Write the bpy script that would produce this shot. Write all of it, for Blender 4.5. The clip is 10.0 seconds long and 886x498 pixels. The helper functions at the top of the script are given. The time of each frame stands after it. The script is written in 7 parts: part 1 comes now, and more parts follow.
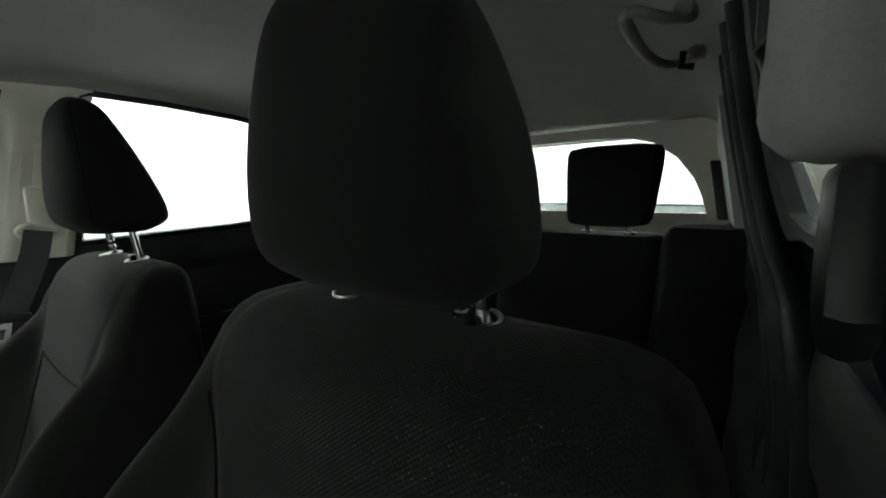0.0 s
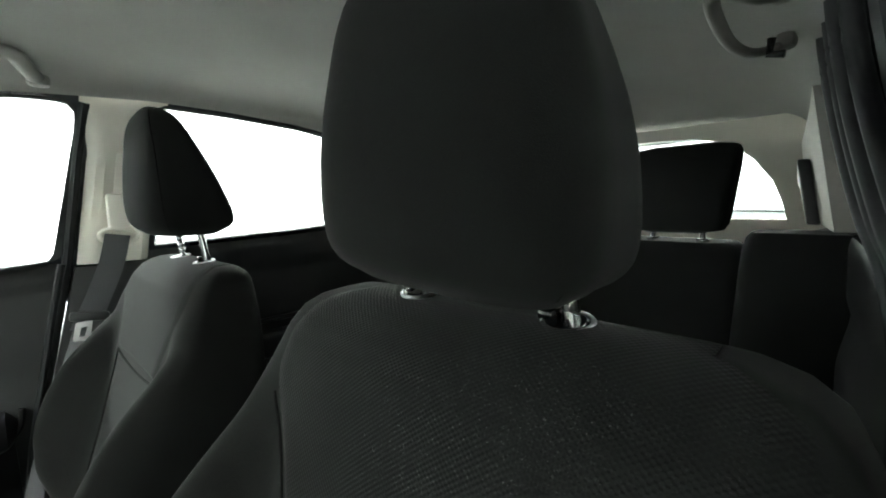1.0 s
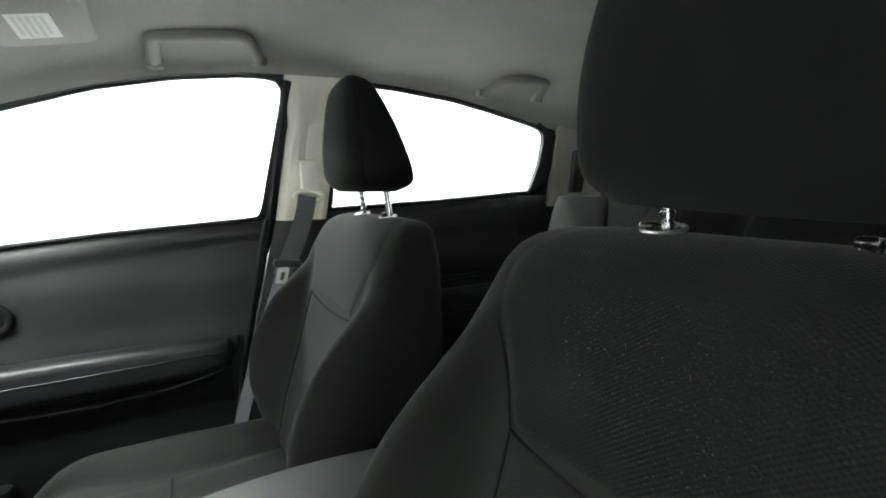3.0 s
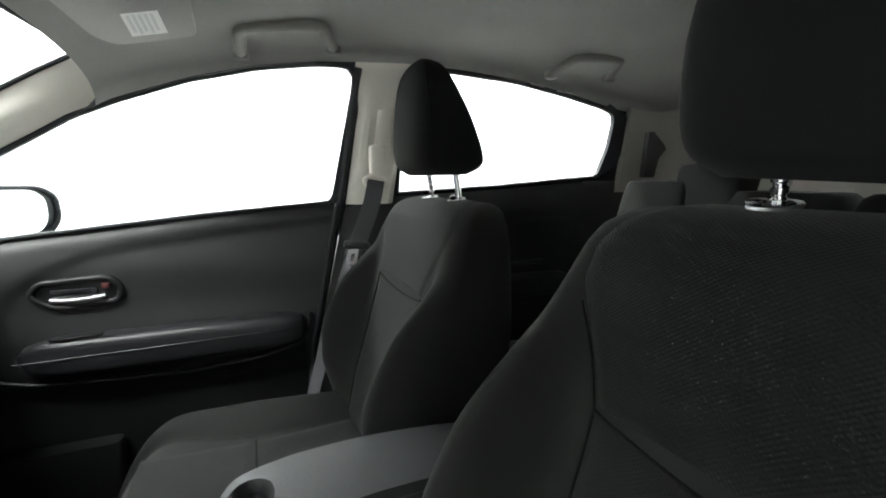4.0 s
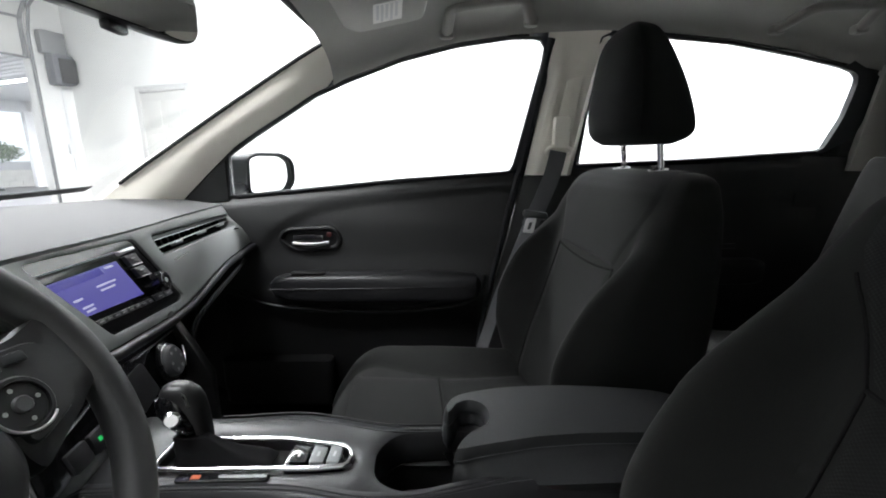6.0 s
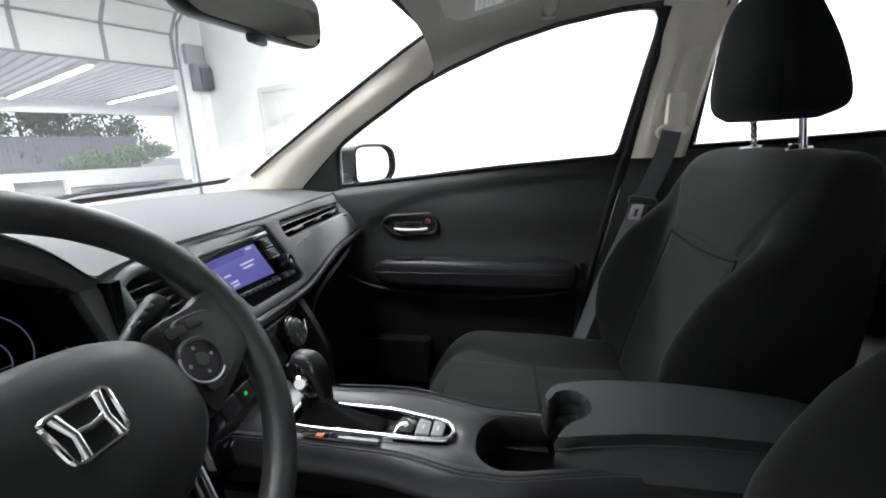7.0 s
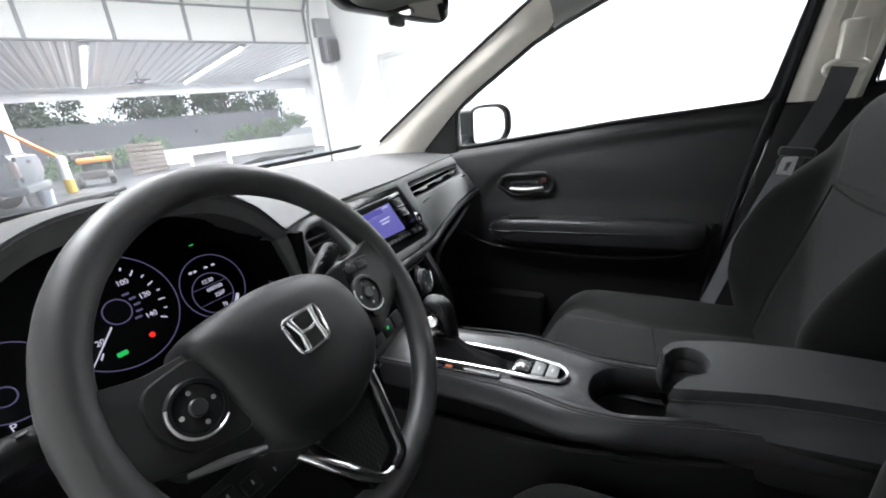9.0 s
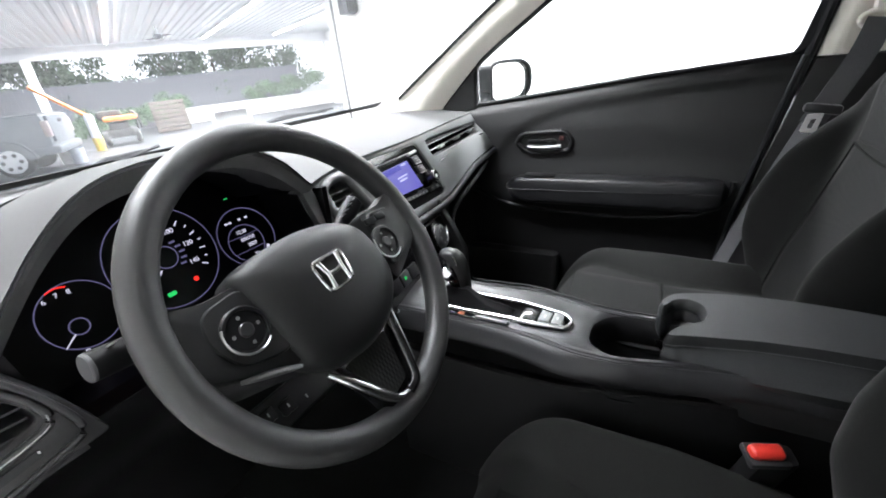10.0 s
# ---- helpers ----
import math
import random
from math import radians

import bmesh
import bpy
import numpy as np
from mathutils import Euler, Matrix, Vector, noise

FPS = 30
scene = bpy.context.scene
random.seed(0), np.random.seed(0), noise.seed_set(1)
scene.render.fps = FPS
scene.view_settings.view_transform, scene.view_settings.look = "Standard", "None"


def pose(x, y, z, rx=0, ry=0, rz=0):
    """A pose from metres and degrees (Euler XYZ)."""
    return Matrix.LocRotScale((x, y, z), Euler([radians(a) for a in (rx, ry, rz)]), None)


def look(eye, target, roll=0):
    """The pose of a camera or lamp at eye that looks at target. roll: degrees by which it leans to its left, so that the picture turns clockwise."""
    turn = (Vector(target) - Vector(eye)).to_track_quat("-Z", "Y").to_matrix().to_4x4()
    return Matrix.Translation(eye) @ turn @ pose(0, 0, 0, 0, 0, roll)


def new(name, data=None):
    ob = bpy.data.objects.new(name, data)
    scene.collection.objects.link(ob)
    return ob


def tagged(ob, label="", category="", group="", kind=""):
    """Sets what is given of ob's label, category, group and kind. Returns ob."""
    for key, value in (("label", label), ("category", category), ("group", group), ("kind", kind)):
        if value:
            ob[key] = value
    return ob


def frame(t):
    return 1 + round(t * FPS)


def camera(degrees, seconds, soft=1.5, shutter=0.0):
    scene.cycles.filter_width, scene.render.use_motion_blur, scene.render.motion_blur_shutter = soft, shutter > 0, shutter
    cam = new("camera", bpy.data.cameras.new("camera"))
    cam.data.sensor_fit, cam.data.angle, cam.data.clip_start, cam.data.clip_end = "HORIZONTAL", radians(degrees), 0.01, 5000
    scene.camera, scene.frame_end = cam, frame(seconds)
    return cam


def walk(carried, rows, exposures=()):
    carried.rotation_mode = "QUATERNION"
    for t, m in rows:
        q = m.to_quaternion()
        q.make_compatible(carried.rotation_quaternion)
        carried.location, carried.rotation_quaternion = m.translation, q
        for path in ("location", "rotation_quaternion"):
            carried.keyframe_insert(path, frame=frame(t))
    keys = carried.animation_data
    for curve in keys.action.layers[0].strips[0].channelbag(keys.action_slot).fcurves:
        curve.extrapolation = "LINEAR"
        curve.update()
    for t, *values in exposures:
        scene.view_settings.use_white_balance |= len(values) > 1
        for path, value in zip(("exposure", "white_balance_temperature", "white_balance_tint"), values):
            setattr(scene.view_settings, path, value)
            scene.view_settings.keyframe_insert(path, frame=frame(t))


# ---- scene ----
cam = camera(93.6, 10.0, 1.9)
PATH = [
    (0, (-0.587, -0.449, 1.221), (0.714, -1.944, 0.943), -1.0),
    (0.5, (-0.578, -0.454, 1.219), (0.784, -1.899, 0.984), -1.1),
    (1, (-0.553, -0.446, 1.208), (0.899, -1.803, 0.985), -1.3),
    (1.5, (-0.533, -0.431, 1.2), (0.989, -1.705, 0.948), -1.3),
    (2, (-0.514, -0.409, 1.187), (1.101, -1.559, 0.926), -1.0),
    (2.5, (-0.505, -0.377, 1.175), (1.185, -1.413, 0.914), -0.5),
    (4, (-0.492, -0.325, 1.155), (1.358, -1.007, 0.82), -0.6),
    (4.5, (-0.495, -0.309, 1.152), (1.4, -0.854, 0.817), -0.4),
    (5, (-0.5, -0.278, 1.145), (1.434, -0.637, 0.784), -1.1),
    (5.5, (-0.522, -0.244, 1.144), (1.421, -0.508, 0.754), 0.4),
    (6, (-0.52, -0.216, 1.137), (1.432, -0.252, 0.703), 0.2),
    (7.5, (-0.544, -0.199, 1.143), (1.307, 0.35, 0.624), -2.9),
    (8, (-0.562, -0.196, 1.146), (1.235, 0.485, 0.592), -4.0),
    (8.5, (-0.576, -0.199, 1.15), (1.156, 0.608, 0.559), -5.4),
    (9, (-0.587, -0.205, 1.152), (1.088, 0.68, 0.511), -5.8),
    (9.5, (-0.607, -0.213, 1.153), (1.007, 0.714, 0.422), -5.5),
    (10, (-0.62, -0.232, 1.157), (0.942, 0.72, 0.348), -6.5),
]
walk(cam, [(t, look(eye, target, roll)) for t, eye, target, roll in PATH],
     [(0.0, -0.56, 6420, -5), (0.5, 0.32, 6410, -5), (1.0, 0.78, 6400, -4), (2.0, 1.0, 6400, -2), (2.5, 0.92, 6410, 0), (4.0, 0.34, 6390, 5), (5.5, -0.24, 6340, 9), (7.5, -0.10, 6290, 10.5), (8.5, -0.03, 6260, 11), (9.0, 0.08, 6255, 11), (9.5, 0.28, 6250, 11), (10.0, 0.52, 6245, 11)])

# ---- world and light ----
world = bpy.data.worlds.new("world")
scene.world = world
world.use_nodes = True
wn = world.node_tree.nodes
sky = wn.new("ShaderNodeTexSky")
sky.sky_type = "NISHITA"
sky.sun_disc = False
sky.sun_elevation, sky.sun_rotation = radians(48), radians(-148)
world.node_tree.links.new(sky.outputs[0], wn["Background"].inputs[0])
wn["Background"].inputs[1].default_value = 0.15

# the garage stands turned against the car: gx runs along its door wall, gy runs out through the door
GO, GA = Vector((5.87, 5.5, 0)), radians(-24.0)
G = Matrix.Translation(GO) @ Matrix.Rotation(GA, 4, "Z")


def g(x, y, z):
    """A place given in the garage's own axes."""
    return G @ Vector((x, y, z))


def lamp(name, at, target, sx, sy, watts, colour=(1, 1, 1)):
    d = bpy.data.lights.new(name, "AREA")
    d.shape, d.size, d.size_y, d.energy, d.color = "RECTANGLE", sx, sy, watts, colour
    ob = new(name, d)
    ob.matrix_world = look(at, target)
    return ob


sun = bpy.data.lights.new("sun", "SUN")
sun.energy, sun.angle, sun.color = 5.0, radians(12), (1.0, 0.97, 0.92)
new("sun", sun).matrix_world = look((0, 0, 0), (-0.35, 0.55, -0.75))

# ---- materials ----
def nodes_of(name):
    m = bpy.data.materials.new(name)
    m.use_nodes = True
    n, l = m.node_tree.nodes, m.node_tree.links
    return m, n, l, n["Principled BSDF"]


def surface(name, colour, rough=0.5, metal=0.0, grain=0.0, grain_scale=400.0, mottle=0.12, mottle_scale=6.0, bump=0.0,
            weave=0.0, weave_scale=300.0, rough_var=0.1, spec=0.5, sheen=0.0, coat=0.0):
    """A procedural surface: colour mottled at two scales, roughness that varies, fine relief."""
    m, n, l, p = nodes_of(name)
    tc = n.new("ShaderNodeTexCoord")
    big = n.new("ShaderNodeTexNoise")
    big.inputs["Scale"].default_value, big.inputs["Detail"].default_value = mottle_scale, 5
    l.new(tc.outputs["Object"], big.inputs["Vector"])
    fine = n.new("ShaderNodeTexNoise")
    fine.inputs["Scale"].default_value, fine.inputs["Detail"].default_value = grain_scale, 2
    l.new(tc.outputs["Object"], fine.inputs["Vector"])
    ramp = n.new("ShaderNodeMapRange")
    ramp.inputs[1].default_value, ramp.inputs[2].default_value = 0.3, 0.7
    ramp.inputs[3].default_value, ramp.inputs[4].default_value = 1 - mottle, 1 + mottle
    l.new(big.outputs[0], ramp.inputs[0])
    ramp2 = n.new("ShaderNodeMapRange")
    ramp2.inputs[1].default_value, ramp2.inputs[2].default_value = 0.3, 0.7
    ramp2.inputs[3].default_value, ramp2.inputs[4].default_value = 1 - grain, 1 + grain
    l.new(fine.outputs[0], ramp2.inputs[0])
    mul = n.new("ShaderNodeMath")
    mul.operation = "MULTIPLY"
    l.new(ramp.outputs[0], mul.inputs[0])
    l.new(ramp2.outputs[0], mul.inputs[1])
    col = n.new("ShaderNodeVectorMath")
    col.operation = "SCALE"
    col.inputs[0].default_value = colour
    l.new(mul.outputs[0], col.inputs["Scale"])
    l.new(col.outputs[0], p.inputs["Base Color"])
    rr = n.new("ShaderNodeMapRange")
    rr.inputs[3].default_value, rr.inputs[4].default_value = max(0.02, rough - rough_var), min(1, rough + rough_var)
    l.new(big.outputs[0], rr.inputs[0])
    l.new(rr.outputs[0], p.inputs["Roughness"])
    p.inputs["Metallic"].default_value = metal
    p.inputs["Specular IOR Level"].default_value = spec
    p.inputs["Sheen Weight"].default_value = sheen
    p.inputs["Coat Weight"].default_value = coat
    height = fine.outputs[0]
    if weave:
        # rows of small raised stitches, every second row set off by half a stitch
        sep = n.new("ShaderNodeSeparateXYZ")
        l.new(tc.outputs["Object"], sep.inputs[0])
        def math_node(op, a, b=None):
            q = n.new("ShaderNodeMath")
            q.operation = op
            for k, v in enumerate((a, b)):
                if v is None:
                    continue
                if isinstance(v, (int, float)):
                    q.inputs[k].default_value = v
                else:
                    l.new(v, q.inputs[k])
            return q.outputs[0]
        down = math_node("SUBTRACT", sep.outputs[2], sep.outputs[1])
        across = math_node("SINE", math_node("MULTIPLY", sep.outputs[0], weave_scale))
        rows_ = math_node("SINE", math_node("MULTIPLY", down, weave_scale * 0.95))
        knot = math_node("MULTIPLY", across, rows_)
        wr = n.new("ShaderNodeMapRange")
        wr.inputs[1].default_value, wr.inputs[2].default_value = -0.7, 0.7
        wr.inputs[3].default_value, wr.inputs[4].default_value = 1 - weave, 1 + weave
        l.new(knot, wr.inputs[0])
        mul2 = n.new("ShaderNodeMath")
        mul2.operation = "MULTIPLY"
        l.new(mul.outputs[0], mul2.inputs[0])
        l.new(wr.outputs[0], mul2.inputs[1])
        l.new(mul2.outputs[0], col.inputs["Scale"])
        height = wr.outputs[0]
    if bump:
        b = n.new("ShaderNodeBump")
        b.inputs["Strength"].default_value, b.inputs["Distance"].default_value = bump, 0.002 if weave else 0.0006
        l.new(height, b.inputs["Height"])
        l.new(b.outputs[0], p.inputs["Normal"])
    return m


def glow(name, colour, strength):
    m, n, l, p = nodes_of(name)
    p.inputs["Base Color"].default_value = (0.01, 0.01, 0.012, 1)
    p.inputs["Emission Color"].default_value = (*colour, 1)
    p.inputs["Emission Strength"].default_value = strength
    p.inputs["Roughness"].default_value = 0.2
    return m


def pane(name, tint=(1, 1, 1), gloss=1.0, veil=0.0):
    """A thin pane: see-through, with reflections that grow at grazing angles."""
    m, n, l, p = nodes_of(name)
    n.remove(p)
    tr, gl, fr, mx = n.new("ShaderNodeBsdfTransparent"), n.new("ShaderNodeBsdfGlossy"), n.new("ShaderNodeLayerWeight"), n.new("ShaderNodeMixShader")
    up, add = n.new("ShaderNodeMath"), n.new("ShaderNodeMath")
    up.operation, add.operation = "POWER", "MULTIPLY_ADD"
    up.inputs[1].default_value = 5.0
    add.inputs[1].default_value, add.inputs[2].default_value = 0.5, 0.03
    tr.inputs[0].default_value = (*tint, 1)
    gl.inputs["Roughness"].default_value = 0.01
    gl.inputs["Color"].default_value = (gloss, gloss, gloss, 1)
    l.new(fr.outputs["Facing"], up.inputs[0])
    l.new(up.outputs[0], add.inputs[0])
    l.new(add.outputs[0], mx.inputs[0])
    l.new(tr.outputs[0], mx.inputs[1])
    l.new(gl.outputs[0], mx.inputs[2])
    l.new(mx.outputs[0], n["Material Output"].inputs[0])
    if veil:
        # a thin pale scattering film that stands in for veiling glare, thicker in patches
        film, dm, nz, mr = n.new("ShaderNodeBsdfTranslucent"), n.new("ShaderNodeMixShader"), n.new("ShaderNodeTexNoise"), n.new("ShaderNodeMapRange")
        film.inputs[0].default_value = (0.9, 0.92, 0.95, 1)
        nz.inputs["Scale"].default_value, nz.inputs["Detail"].default_value = 3.0, 6
        mr.inputs[1].default_value, mr.inputs[2].default_value = 0.3, 0.7
        mr.inputs[3].default_value, mr.inputs[4].default_value = veil * 0.6, veil * 1.4
        l.new(nz.outputs[0], mr.inputs[0])
        l.new(mr.outputs[0], dm.inputs[0])
        l.new(mx.outputs[0], dm.inputs[1])
        l.new(film.outputs[0], dm.inputs[2])
        l.new(dm.outputs[0], n["Material Output"].inputs[0])
    return m


M_HEAD = surface("headliner_cloth", (0.37, 0.365, 0.345), 0.95, grain=0.10, grain_scale=900, mottle=0.05, bump=0.15, spec=0.1)
M_PILLAR = surface("beige_trim_plastic", (0.80, 0.765, 0.69), 0.5, grain=0.04, grain_scale=1200, mottle=0.03, bump=0.12, spec=0.3)
# the same beige trim with the shade at the rear put into its colour
M_PILLAR_SHADED = surface("beige_trim_plastic_shaded", (0.46, 0.445, 0.41), 0.55, grain=0.04, grain_scale=1200, mottle=0.03, bump=0.12, spec=0.25)
M_CLOTH = surface("seat_cloth", (0.0108, 0.0111, 0.0106), 0.9, grain=0.25, grain_scale=1500, mottle=0.10, mottle_scale=9, bump=0.25, spec=0.12, sheen=0.05)
M_WEAVE = surface("seat_woven_cloth", (0.0078, 0.0081, 0.0078), 0.85, grain=0.15, grain_scale=1600, mottle=0.08, bump=0.35, weave=0.25, weave_scale=1350, spec=0.15, sheen=0.05)
M_HREST = surface("headrest_cloth", (0.0085, 0.0088, 0.0085), 0.9, grain=0.25, grain_scale=1500, mottle=0.10, mottle_scale=9, bump=0.25, spec=0.12, sheen=0.03)
M_STITCH = surface("seam_thread", (0.008, 0.008, 0.008), 0.9, spec=0.1)
M_PANEL = surface("door_panel_plastic", (0.020, 0.020, 0.0205), 0.45, grain=0.12, grain_scale=1400, mottle=0.08, bump=0.2, spec=0.42)
M_SOFT = surface("soft_touch_leatherette", (0.018, 0.018, 0.0195), 0.34, grain=0.12, grain_scale=900, mottle=0.06, bump=0.25, spec=0.4)
M_DASH = surface("dash_pad", (0.125, 0.125, 0.126), 0.8, grain=0.12, grain_scale=1100, mottle=0.06, bump=0.3, spec=0.08)
M_GREY = surface("dash_grey_panel", (0.17, 0.177, 0.177), 0.42, grain=0.06, grain_scale=1200, mottle=0.04, bump=0.08, spec=0.45)
M_BLACK = surface("black_plastic", (0.008, 0.008, 0.0085), 0.42, grain=0.1, grain_scale=900, bump=0.1, spec=0.4)
M_PIANO = surface("gloss_black_plastic", (0.006, 0.006, 0.007), 0.12, rough_var=0.04, spec=0.6, coat=0.5)
M_RUBBER = surface("rubber_seal", (0.012, 0.013, 0.015), 0.6, grain=0.1, bump=0.1, spec=0.4)
M_CHROME = surface("chrome", (0.75, 0.75, 0.76), 0.12, metal=1.0, rough_var=0.05, mottle=0.03)
M_SATIN = surface("satin_silver", (0.55, 0.55, 0.56), 0.3, metal=1.0, rough_var=0.06, mottle=0.03)
M_CARPET = surface("floor_carpet", (0.006, 0.006, 0.006), 0.97, grain=0.4, grain_scale=700, bump=0.6, spec=0.05)
M_BELT = surface("belt_webbing", (0.105, 0.106, 0.112), 0.7, grain=0.25, grain_scale=1200, bump=0.3, spec=0.25)
M_WHEEL = surface("wheel_urethane", (0.027, 0.0275, 0.028), 0.46, grain=0.1, grain_scale=1300, mottle=0.06, bump=0.2, spec=0.75)
M_HUB = surface("hub_grained_plastic", (0.013, 0.0132, 0.0135), 0.46, grain=0.15, grain_scale=1100, mottle=0.06, bump=0.3, spec=0.4)
M_PAINT = surface("dark_car_paint", (0.02, 0.022, 0.028), 0.25, rough_var=0.05, spec=0.5, coat=0.6)
M_RED = surface("red_plastic", (0.55, 0.03, 0.02), 0.4, mottle=0.04, spec=0.5)
M_GLASS = pane("window_glass", (0.95, 0.96, 0.962))
# windscreen glass with a pale haze mixed in to imitate glare
M_WINDSCREEN = pane("glare_veiled_windscreen_glass", (0.95, 0.96, 0.962), 1.0, 0.010)
M_LINING = surface("matt_black_lining", (0.006, 0.006, 0.0065), 0.85, grain=0.15, grain_scale=900, bump=0.1, spec=0.12)
M_MIRROR = surface("mirror_glass", (0.9, 0.9, 0.9), 0.02, metal=1.0, rough_var=0.0, mottle=0.0)
M_SWITCH = surface("switch_satin_plastic", (0.010, 0.010, 0.011), 0.42, mottle=0.05, spec=0.3)
M_BTN = surface("button_plastic", (0.03, 0.03, 0.032), 0.35, mottle=0.05, spec=0.5)

# ---- building tools ----
def part(name, bm, material, parent=None, label="", smooth=True):
    """Links a bmesh as one mesh object, under a thing if one is given."""
    me = bpy.data.meshes.new(name)
    bmesh.ops.recalc_face_normals(bm, faces=bm.faces)
    bm.to_mesh(me)
    bm.free()
    for mat in material if isinstance(material, (list, tuple)) else (material,):
        me.materials.append(mat)
    if smooth:
        for f in me.polygons:
            f.use_smooth = True
        me.set_sharp_from_angle(angle=radians(38))
    ob = new(name, me)
    if parent:
        ob.parent = parent
        ob.matrix_parent_inverse = parent.matrix_world.inverted()
    if label:
        ob["label"] = label
    return ob


def thing(name, at, label, category, group="", kind=""):
    ob = new(name)
    ob.location = at
    ob.empty_display_size = 0.05
    bpy.context.view_layer.update()
    return tagged(ob, label, category, group, kind)


def structure(name, bm, material, label, smooth=True):
    return tagged(part(name, bm, material, None, label, smooth), label, "", "", "structure")


def loft(rings, caps=True, closed=False):
    """A skin over rings of equal point count."""
    bm = bmesh.new()
    vs = [[bm.verts.new(p) for p in r] for r in rings]
    n = len(rings[0])
    pairs = list(zip(vs, vs[1:])) + ([(vs[-1], vs[0])] if closed else [])
    for a, b in pairs:
        for i in range(n):
            bm.faces.new((a[i], a[(i + 1) % n], b[(i + 1) % n], b[i]))
    if caps and not closed:
        bm.faces.new(vs[0][::-1])
        bm.faces.new(vs[-1])
    return bm


def box(size, at=(0, 0, 0), bevel=0.0, turn=None, segments=2):
    bm = bmesh.new()
    bmesh.ops.create_cube(bm, size=1)
    bmesh.ops.scale(bm, vec=size, verts=bm.verts)
    if bevel:
        bmesh.ops.bevel(bm, geom=list(bm.edges), offset=bevel, segments=segments, profile=0.5, affect="EDGES")
    m = Matrix.Translation(at) @ (turn.to_4x4() if turn else Matrix())
    bmesh.ops.transform(bm, matrix=m, verts=bm.verts)
    return bm


def join(*bms):
    out = bmesh.new()
    for b in bms:
        me = bpy.data.meshes.new("tmp")
        b.to_mesh(me)
        b.free()
        out.from_mesh(me)
        bpy.data.meshes.remove(me)
    return out


def smooth_line(pts, n):
    """n points evenly along a Catmull-Rom curve through pts."""
    p = [Vector(q) for q in pts]
    p = [2 * p[0] - p[1], *p, 2 * p[-1] - p[-2]]
    dense = []
    for i in range(1, len(p) - 2):
        for k in range(24):
            t = k / 24
            dense.append(0.5 * ((2 * p[i]) + (p[i + 1] - p[i - 1]) * t + (2 * p[i - 1] - 5 * p[i] + 4 * p[i + 1] - p[i + 2]) * t * t
                                + (3 * p[i] - p[i - 1] - 3 * p[i + 1] + p[i + 2]) * t ** 3))
    dense.append(p[-2])
    return spaced(dense, n)


def spaced(pts, n):
    """n points evenly spaced along a polyline."""
    pts = [Vector(q) for q in pts]
    d = [0.0]
    for a, b in zip(pts, pts[1:]):
        d.append(d[-1] + (b - a).length)
    out, j = [], 0
    for k in range(n):
        s = d[-1] * k / (n - 1)
        while j < len(pts) - 2 and d[j + 1] < s:
            j += 1
        w = (s - d[j]) / max(1e-9, d[j + 1] - d[j])
        out.append(pts[j].lerp(pts[j + 1], min(1, w)))
    return out


def tube(pts, radius, n=10, caps=True, closed=False, flat=1.0, up=None):
    """A round (or flattened) rod along points; radius may be a list."""
    pts = [Vector(q) for q in pts]
    rings = []
    ref = Vector(up) if up else Vector((0.3, 0.2, 0.93))
    for i, q in enumerate(pts):
        a = pts[i - 1] if (i or closed) else pts[0]
        b = pts[(i + 1) % len(pts)] if (i < len(pts) - 1 or closed) else pts[-1]
        d = (b - a).normalized()
        u = d.cross(ref).normalized()
        v = u.cross(d).normalized()
        r = radius[i] if isinstance(radius, (list, tuple)) else radius
        rings.append([q + r * (math.cos(k * math.tau / n) * u + flat * math.sin(k * math.tau / n) * v) for k in range(n)])
    return loft(rings, caps, closed)


def strip(a, b, thick, n=None):
    """A sheet between two edge lines of equal count, with thickness given as a vector."""
    t = Vector(thick)
    bm = bmesh.new()
    A, B = [bm.verts.new(p) for p in a], [bm.verts.new(p) for p in b]
    C, D = [bm.verts.new(Vector(p) + t) for p in a], [bm.verts.new(Vector(p) + t) for p in b]
    m = len(A)
    for i in range(m - 1):
        bm.faces.new((A[i], A[i + 1], B[i + 1], B[i]))
        bm.faces.new((C[i], D[i], D[i + 1], C[i + 1]))
        bm.faces.new((A[i], C[i], C[i + 1], A[i + 1]))
        bm.faces.new((B[i], B[i + 1], D[i + 1], D[i]))
    bm.faces.new((A[0], B[0], D[0], C[0]))
    bm.faces.new((A[-1], C[-1], D[-1], B[-1]))
    return bm


def sheet(fn, nu, nv, thick=None):
    """A grid of points fn(u, v), u and v in 0..1; thick: a vector for a second, parallel skin with edges."""
    rows = [[Vector(fn(i / nu, j / nv)) for i in range(nu + 1)] for j in range(nv + 1)]
    bm = bmesh.new()
    top = [[bm.verts.new(p) for p in r] for r in rows]
    for j in range(nv):
        for i in range(nu):
            bm.faces.new((top[j][i], top[j][i + 1], top[j + 1][i + 1], top[j + 1][i]))
    if thick is not None:
        t = Vector(thick)
        low = [[bm.verts.new(p + t) for p in r] for r in rows]
        for j in range(nv):
            for i in range(nu):
                bm.faces.new((low[j][i], low[j + 1][i], low[j + 1][i + 1], low[j][i + 1]))
        edge = [(0, i) for i in range(nu)] + [(j, nu) for j in range(nv)] + [(nv, i) for i in range(nu, 0, -1)] + [(j, 0) for j in range(nv, 0, -1)]
        for (j, i), (k, m) in zip(edge, edge[1:] + edge[:1]):
            bm.faces.new((top[j][i], low[j][i], low[k][m], top[k][m]))
    return bm


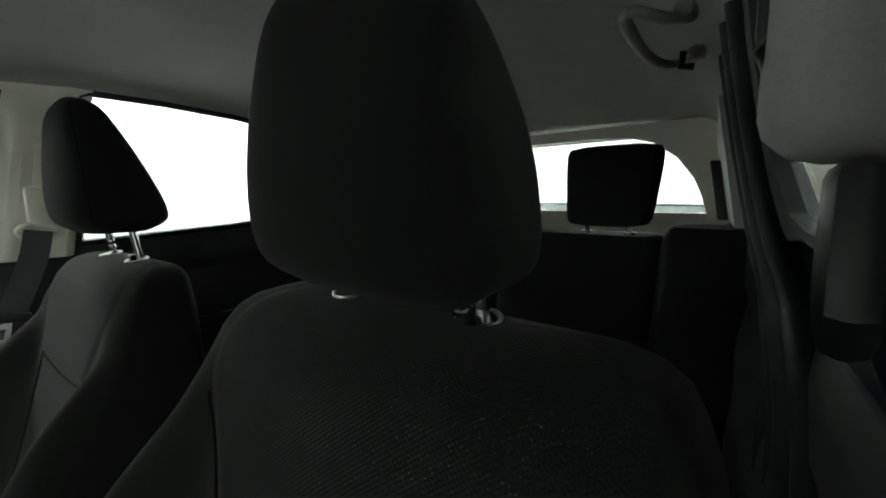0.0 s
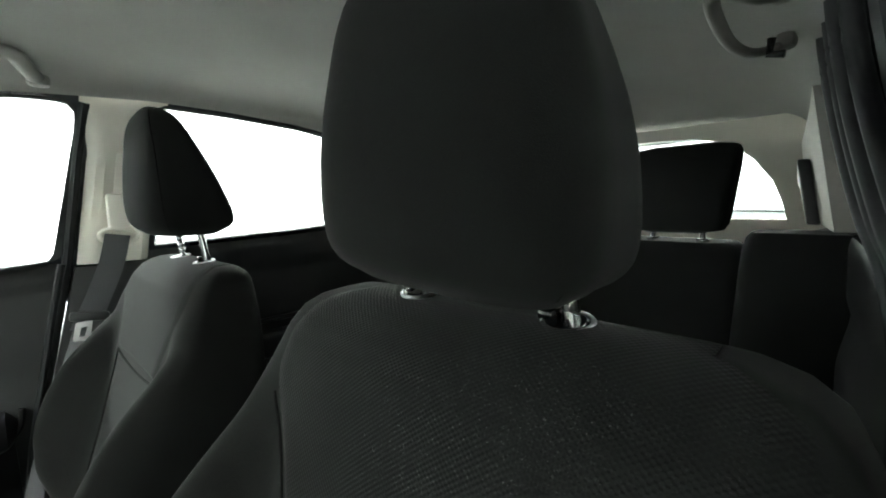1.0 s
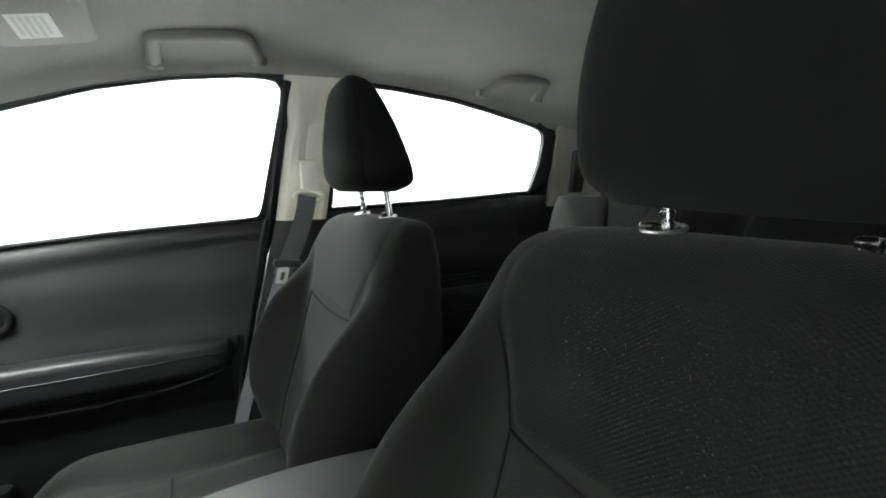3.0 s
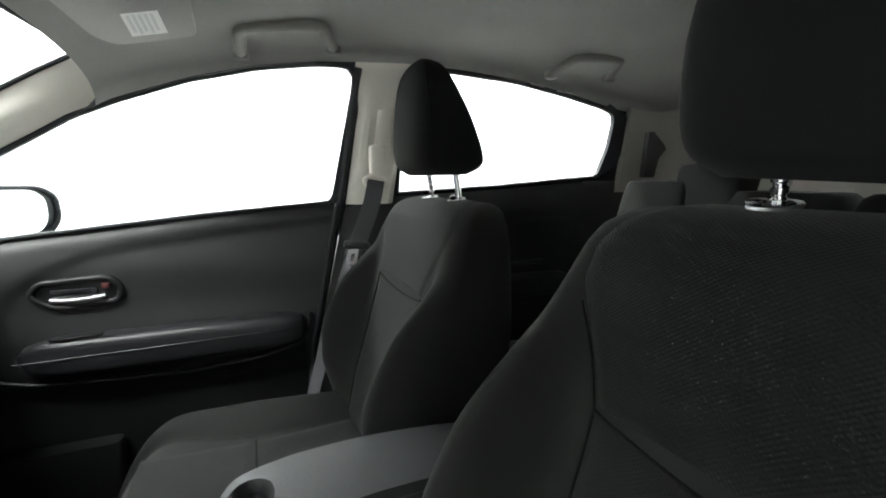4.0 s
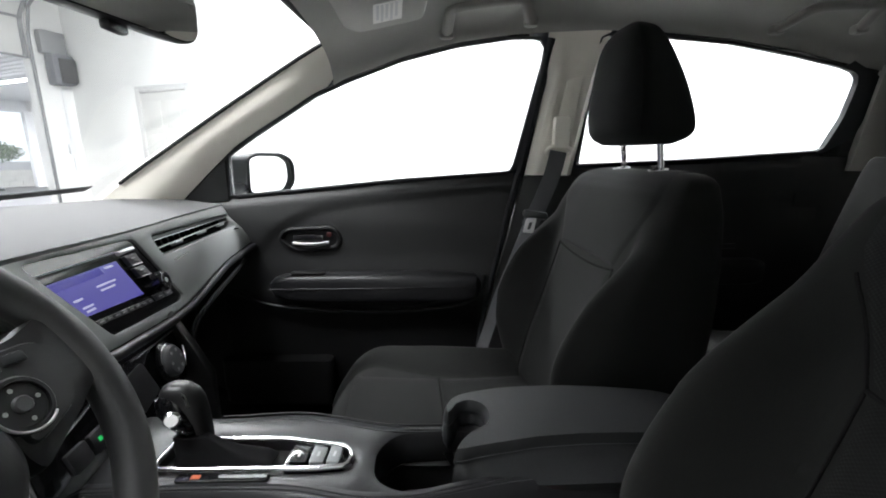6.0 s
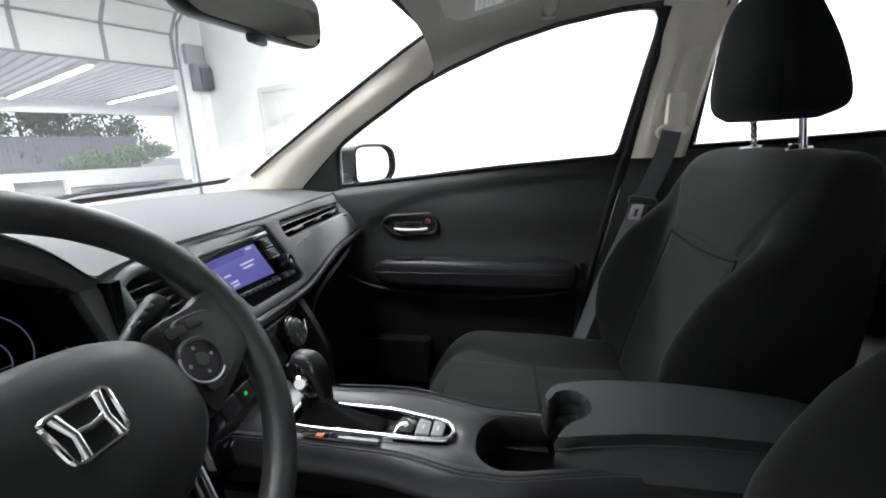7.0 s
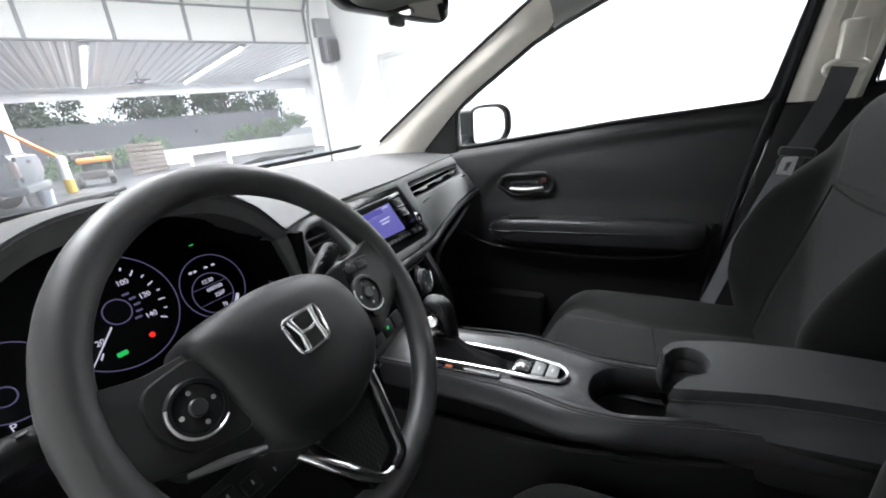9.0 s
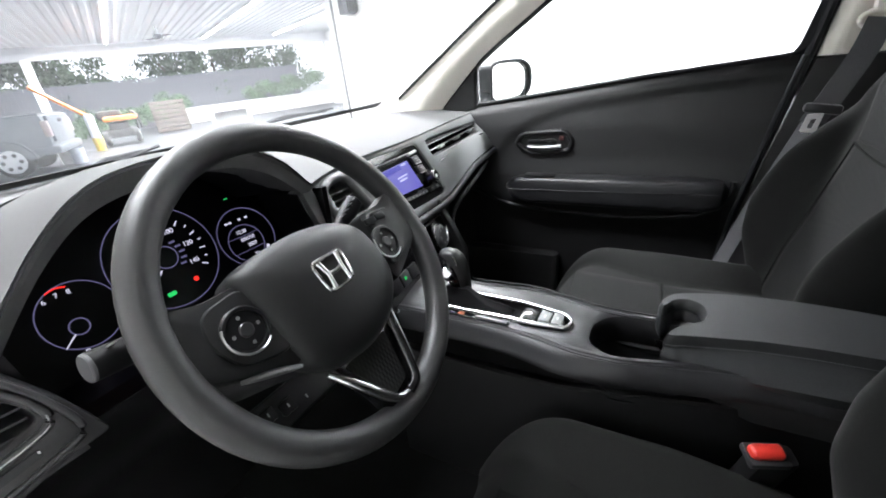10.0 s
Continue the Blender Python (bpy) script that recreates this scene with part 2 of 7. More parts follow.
def slab(outline, thick, bevel=0.0, holes=()):
    """A flat piece from an outline of points, with thickness given as a vector."""
    bm = bmesh.new()
    if holes:
        edges = []
        for loop in (outline, *holes):
            vs = [bm.verts.new(p) for p in loop]
            edges += [bm.edges.new((vs[i], vs[(i + 1) % len(vs)])) for i in range(len(vs))]
        bmesh.ops.triangle_fill(bm, edges=edges, use_beauty=True)
    else:
        bm.faces.new([bm.verts.new(p) for p in outline])
    r = bmesh.ops.extrude_face_region(bm, geom=list(bm.faces))
    bmesh.ops.translate(bm, vec=Vector(thick), verts=[v for v in r["geom"] if isinstance(v, bmesh.types.BMVert)])
    if bevel:
        es = [e for e in bm.edges if len(e.link_faces) == 2 and e.calc_face_angle(0) > 1.0]
        bmesh.ops.bevel(bm, geom=es, offset=bevel, segments=2, profile=0.5, affect="EDGES")
    return bm


def disc(at, axis, radius, depth, n=32, bevel=0.0, inner=0.0):
    """A disc or ring whose axis points along a vector; it starts at the given place and grows along the axis."""
    ax = Vector(axis).normalized()
    q = ax.to_track_quat("Z", "Y").to_matrix().to_4x4()
    prof = [(radius, 0), (radius, depth - bevel), (radius - bevel, depth), (inner if inner else 0.0, depth)] if bevel else [(radius, 0), (radius, depth), (inner if inner else 0.0, depth)]
    if inner:
        prof.append((inner, 0))
    bm = bmesh.new()
    rings = []
    for r, z in prof:
        rings.append([bm.verts.new((r * math.cos(k * math.tau / n), r * math.sin(k * math.tau / n), z)) for k in range(n)] if r > 0 else [bm.verts.new((0, 0, z))])
    loop = list(zip(rings, rings[1:])) + ([(rings[-1], rings[0])] if inner else [])
    for a, b in loop:
        for k in range(n):
            if len(b) == 1:
                bm.faces.new((a[k], a[(k + 1) % n], b[0]))
            else:
                bm.faces.new((a[k], a[(k + 1) % n], b[(k + 1) % n], b[k]))
    if not inner:
        bm.faces.new(rings[0][::-1])
    bmesh.ops.transform(bm, matrix=Matrix.Translation(at) @ q, verts=bm.verts)
    return bm


def lerp_table(table, s):
    """Rows (s, a, b, ...) read at s, smoothly."""
    if s <= table[0][0]:
        return table[0][1:]
    for p, q in zip(table, table[1:]):
        if s <= q[0]:
            w = (s - p[0]) / (q[0] - p[0])
            return [a + (b - a) * w for a, b in zip(p[1:], q[1:])]
    return table[-1][1:]


def smoothstep(a, b, x):
    t = max(0.0, min(1.0, (x - a) / (b - a)))
    return t * t * (3 - 2 * t)

# ---- the car's shell ----
SIDE = {1: 0.715, -1: 0.675}


def side_x(z, s, off=0.0, y=-0.2, flat=False):
    """The inner face of the car's side at a height; it leans in above the belt line, and the driver's side runs in to the rear."""
    base = 0.715 if s > 0 else 0.729 + 0.153 * min(y, 0.0)
    return s * (base - 0.17 * (z - 1.09 if flat else max(0.0, z - 1.09)) - off)


def on_side(pts, s, off=0.0, flat=False):
    return [Vector((side_x(z, s, off, y, flat), y, z)) for y, z in pts]


FRONT_WIN = [(0.385, 1.024), (0.189, 1.043), (-0.109, 1.073), (-0.425, 1.096), (-0.436, 1.100), (-0.442, 1.115), (-0.500, 1.39), (-0.502, 1.42),
             (-0.492, 1.434), (-0.47, 1.438), (-0.41, 1.436), (-0.275, 1.417), (-0.127, 1.382), (0.021, 1.330), (0.11, 1.293), (0.171, 1.257), (0.28, 1.194), (0.344, 1.154), (0.372, 1.136)]
REAR_WIN = [(-0.632, 1.117), (-0.97, 1.133), (-1.325, 1.158), (-1.342, 1.166), (-1.368, 1.25), (-1.374, 1.335), (-1.370, 1.352), (-1.356, 1.364), (-1.324, 1.374), (-1.185, 1.401), (-0.998, 1.430),
            (-0.811, 1.443), (-0.665, 1.447), (-0.652, 1.44)]
REAR_WIN_D = [(-0.632, 1.188), (-0.74, 1.190), (-0.80, 1.192), (-0.86, 1.20), (-0.91, 1.24), (-0.935, 1.30), (-0.945, 1.36), (-0.93, 1.41), (-0.90, 1.428), (-0.811, 1.438), (-0.665, 1.443), (-0.652, 1.44)]
EDGE_Z = [(-2.2, 1.30), (-1.95, 1.33), (-1.6, 1.352), (-1.45, 1.365), (-1.36, 1.378), (-1.185, 1.414), (-0.998, 1.442), (-0.811, 1.455), (-0.64, 1.459), (-0.5, 1.452), (-0.41, 1.446), (-0.275, 1.428), (-0.127, 1.392), (0.021, 1.341), (0.09, 1.308)]
MID_Z = [(-2.2, 1.32), (-1.85, 1.37), (-1.6, 1.425), (-1.3, 1.495), (-0.9, 1.528), (-0.5, 1.52), (-0.2, 1.485), (0.0, 1.443), (0.09, 1.418)]


def grown(pts, d, ymin=None):
    """An outline moved outwards by d, in its own plane."""
    cy, cz = sum(p[0] for p in pts) / len(pts), sum(p[1] for p in pts) / len(pts)
    out = []
    for i, (y, z) in enumerate(pts):
        a, b = pts[i - 1], pts[(i + 1) % len(pts)]
        ny, nz = b[1] - a[1], a[0] - b[0]
        k = math.hypot(ny, nz)
        ny, nz = ny / k, nz / k
        if ny * (y - cy) + nz * (z - cz) < 0:
            ny, nz = -ny, -nz
        dd = d(y, z) if callable(d) else d
        out.append((y + ny * dd, z + nz * dd))
    return out


def headliner(u, v):
    y = 0.058 + v * (-1.85 - 0.058)
    ze, zc = lerp_table(EDGE_Z, y)[0], lerp_table(MID_Z, y)[0]
    k = 2 * u - 1
    k = math.copysign(1 - (1 - abs(k)) ** 1.7, k)
    s = 1 if k >= 0 else -1
    xe = abs(side_x(ze, s, 0.003, y))
    z = ze + (zc - ze) * max(0.0, 1 - abs(k) ** 3.4) ** (1 / 2.6)
    return (k * xe, y, z)


structure("ceiling", sheet(headliner, 64, 60, (0, 0, 0.03)), M_HEAD, "light grey cloth headliner of the car roof")

# windscreen, raked, and its dark shaded border
WS_LOW = [(-0.70, 0.80, 1.035), (-0.55, 0.93, 1.02), (-0.3, 1.02, 1.01), (0, 1.05, 1.008), (0.3, 1.02, 1.01), (0.55, 0.93, 1.02), (0.70, 0.80, 1.035)]
WS_TOP = [(-0.628, 0.056, 1.424), (-0.4, 0.072, 1.431), (-0.2, 0.080, 1.434), (0, 0.082, 1.435), (0.2, 0.080, 1.434), (0.4, 0.072, 1.431), (0.628, 0.056, 1.424)]
lo, hi = smooth_line(WS_LOW, 25), smooth_line(WS_TOP, 25)
ws = structure("window_1", strip(lo, hi, (0, 0.003, 0.004)), M_WINDSCREEN, "clear raked windscreen of the car")
ws.visible_shadow = False
part("window_frame", tube(hi, 0.008, 8), M_RUBBER, ws, "black rubber header seal")
part("window_frame", strip([p + Vector((0, -0.006, 0.0)) for p in lo], [p.lerp(q, 0.045) + Vector((0, -0.004, -0.003)) for p, q in zip(lo, hi)], (0, 0.002, 0.002)), M_RUBBER, ws, "black lower edge band of the glass")


def window(number, outline, s, label, band):
    out = grown(outline, band)
    ob = structure("window_%d" % number, slab(on_side(grown(outline, 0.004), s, -0.016), (s * 0.004, 0, 0)), M_GLASS, label, smooth=False)
    ob.visible_shadow = False
    n = 120
    a = spaced(on_side(outline + outline[:1], s, -0.010), n)
    b = spaced(on_side(outline + outline[:1], s, 0.002), n)
    bo = []
    oo = spaced(on_side(out + out[:1], s, 0.004), n * 6)
    for p in b:
        bo.append(min(oo, key=lambda q: (q - p).length))
    bm = strip(b, bo, (s * 0.012, 0, 0))
    part("window_seal", bm, M_RUBBER, ob, "black rubber window seal")
    return ob


BODY = [(0.60, 0.97), (0.50, 1.055), (0.36, 1.172), (0.225, 1.262), (0.10, 1.345), (0.0, 1.388), (-0.2, 1.445), (-0.45, 1.475), (-0.8, 1.482), (-1.1, 1.462), (-1.3, 1.425), (-1.5, 1.385), (-1.52, 1.0), (-0.5, 1.0), (0.3, 0.97)]
for s in (1, -1):
    holes = [grown(REAR_WIN if s > 0 else REAR_WIN_D, 0.003)]
    if s > 0:
        holes.append(grown(FRONT_WIN, 0.003))
    else:
        holes.append([(0.42, 0.985), (-0.46, 1.012), (-0.505, 1.39), (-0.49, 1.436), (-0.41, 1.438), (-0.275, 1.420), (-0.127, 1.385), (0.021, 1.333), (0.11, 1.296), (0.28, 1.197), (0.44, 1.075)])
    structure("trim_body_side", slab(on_side(BODY, s, -0.007, True), (s * 0.012, 0, 0), holes=[on_side(h, s, -0.007, True) for h in holes]), M_PAINT, "dark painted body frame around the side windows", smooth=False)


def band_front(y, z):
    return 0.028 if y < -0.43 and 1.11 < z < 1.40 else (0.004 if z < 1.11 else 0.006)


def band_rear(y, z):
    return 0.060 if y < -1.335 and z > 1.162 else (0.004 if z < 1.165 else 0.006)


window(2, FRONT_WIN, 1, "clear side window of the passenger door", band_front)
window(3, REAR_WIN, 1, "clear rear side window, passenger side", band_rear)
w4 = window(4, REAR_WIN_D, -1, "clear rear side window, driver side", lambda y, z: 0.025 if y < -0.8 else 0.006)
# thick rubber seals round the rear door, driver side
for off, r in ((0.05, 0.010), (0.10, 0.014), (0.16, 0.011), (0.21, 0.013)):
    part("door_seal", tube(smooth_line(on_side([(y - off * 1.15, z + 0.35 * off * (1.30 - z)) for y, z in [(-0.715, 0.90), (-0.745, 1.03), (-0.80, 1.12), (-0.87, 1.165), (-0.925, 1.225), (-0.965, 1.29), (-0.985, 1.36), (-0.975, 1.425)]], -1, 0.004), 40), r, 10), M_RUBBER, w4, "thick black rubber door seal")


def pillar_a(s):
    low = on_side([(0.055, 1.326), (0.118, 1.300), (0.178, 1.264), (0.288, 1.201), (0.352, 1.161), (0.43, 1.095), (0.50, 1.03), (0.56, 0.97)], s, 0.004)
    high = [Vector((s * (x + (SIDE[s] - 0.715)), y, z)) for x, y, z in [(0.628, 0.060, 1.414), (0.630, 0.12, 1.384), (0.634, 0.225, 1.323), (0.645, 0.36, 1.244), (0.655, 0.48, 1.171), (0.664, 0.575, 1.115), (0.674, 0.665, 1.06), (0.68, 0.75, 1.0)]]
    a, d = spaced(low, 30), spaced(high, 30)
    inner = [p.lerp(q, 0.45) + Vector((-s * 0.022, -0.012, 0.0)) * smoothstep(-1, 9, i) for i, (p, q) in enumerate(zip(a, d))]
    # the top end slips behind the roof lining
    tuck = [Vector((s * 0.014, 0, 0.006)) * (1 - smoothstep(0, 3.2, i)) for i in range(30)]
    a, inner = [p + k for p, k in zip(a, tuck)], [p + k for p, k in zip(inner, tuck)]
    rows = []
    for p, m, q in zip(a, inner, d):
        rows.append([p.lerp(m, k / 4) * (1 - k / 8) + (p.lerp(m, k / 4)) * (k / 8) for k in range(4)] + [m.lerp(q, k / 4) for k in range(5)])
    soft = []
    for r in rows:
        c = smooth_line([r[0], r[4], r[-1]], 11)
        soft.append(c)
    bm = sheet(lambda u, v: soft[round(v * 29)][round(u * 10)], 10, 29, (s * 0.03, 0.03, 0.01))
    return structure("trim_pillar_front", bm, M_PILLAR, "beige plastic windscreen pillar trim")


pil = pillar_a(1)
pillar_a(-1)
part("airbag_cap", disc((0.648, 0.135, 1.352), (-0.9, -0.3, 0.25), 0.011, 0.0035, 20, 0.001), M_PILLAR, pil)
# black edge of the windscreen along the pillar
for s in (1, -1):
    structure("trim_windscreen_edge", tube([Vector((s * (x + (SIDE[s] - 0.715)), y, z)) for x, y, z in [(0.612, 0.058, 1.421), (0.624, 0.075, 1.411), (0.628, 0.13, 1.382), (0.632, 0.23, 1.323), (0.642, 0.363, 1.245), (0.652, 0.483, 1.172), (0.661, 0.578, 1.115), (0.672, 0.668, 1.06)]], 0.0048, 8), M_RUBBER, "black rubber edge of the windscreen")

# dark corner cover where the outside mirror is fixed
structure("trim_mirror_corner", slab(on_side([(0.382, 1.128), (0.432, 1.090), (0.50, 1.026), (0.53, 0.99), (0.388, 1.008)], 1, 0.006), (0.02, 0, 0), 0.003), M_BLACK, "black plastic corner cover at the mirror", smooth=False)


PROFILE = [0, 0.85, 1.0, 0.62, 0.52, 0.52, 0.62, 0.9, 0]


def pillar_b(s):
    n = 16
    rows = []
    for i in range(n + 1):
        w = i / n
        z0 = 1.085 if s > 0 else 1.205
        z = z0 + w * (1.462 - z0)
        yf = -0.478 + w * (-0.536 + 0.478)
        yb = -0.612 + w * (-0.662 + 0.612) - (0.0 if s > 0 else 0.055)
        bul = 0.022 * (1 - smoothstep(0.72, 1.0, w)) if s > 0 else 0.003
        yf, yb = yf + 0.022 * smoothstep(0.6, 1.0, w), yb - 0.015 * smoothstep(0.6, 1.0, w)
        rows.append([Vector((side_x(z, s, (0.002 - 0.006 * smoothstep(0.8, 1.0, w) if s > 0 else -0.022) + bul * PROFILE[k], yf), yf + (yb - yf) * k / 8, z)) for k in range(9)])
    ob = structure("trim_pillar_middle", sheet(lambda u, v: rows[round(v * n)][round(u * 8)], 8, n, (s * 0.03, 0, 0)), M_PILLAR, "beige plastic door pillar trim with belt guide")
    # raised slide of the belt height adjuster
    rail = [(-0.548, 1.20), (-0.566, 1.335), (-0.606, 1.345), (-0.594, 1.20)]
    part("adjuster_recess", slab([Vector((side_x(z, s, 0.022 if s > 0 else -0.019, y), y, z)) for y, z in rail], (s * -0.004, 0, 0), 0.0015), M_PILLAR, ob)
    zl = 1.082 if s > 0 else 1.20
    lower = [(-0.474, zl), (-0.36, 0.60), (-0.35, 0.42), (-0.75, 0.42), (-0.70, 0.60), (-0.614 if s > 0 else -0.66, zl)]
    part("lower_cover", slab([Vector((side_x(1.0, s, 0.012 if s > 0 else -0.02, y), y, z)) for y, z in lower], (s * 0.03, 0, 0), 0.004), M_PANEL, ob, "black lower pillar cover")
    part("door_seal", tube([Vector((side_x(z, s, 0.0, y), y, z)) for y, z in [(-0.520, 1.44), (-0.500, 1.33), (-0.462, 1.09), (-0.425, 0.92), (-0.355, 0.62), (-0.33, 0.45)]], 0.010, 8), M_RUBBER, ob, "black rubber door seal")
    return ob


pillar_b(1)
pillar_b(-1)


def pillar_c(s):
    top = lambda y: lerp_table(EDGE_Z, y)[0]
    def pt(u, v):
        y = (-1.42 if s > 0 else -1.30) + u * (-1.85 + (1.42 if s > 0 else 1.30))
        z0 = 1.10 if s > 0 else 1.15
        z = z0 + v * (top(y) + (0.012 + 0.065 * smoothstep(0.2, 0.9, u) if s > 0 else -0.02) - z0)
        inward = 0.02 + (0.30 if s > 0 else 0.0) * smoothstep(0.25, 1.0, u)
        return (side_x(z, s, inward, y), y, z)
    # rear trim takes the darker beige, standing in for shade
    ob = structure("trim_pillar_rear", sheet(pt, 12, 12, (s * 0.03, -0.01, 0)), M_PILLAR_SHADED, "beige plastic rear pillar trim, darkened for shade")
    part("belt_guide", slab([Vector((side_x(z, s, 0.05 if s > 0 else 0.022, y), y, z)) for y, z in ([(-1.468, 1.300), (-1.490, 1.302), (-1.545, 1.262), (-1.560, 1.245), (-1.535, 1.215), (-1.530, 1.15), (-1.480, 1.15)] if s > 0 else [(-1.49, 1.275), (-1.525, 1.255), (-1.57, 1.245), (-1.575, 1.225), (-1.53, 1.215), (-1.52, 1.15), (-1.485, 1.15), (-1.50, 1.22)])], (s * -0.02, 0, 0), 0.003), M_BLACK, ob, "black belt guide")
    return ob


pillar_c(1)
pillar_c(-1)

# tailgate with its window
TG = lambda x, w: Vector((x, -1.87 + 0.19 * w, 1.13 + 0.235 * w))
outer = [TG(-0.71, -0.6), TG(0.71, -0.6), TG(0.70, 0.0), TG(0.64, 1.1), TG(-0.64, 1.1), TG(-0.70, 0.0)]
hole = [TG(x, w) for x, w in [(-0.372, 0.05), (-0.365, 0.25), (-0.35, 0.48), (-0.315, 0.72), (-0.26, 0.90), (-0.2, 0.965), (-0.1, 0.985), (0.1, 0.985), (0.2, 0.965), (0.26, 0.90), (0.315, 0.72), (0.35, 0.48), (0.365, 0.25), (0.372, 0.05)]]
structure("wall_tailgate", slab(outer, (0, -0.04, 0), holes=[hole]), M_PILLAR, "tailgate trim around the rear window", smooth=False)
bl = structure("window_5", slab([p + Vector((0, -0.02, 0)) for p in grown([(p.x, p.z) for p in hole], 0.01) and hole], (0, -0.004, 0)), M_GLASS, "clear rear window in the tailgate", smooth=False)
bl.visible_shadow = False
band = part("lower_band", slab([TG(x, w) + Vector((0, -0.012, 0)) for x, w in [(-0.372, 0.05), (0.372, 0.05), (0.369, 0.165), (-0.369, 0.165)]], (0, -0.003, 0)), pane("shaded_glass", (0.52, 0.54, 0.53)), bl, "shaded lower band of the rear glass")
band.visible_shadow = False
part("band_line", tube([TG(x, 0.165 - 0.02 * (x / 0.37) ** 2) + Vector((0, -0.008, 0)) for x in (-0.368, -0.2, 0, 0.2, 0.368)], 0.0022, 8), M_RUBBER, bl)

# floor, front wall of the foot well, rear walls under the windows
structure("floor", sheet(lambda u, v: (-0.78 + 1.56 * u, 0.98 - 3.0 * v, 0.34 + 0.16 * math.exp(-((u - 0.5) / 0.09) ** 2) + (0.28 * smoothstep(0.25, 0.0, v))), 40, 40, (0, 0, -0.02)), M_CARPET, "black carpeted car floor with centre tunnel")
structure("wall_footwell", box((1.36, 0.03, 0.70), (0, 0.92, 0.63)), M_CARPET, "black carpeted front bulkhead")
structure("wall_cargo_floor", box((1.4, 0.45, 0.03), (0, -1.70, 0.72)), M_CARPET, "black cargo floor behind the rear seat")


def door_card(number, s, front, label, y0, y1, top_pts, rear_pts):
    """A moulded door panel: the face bulges in at the armrest and falls back below it."""
    n, m = 60, 70
    def face(y, z):
        zc = lerp_table([(-0.5, 1.05), (-0.25, 1.03), (0.0, 1.005), (0.12, 0.985), (0.2, 0.955), (0.27, 0.91), (0.33, 0.83)], y)[0] if front else 1.03
        dip = 0.030 * smoothstep(1.04, 0.93, z) - 0.014 * smoothstep(zc + 0.014, zc - 0.014, z) * (1 - smoothstep(0.86, 0.78, z)) - 0.02 * smoothstep(0.72, 0.64, z)
        sill = -0.014 * (1 - smoothstep(0.0, 0.035, ztop(y) - z)) 
        return side_x(min(z, 1.09), s, dip * 0.6 + sill + 0.006, y)
    def ztop(y):
        return lerp_table(sorted([(a, b) for a, b in top_pts]), y)[0]
    def pt(u, v):
        yr = y0 + (y1 - y0) * u
        zt = ztop(yr)
        z = zt - v * (zt - 0.28)
        shift = lerp_table(rear_pts, z)[0]
        y = y0 + (y1 + shift - y0) * u
        return (face(y, z), y, z)
    bm = sheet(pt, n, m, (s * 0.04, 0, 0))
    return structure("door_%d" % number, bm, M_PANEL, label), face


d1, face1 = door_card(1, 1, True, "black moulded passenger door panel, closed", 0.56, -0.447, [(0.56, 1.01), (0.385, 1.022), (0.189, 1.041), (-0.109, 1.071), (-0.45, 1.096)], [(0.42, 0.13), (0.58, 0.105), (1.09, 0.0)])
d2, face2 = door_card(2, 1, False, "black moulded rear door panel, closed", -0.60, -1.40, [(-1.41, 1.163), (-0.97, 1.132), (-0.60, 1.115)], [(0.42, 0.2), (0.6, 0.12), (1.16, 0.0)])
d3, face3 = door_card(3, -1, False, "black moulded rear door panel, driver side, closed", -0.60, -1.44, [(-1.45, 1.163), (-0.97, 1.132), (-0.60, 1.115)], [(0.42, 0.2), (0.6, 0.12), (1.16, 0.0)])

for s in (1, -1):
    structure("wall_rear_side", box((0.03, 0.62 if s > 0 else 0.46, 0.86), (0.725 if s > 0 else -0.50, -1.60 if s > 0 else -1.70, 0.71), 0.0, None if s > 0 else Euler((0, 0, radians(-7))).to_matrix()), M_PANEL, "black rear side trim under the window")
    structure("trim_sill", box((0.12, 2.2, 0.12), (s * 0.77, -0.45, 0.33), 0.02), M_BLACK, "black door sill trim")
structure("wall_tail_low", box((1.5, 0.04, 0.9), (0, -2.0, 0.66)), M_PANEL, "black lower tailgate trim")

# ---- seats ----
BACK = [  # below the top: rear, face, wing front, half width
    (-0.64, 0.050, 0.215, 0.160, 0.225),
    (-0.57, 0.040, 0.220, 0.215, 0.248),
    (-0.5, 0.025, 0.212, 0.268, 0.256),
    (-0.4, -0.005, 0.190, 0.298, 0.258),
    (-0.32, -0.016, 0.164, 0.296, 0.255),
    (-0.268, -0.024, 0.149, 0.280, 0.250),
    (-0.204, -0.031, 0.130, 0.248, 0.243),
    (-0.17, -0.033, 0.121, 0.216, 0.238),
    (-0.14, -0.034, 0.113, 0.182, 0.234),
    (-0.11, -0.034, 0.106, 0.146, 0.230),
    (-0.085, -0.034, 0.099, 0.112, 0.226),
    (-0.06, -0.033, 0.091, 0.092, 0.221),
    (-0.035, -0.031, 0.082, 0.080, 0.212),
    (-0.018, -0.030, 0.067, 0.066, 0.203),
    (-0.008, -0.026, 0.052, 0.051, 0.190),
    (-0.002, -0.020, 0.034, 0.033, 0.172),
    (0.000, -0.012, 0.016, 0.015, 0.150),
]


def back_row(dz):
    """The table's row at a height, eased over a few centimetres."""
    e = 0.016 * smoothstep(-0.02, -0.06, dz)
    rows = [lerp_table(BACK, dz + e * k) for k in (-1, -0.5, 0, 0.5, 1)]
    return [sum(c) / 5 for c in zip(*rows)]


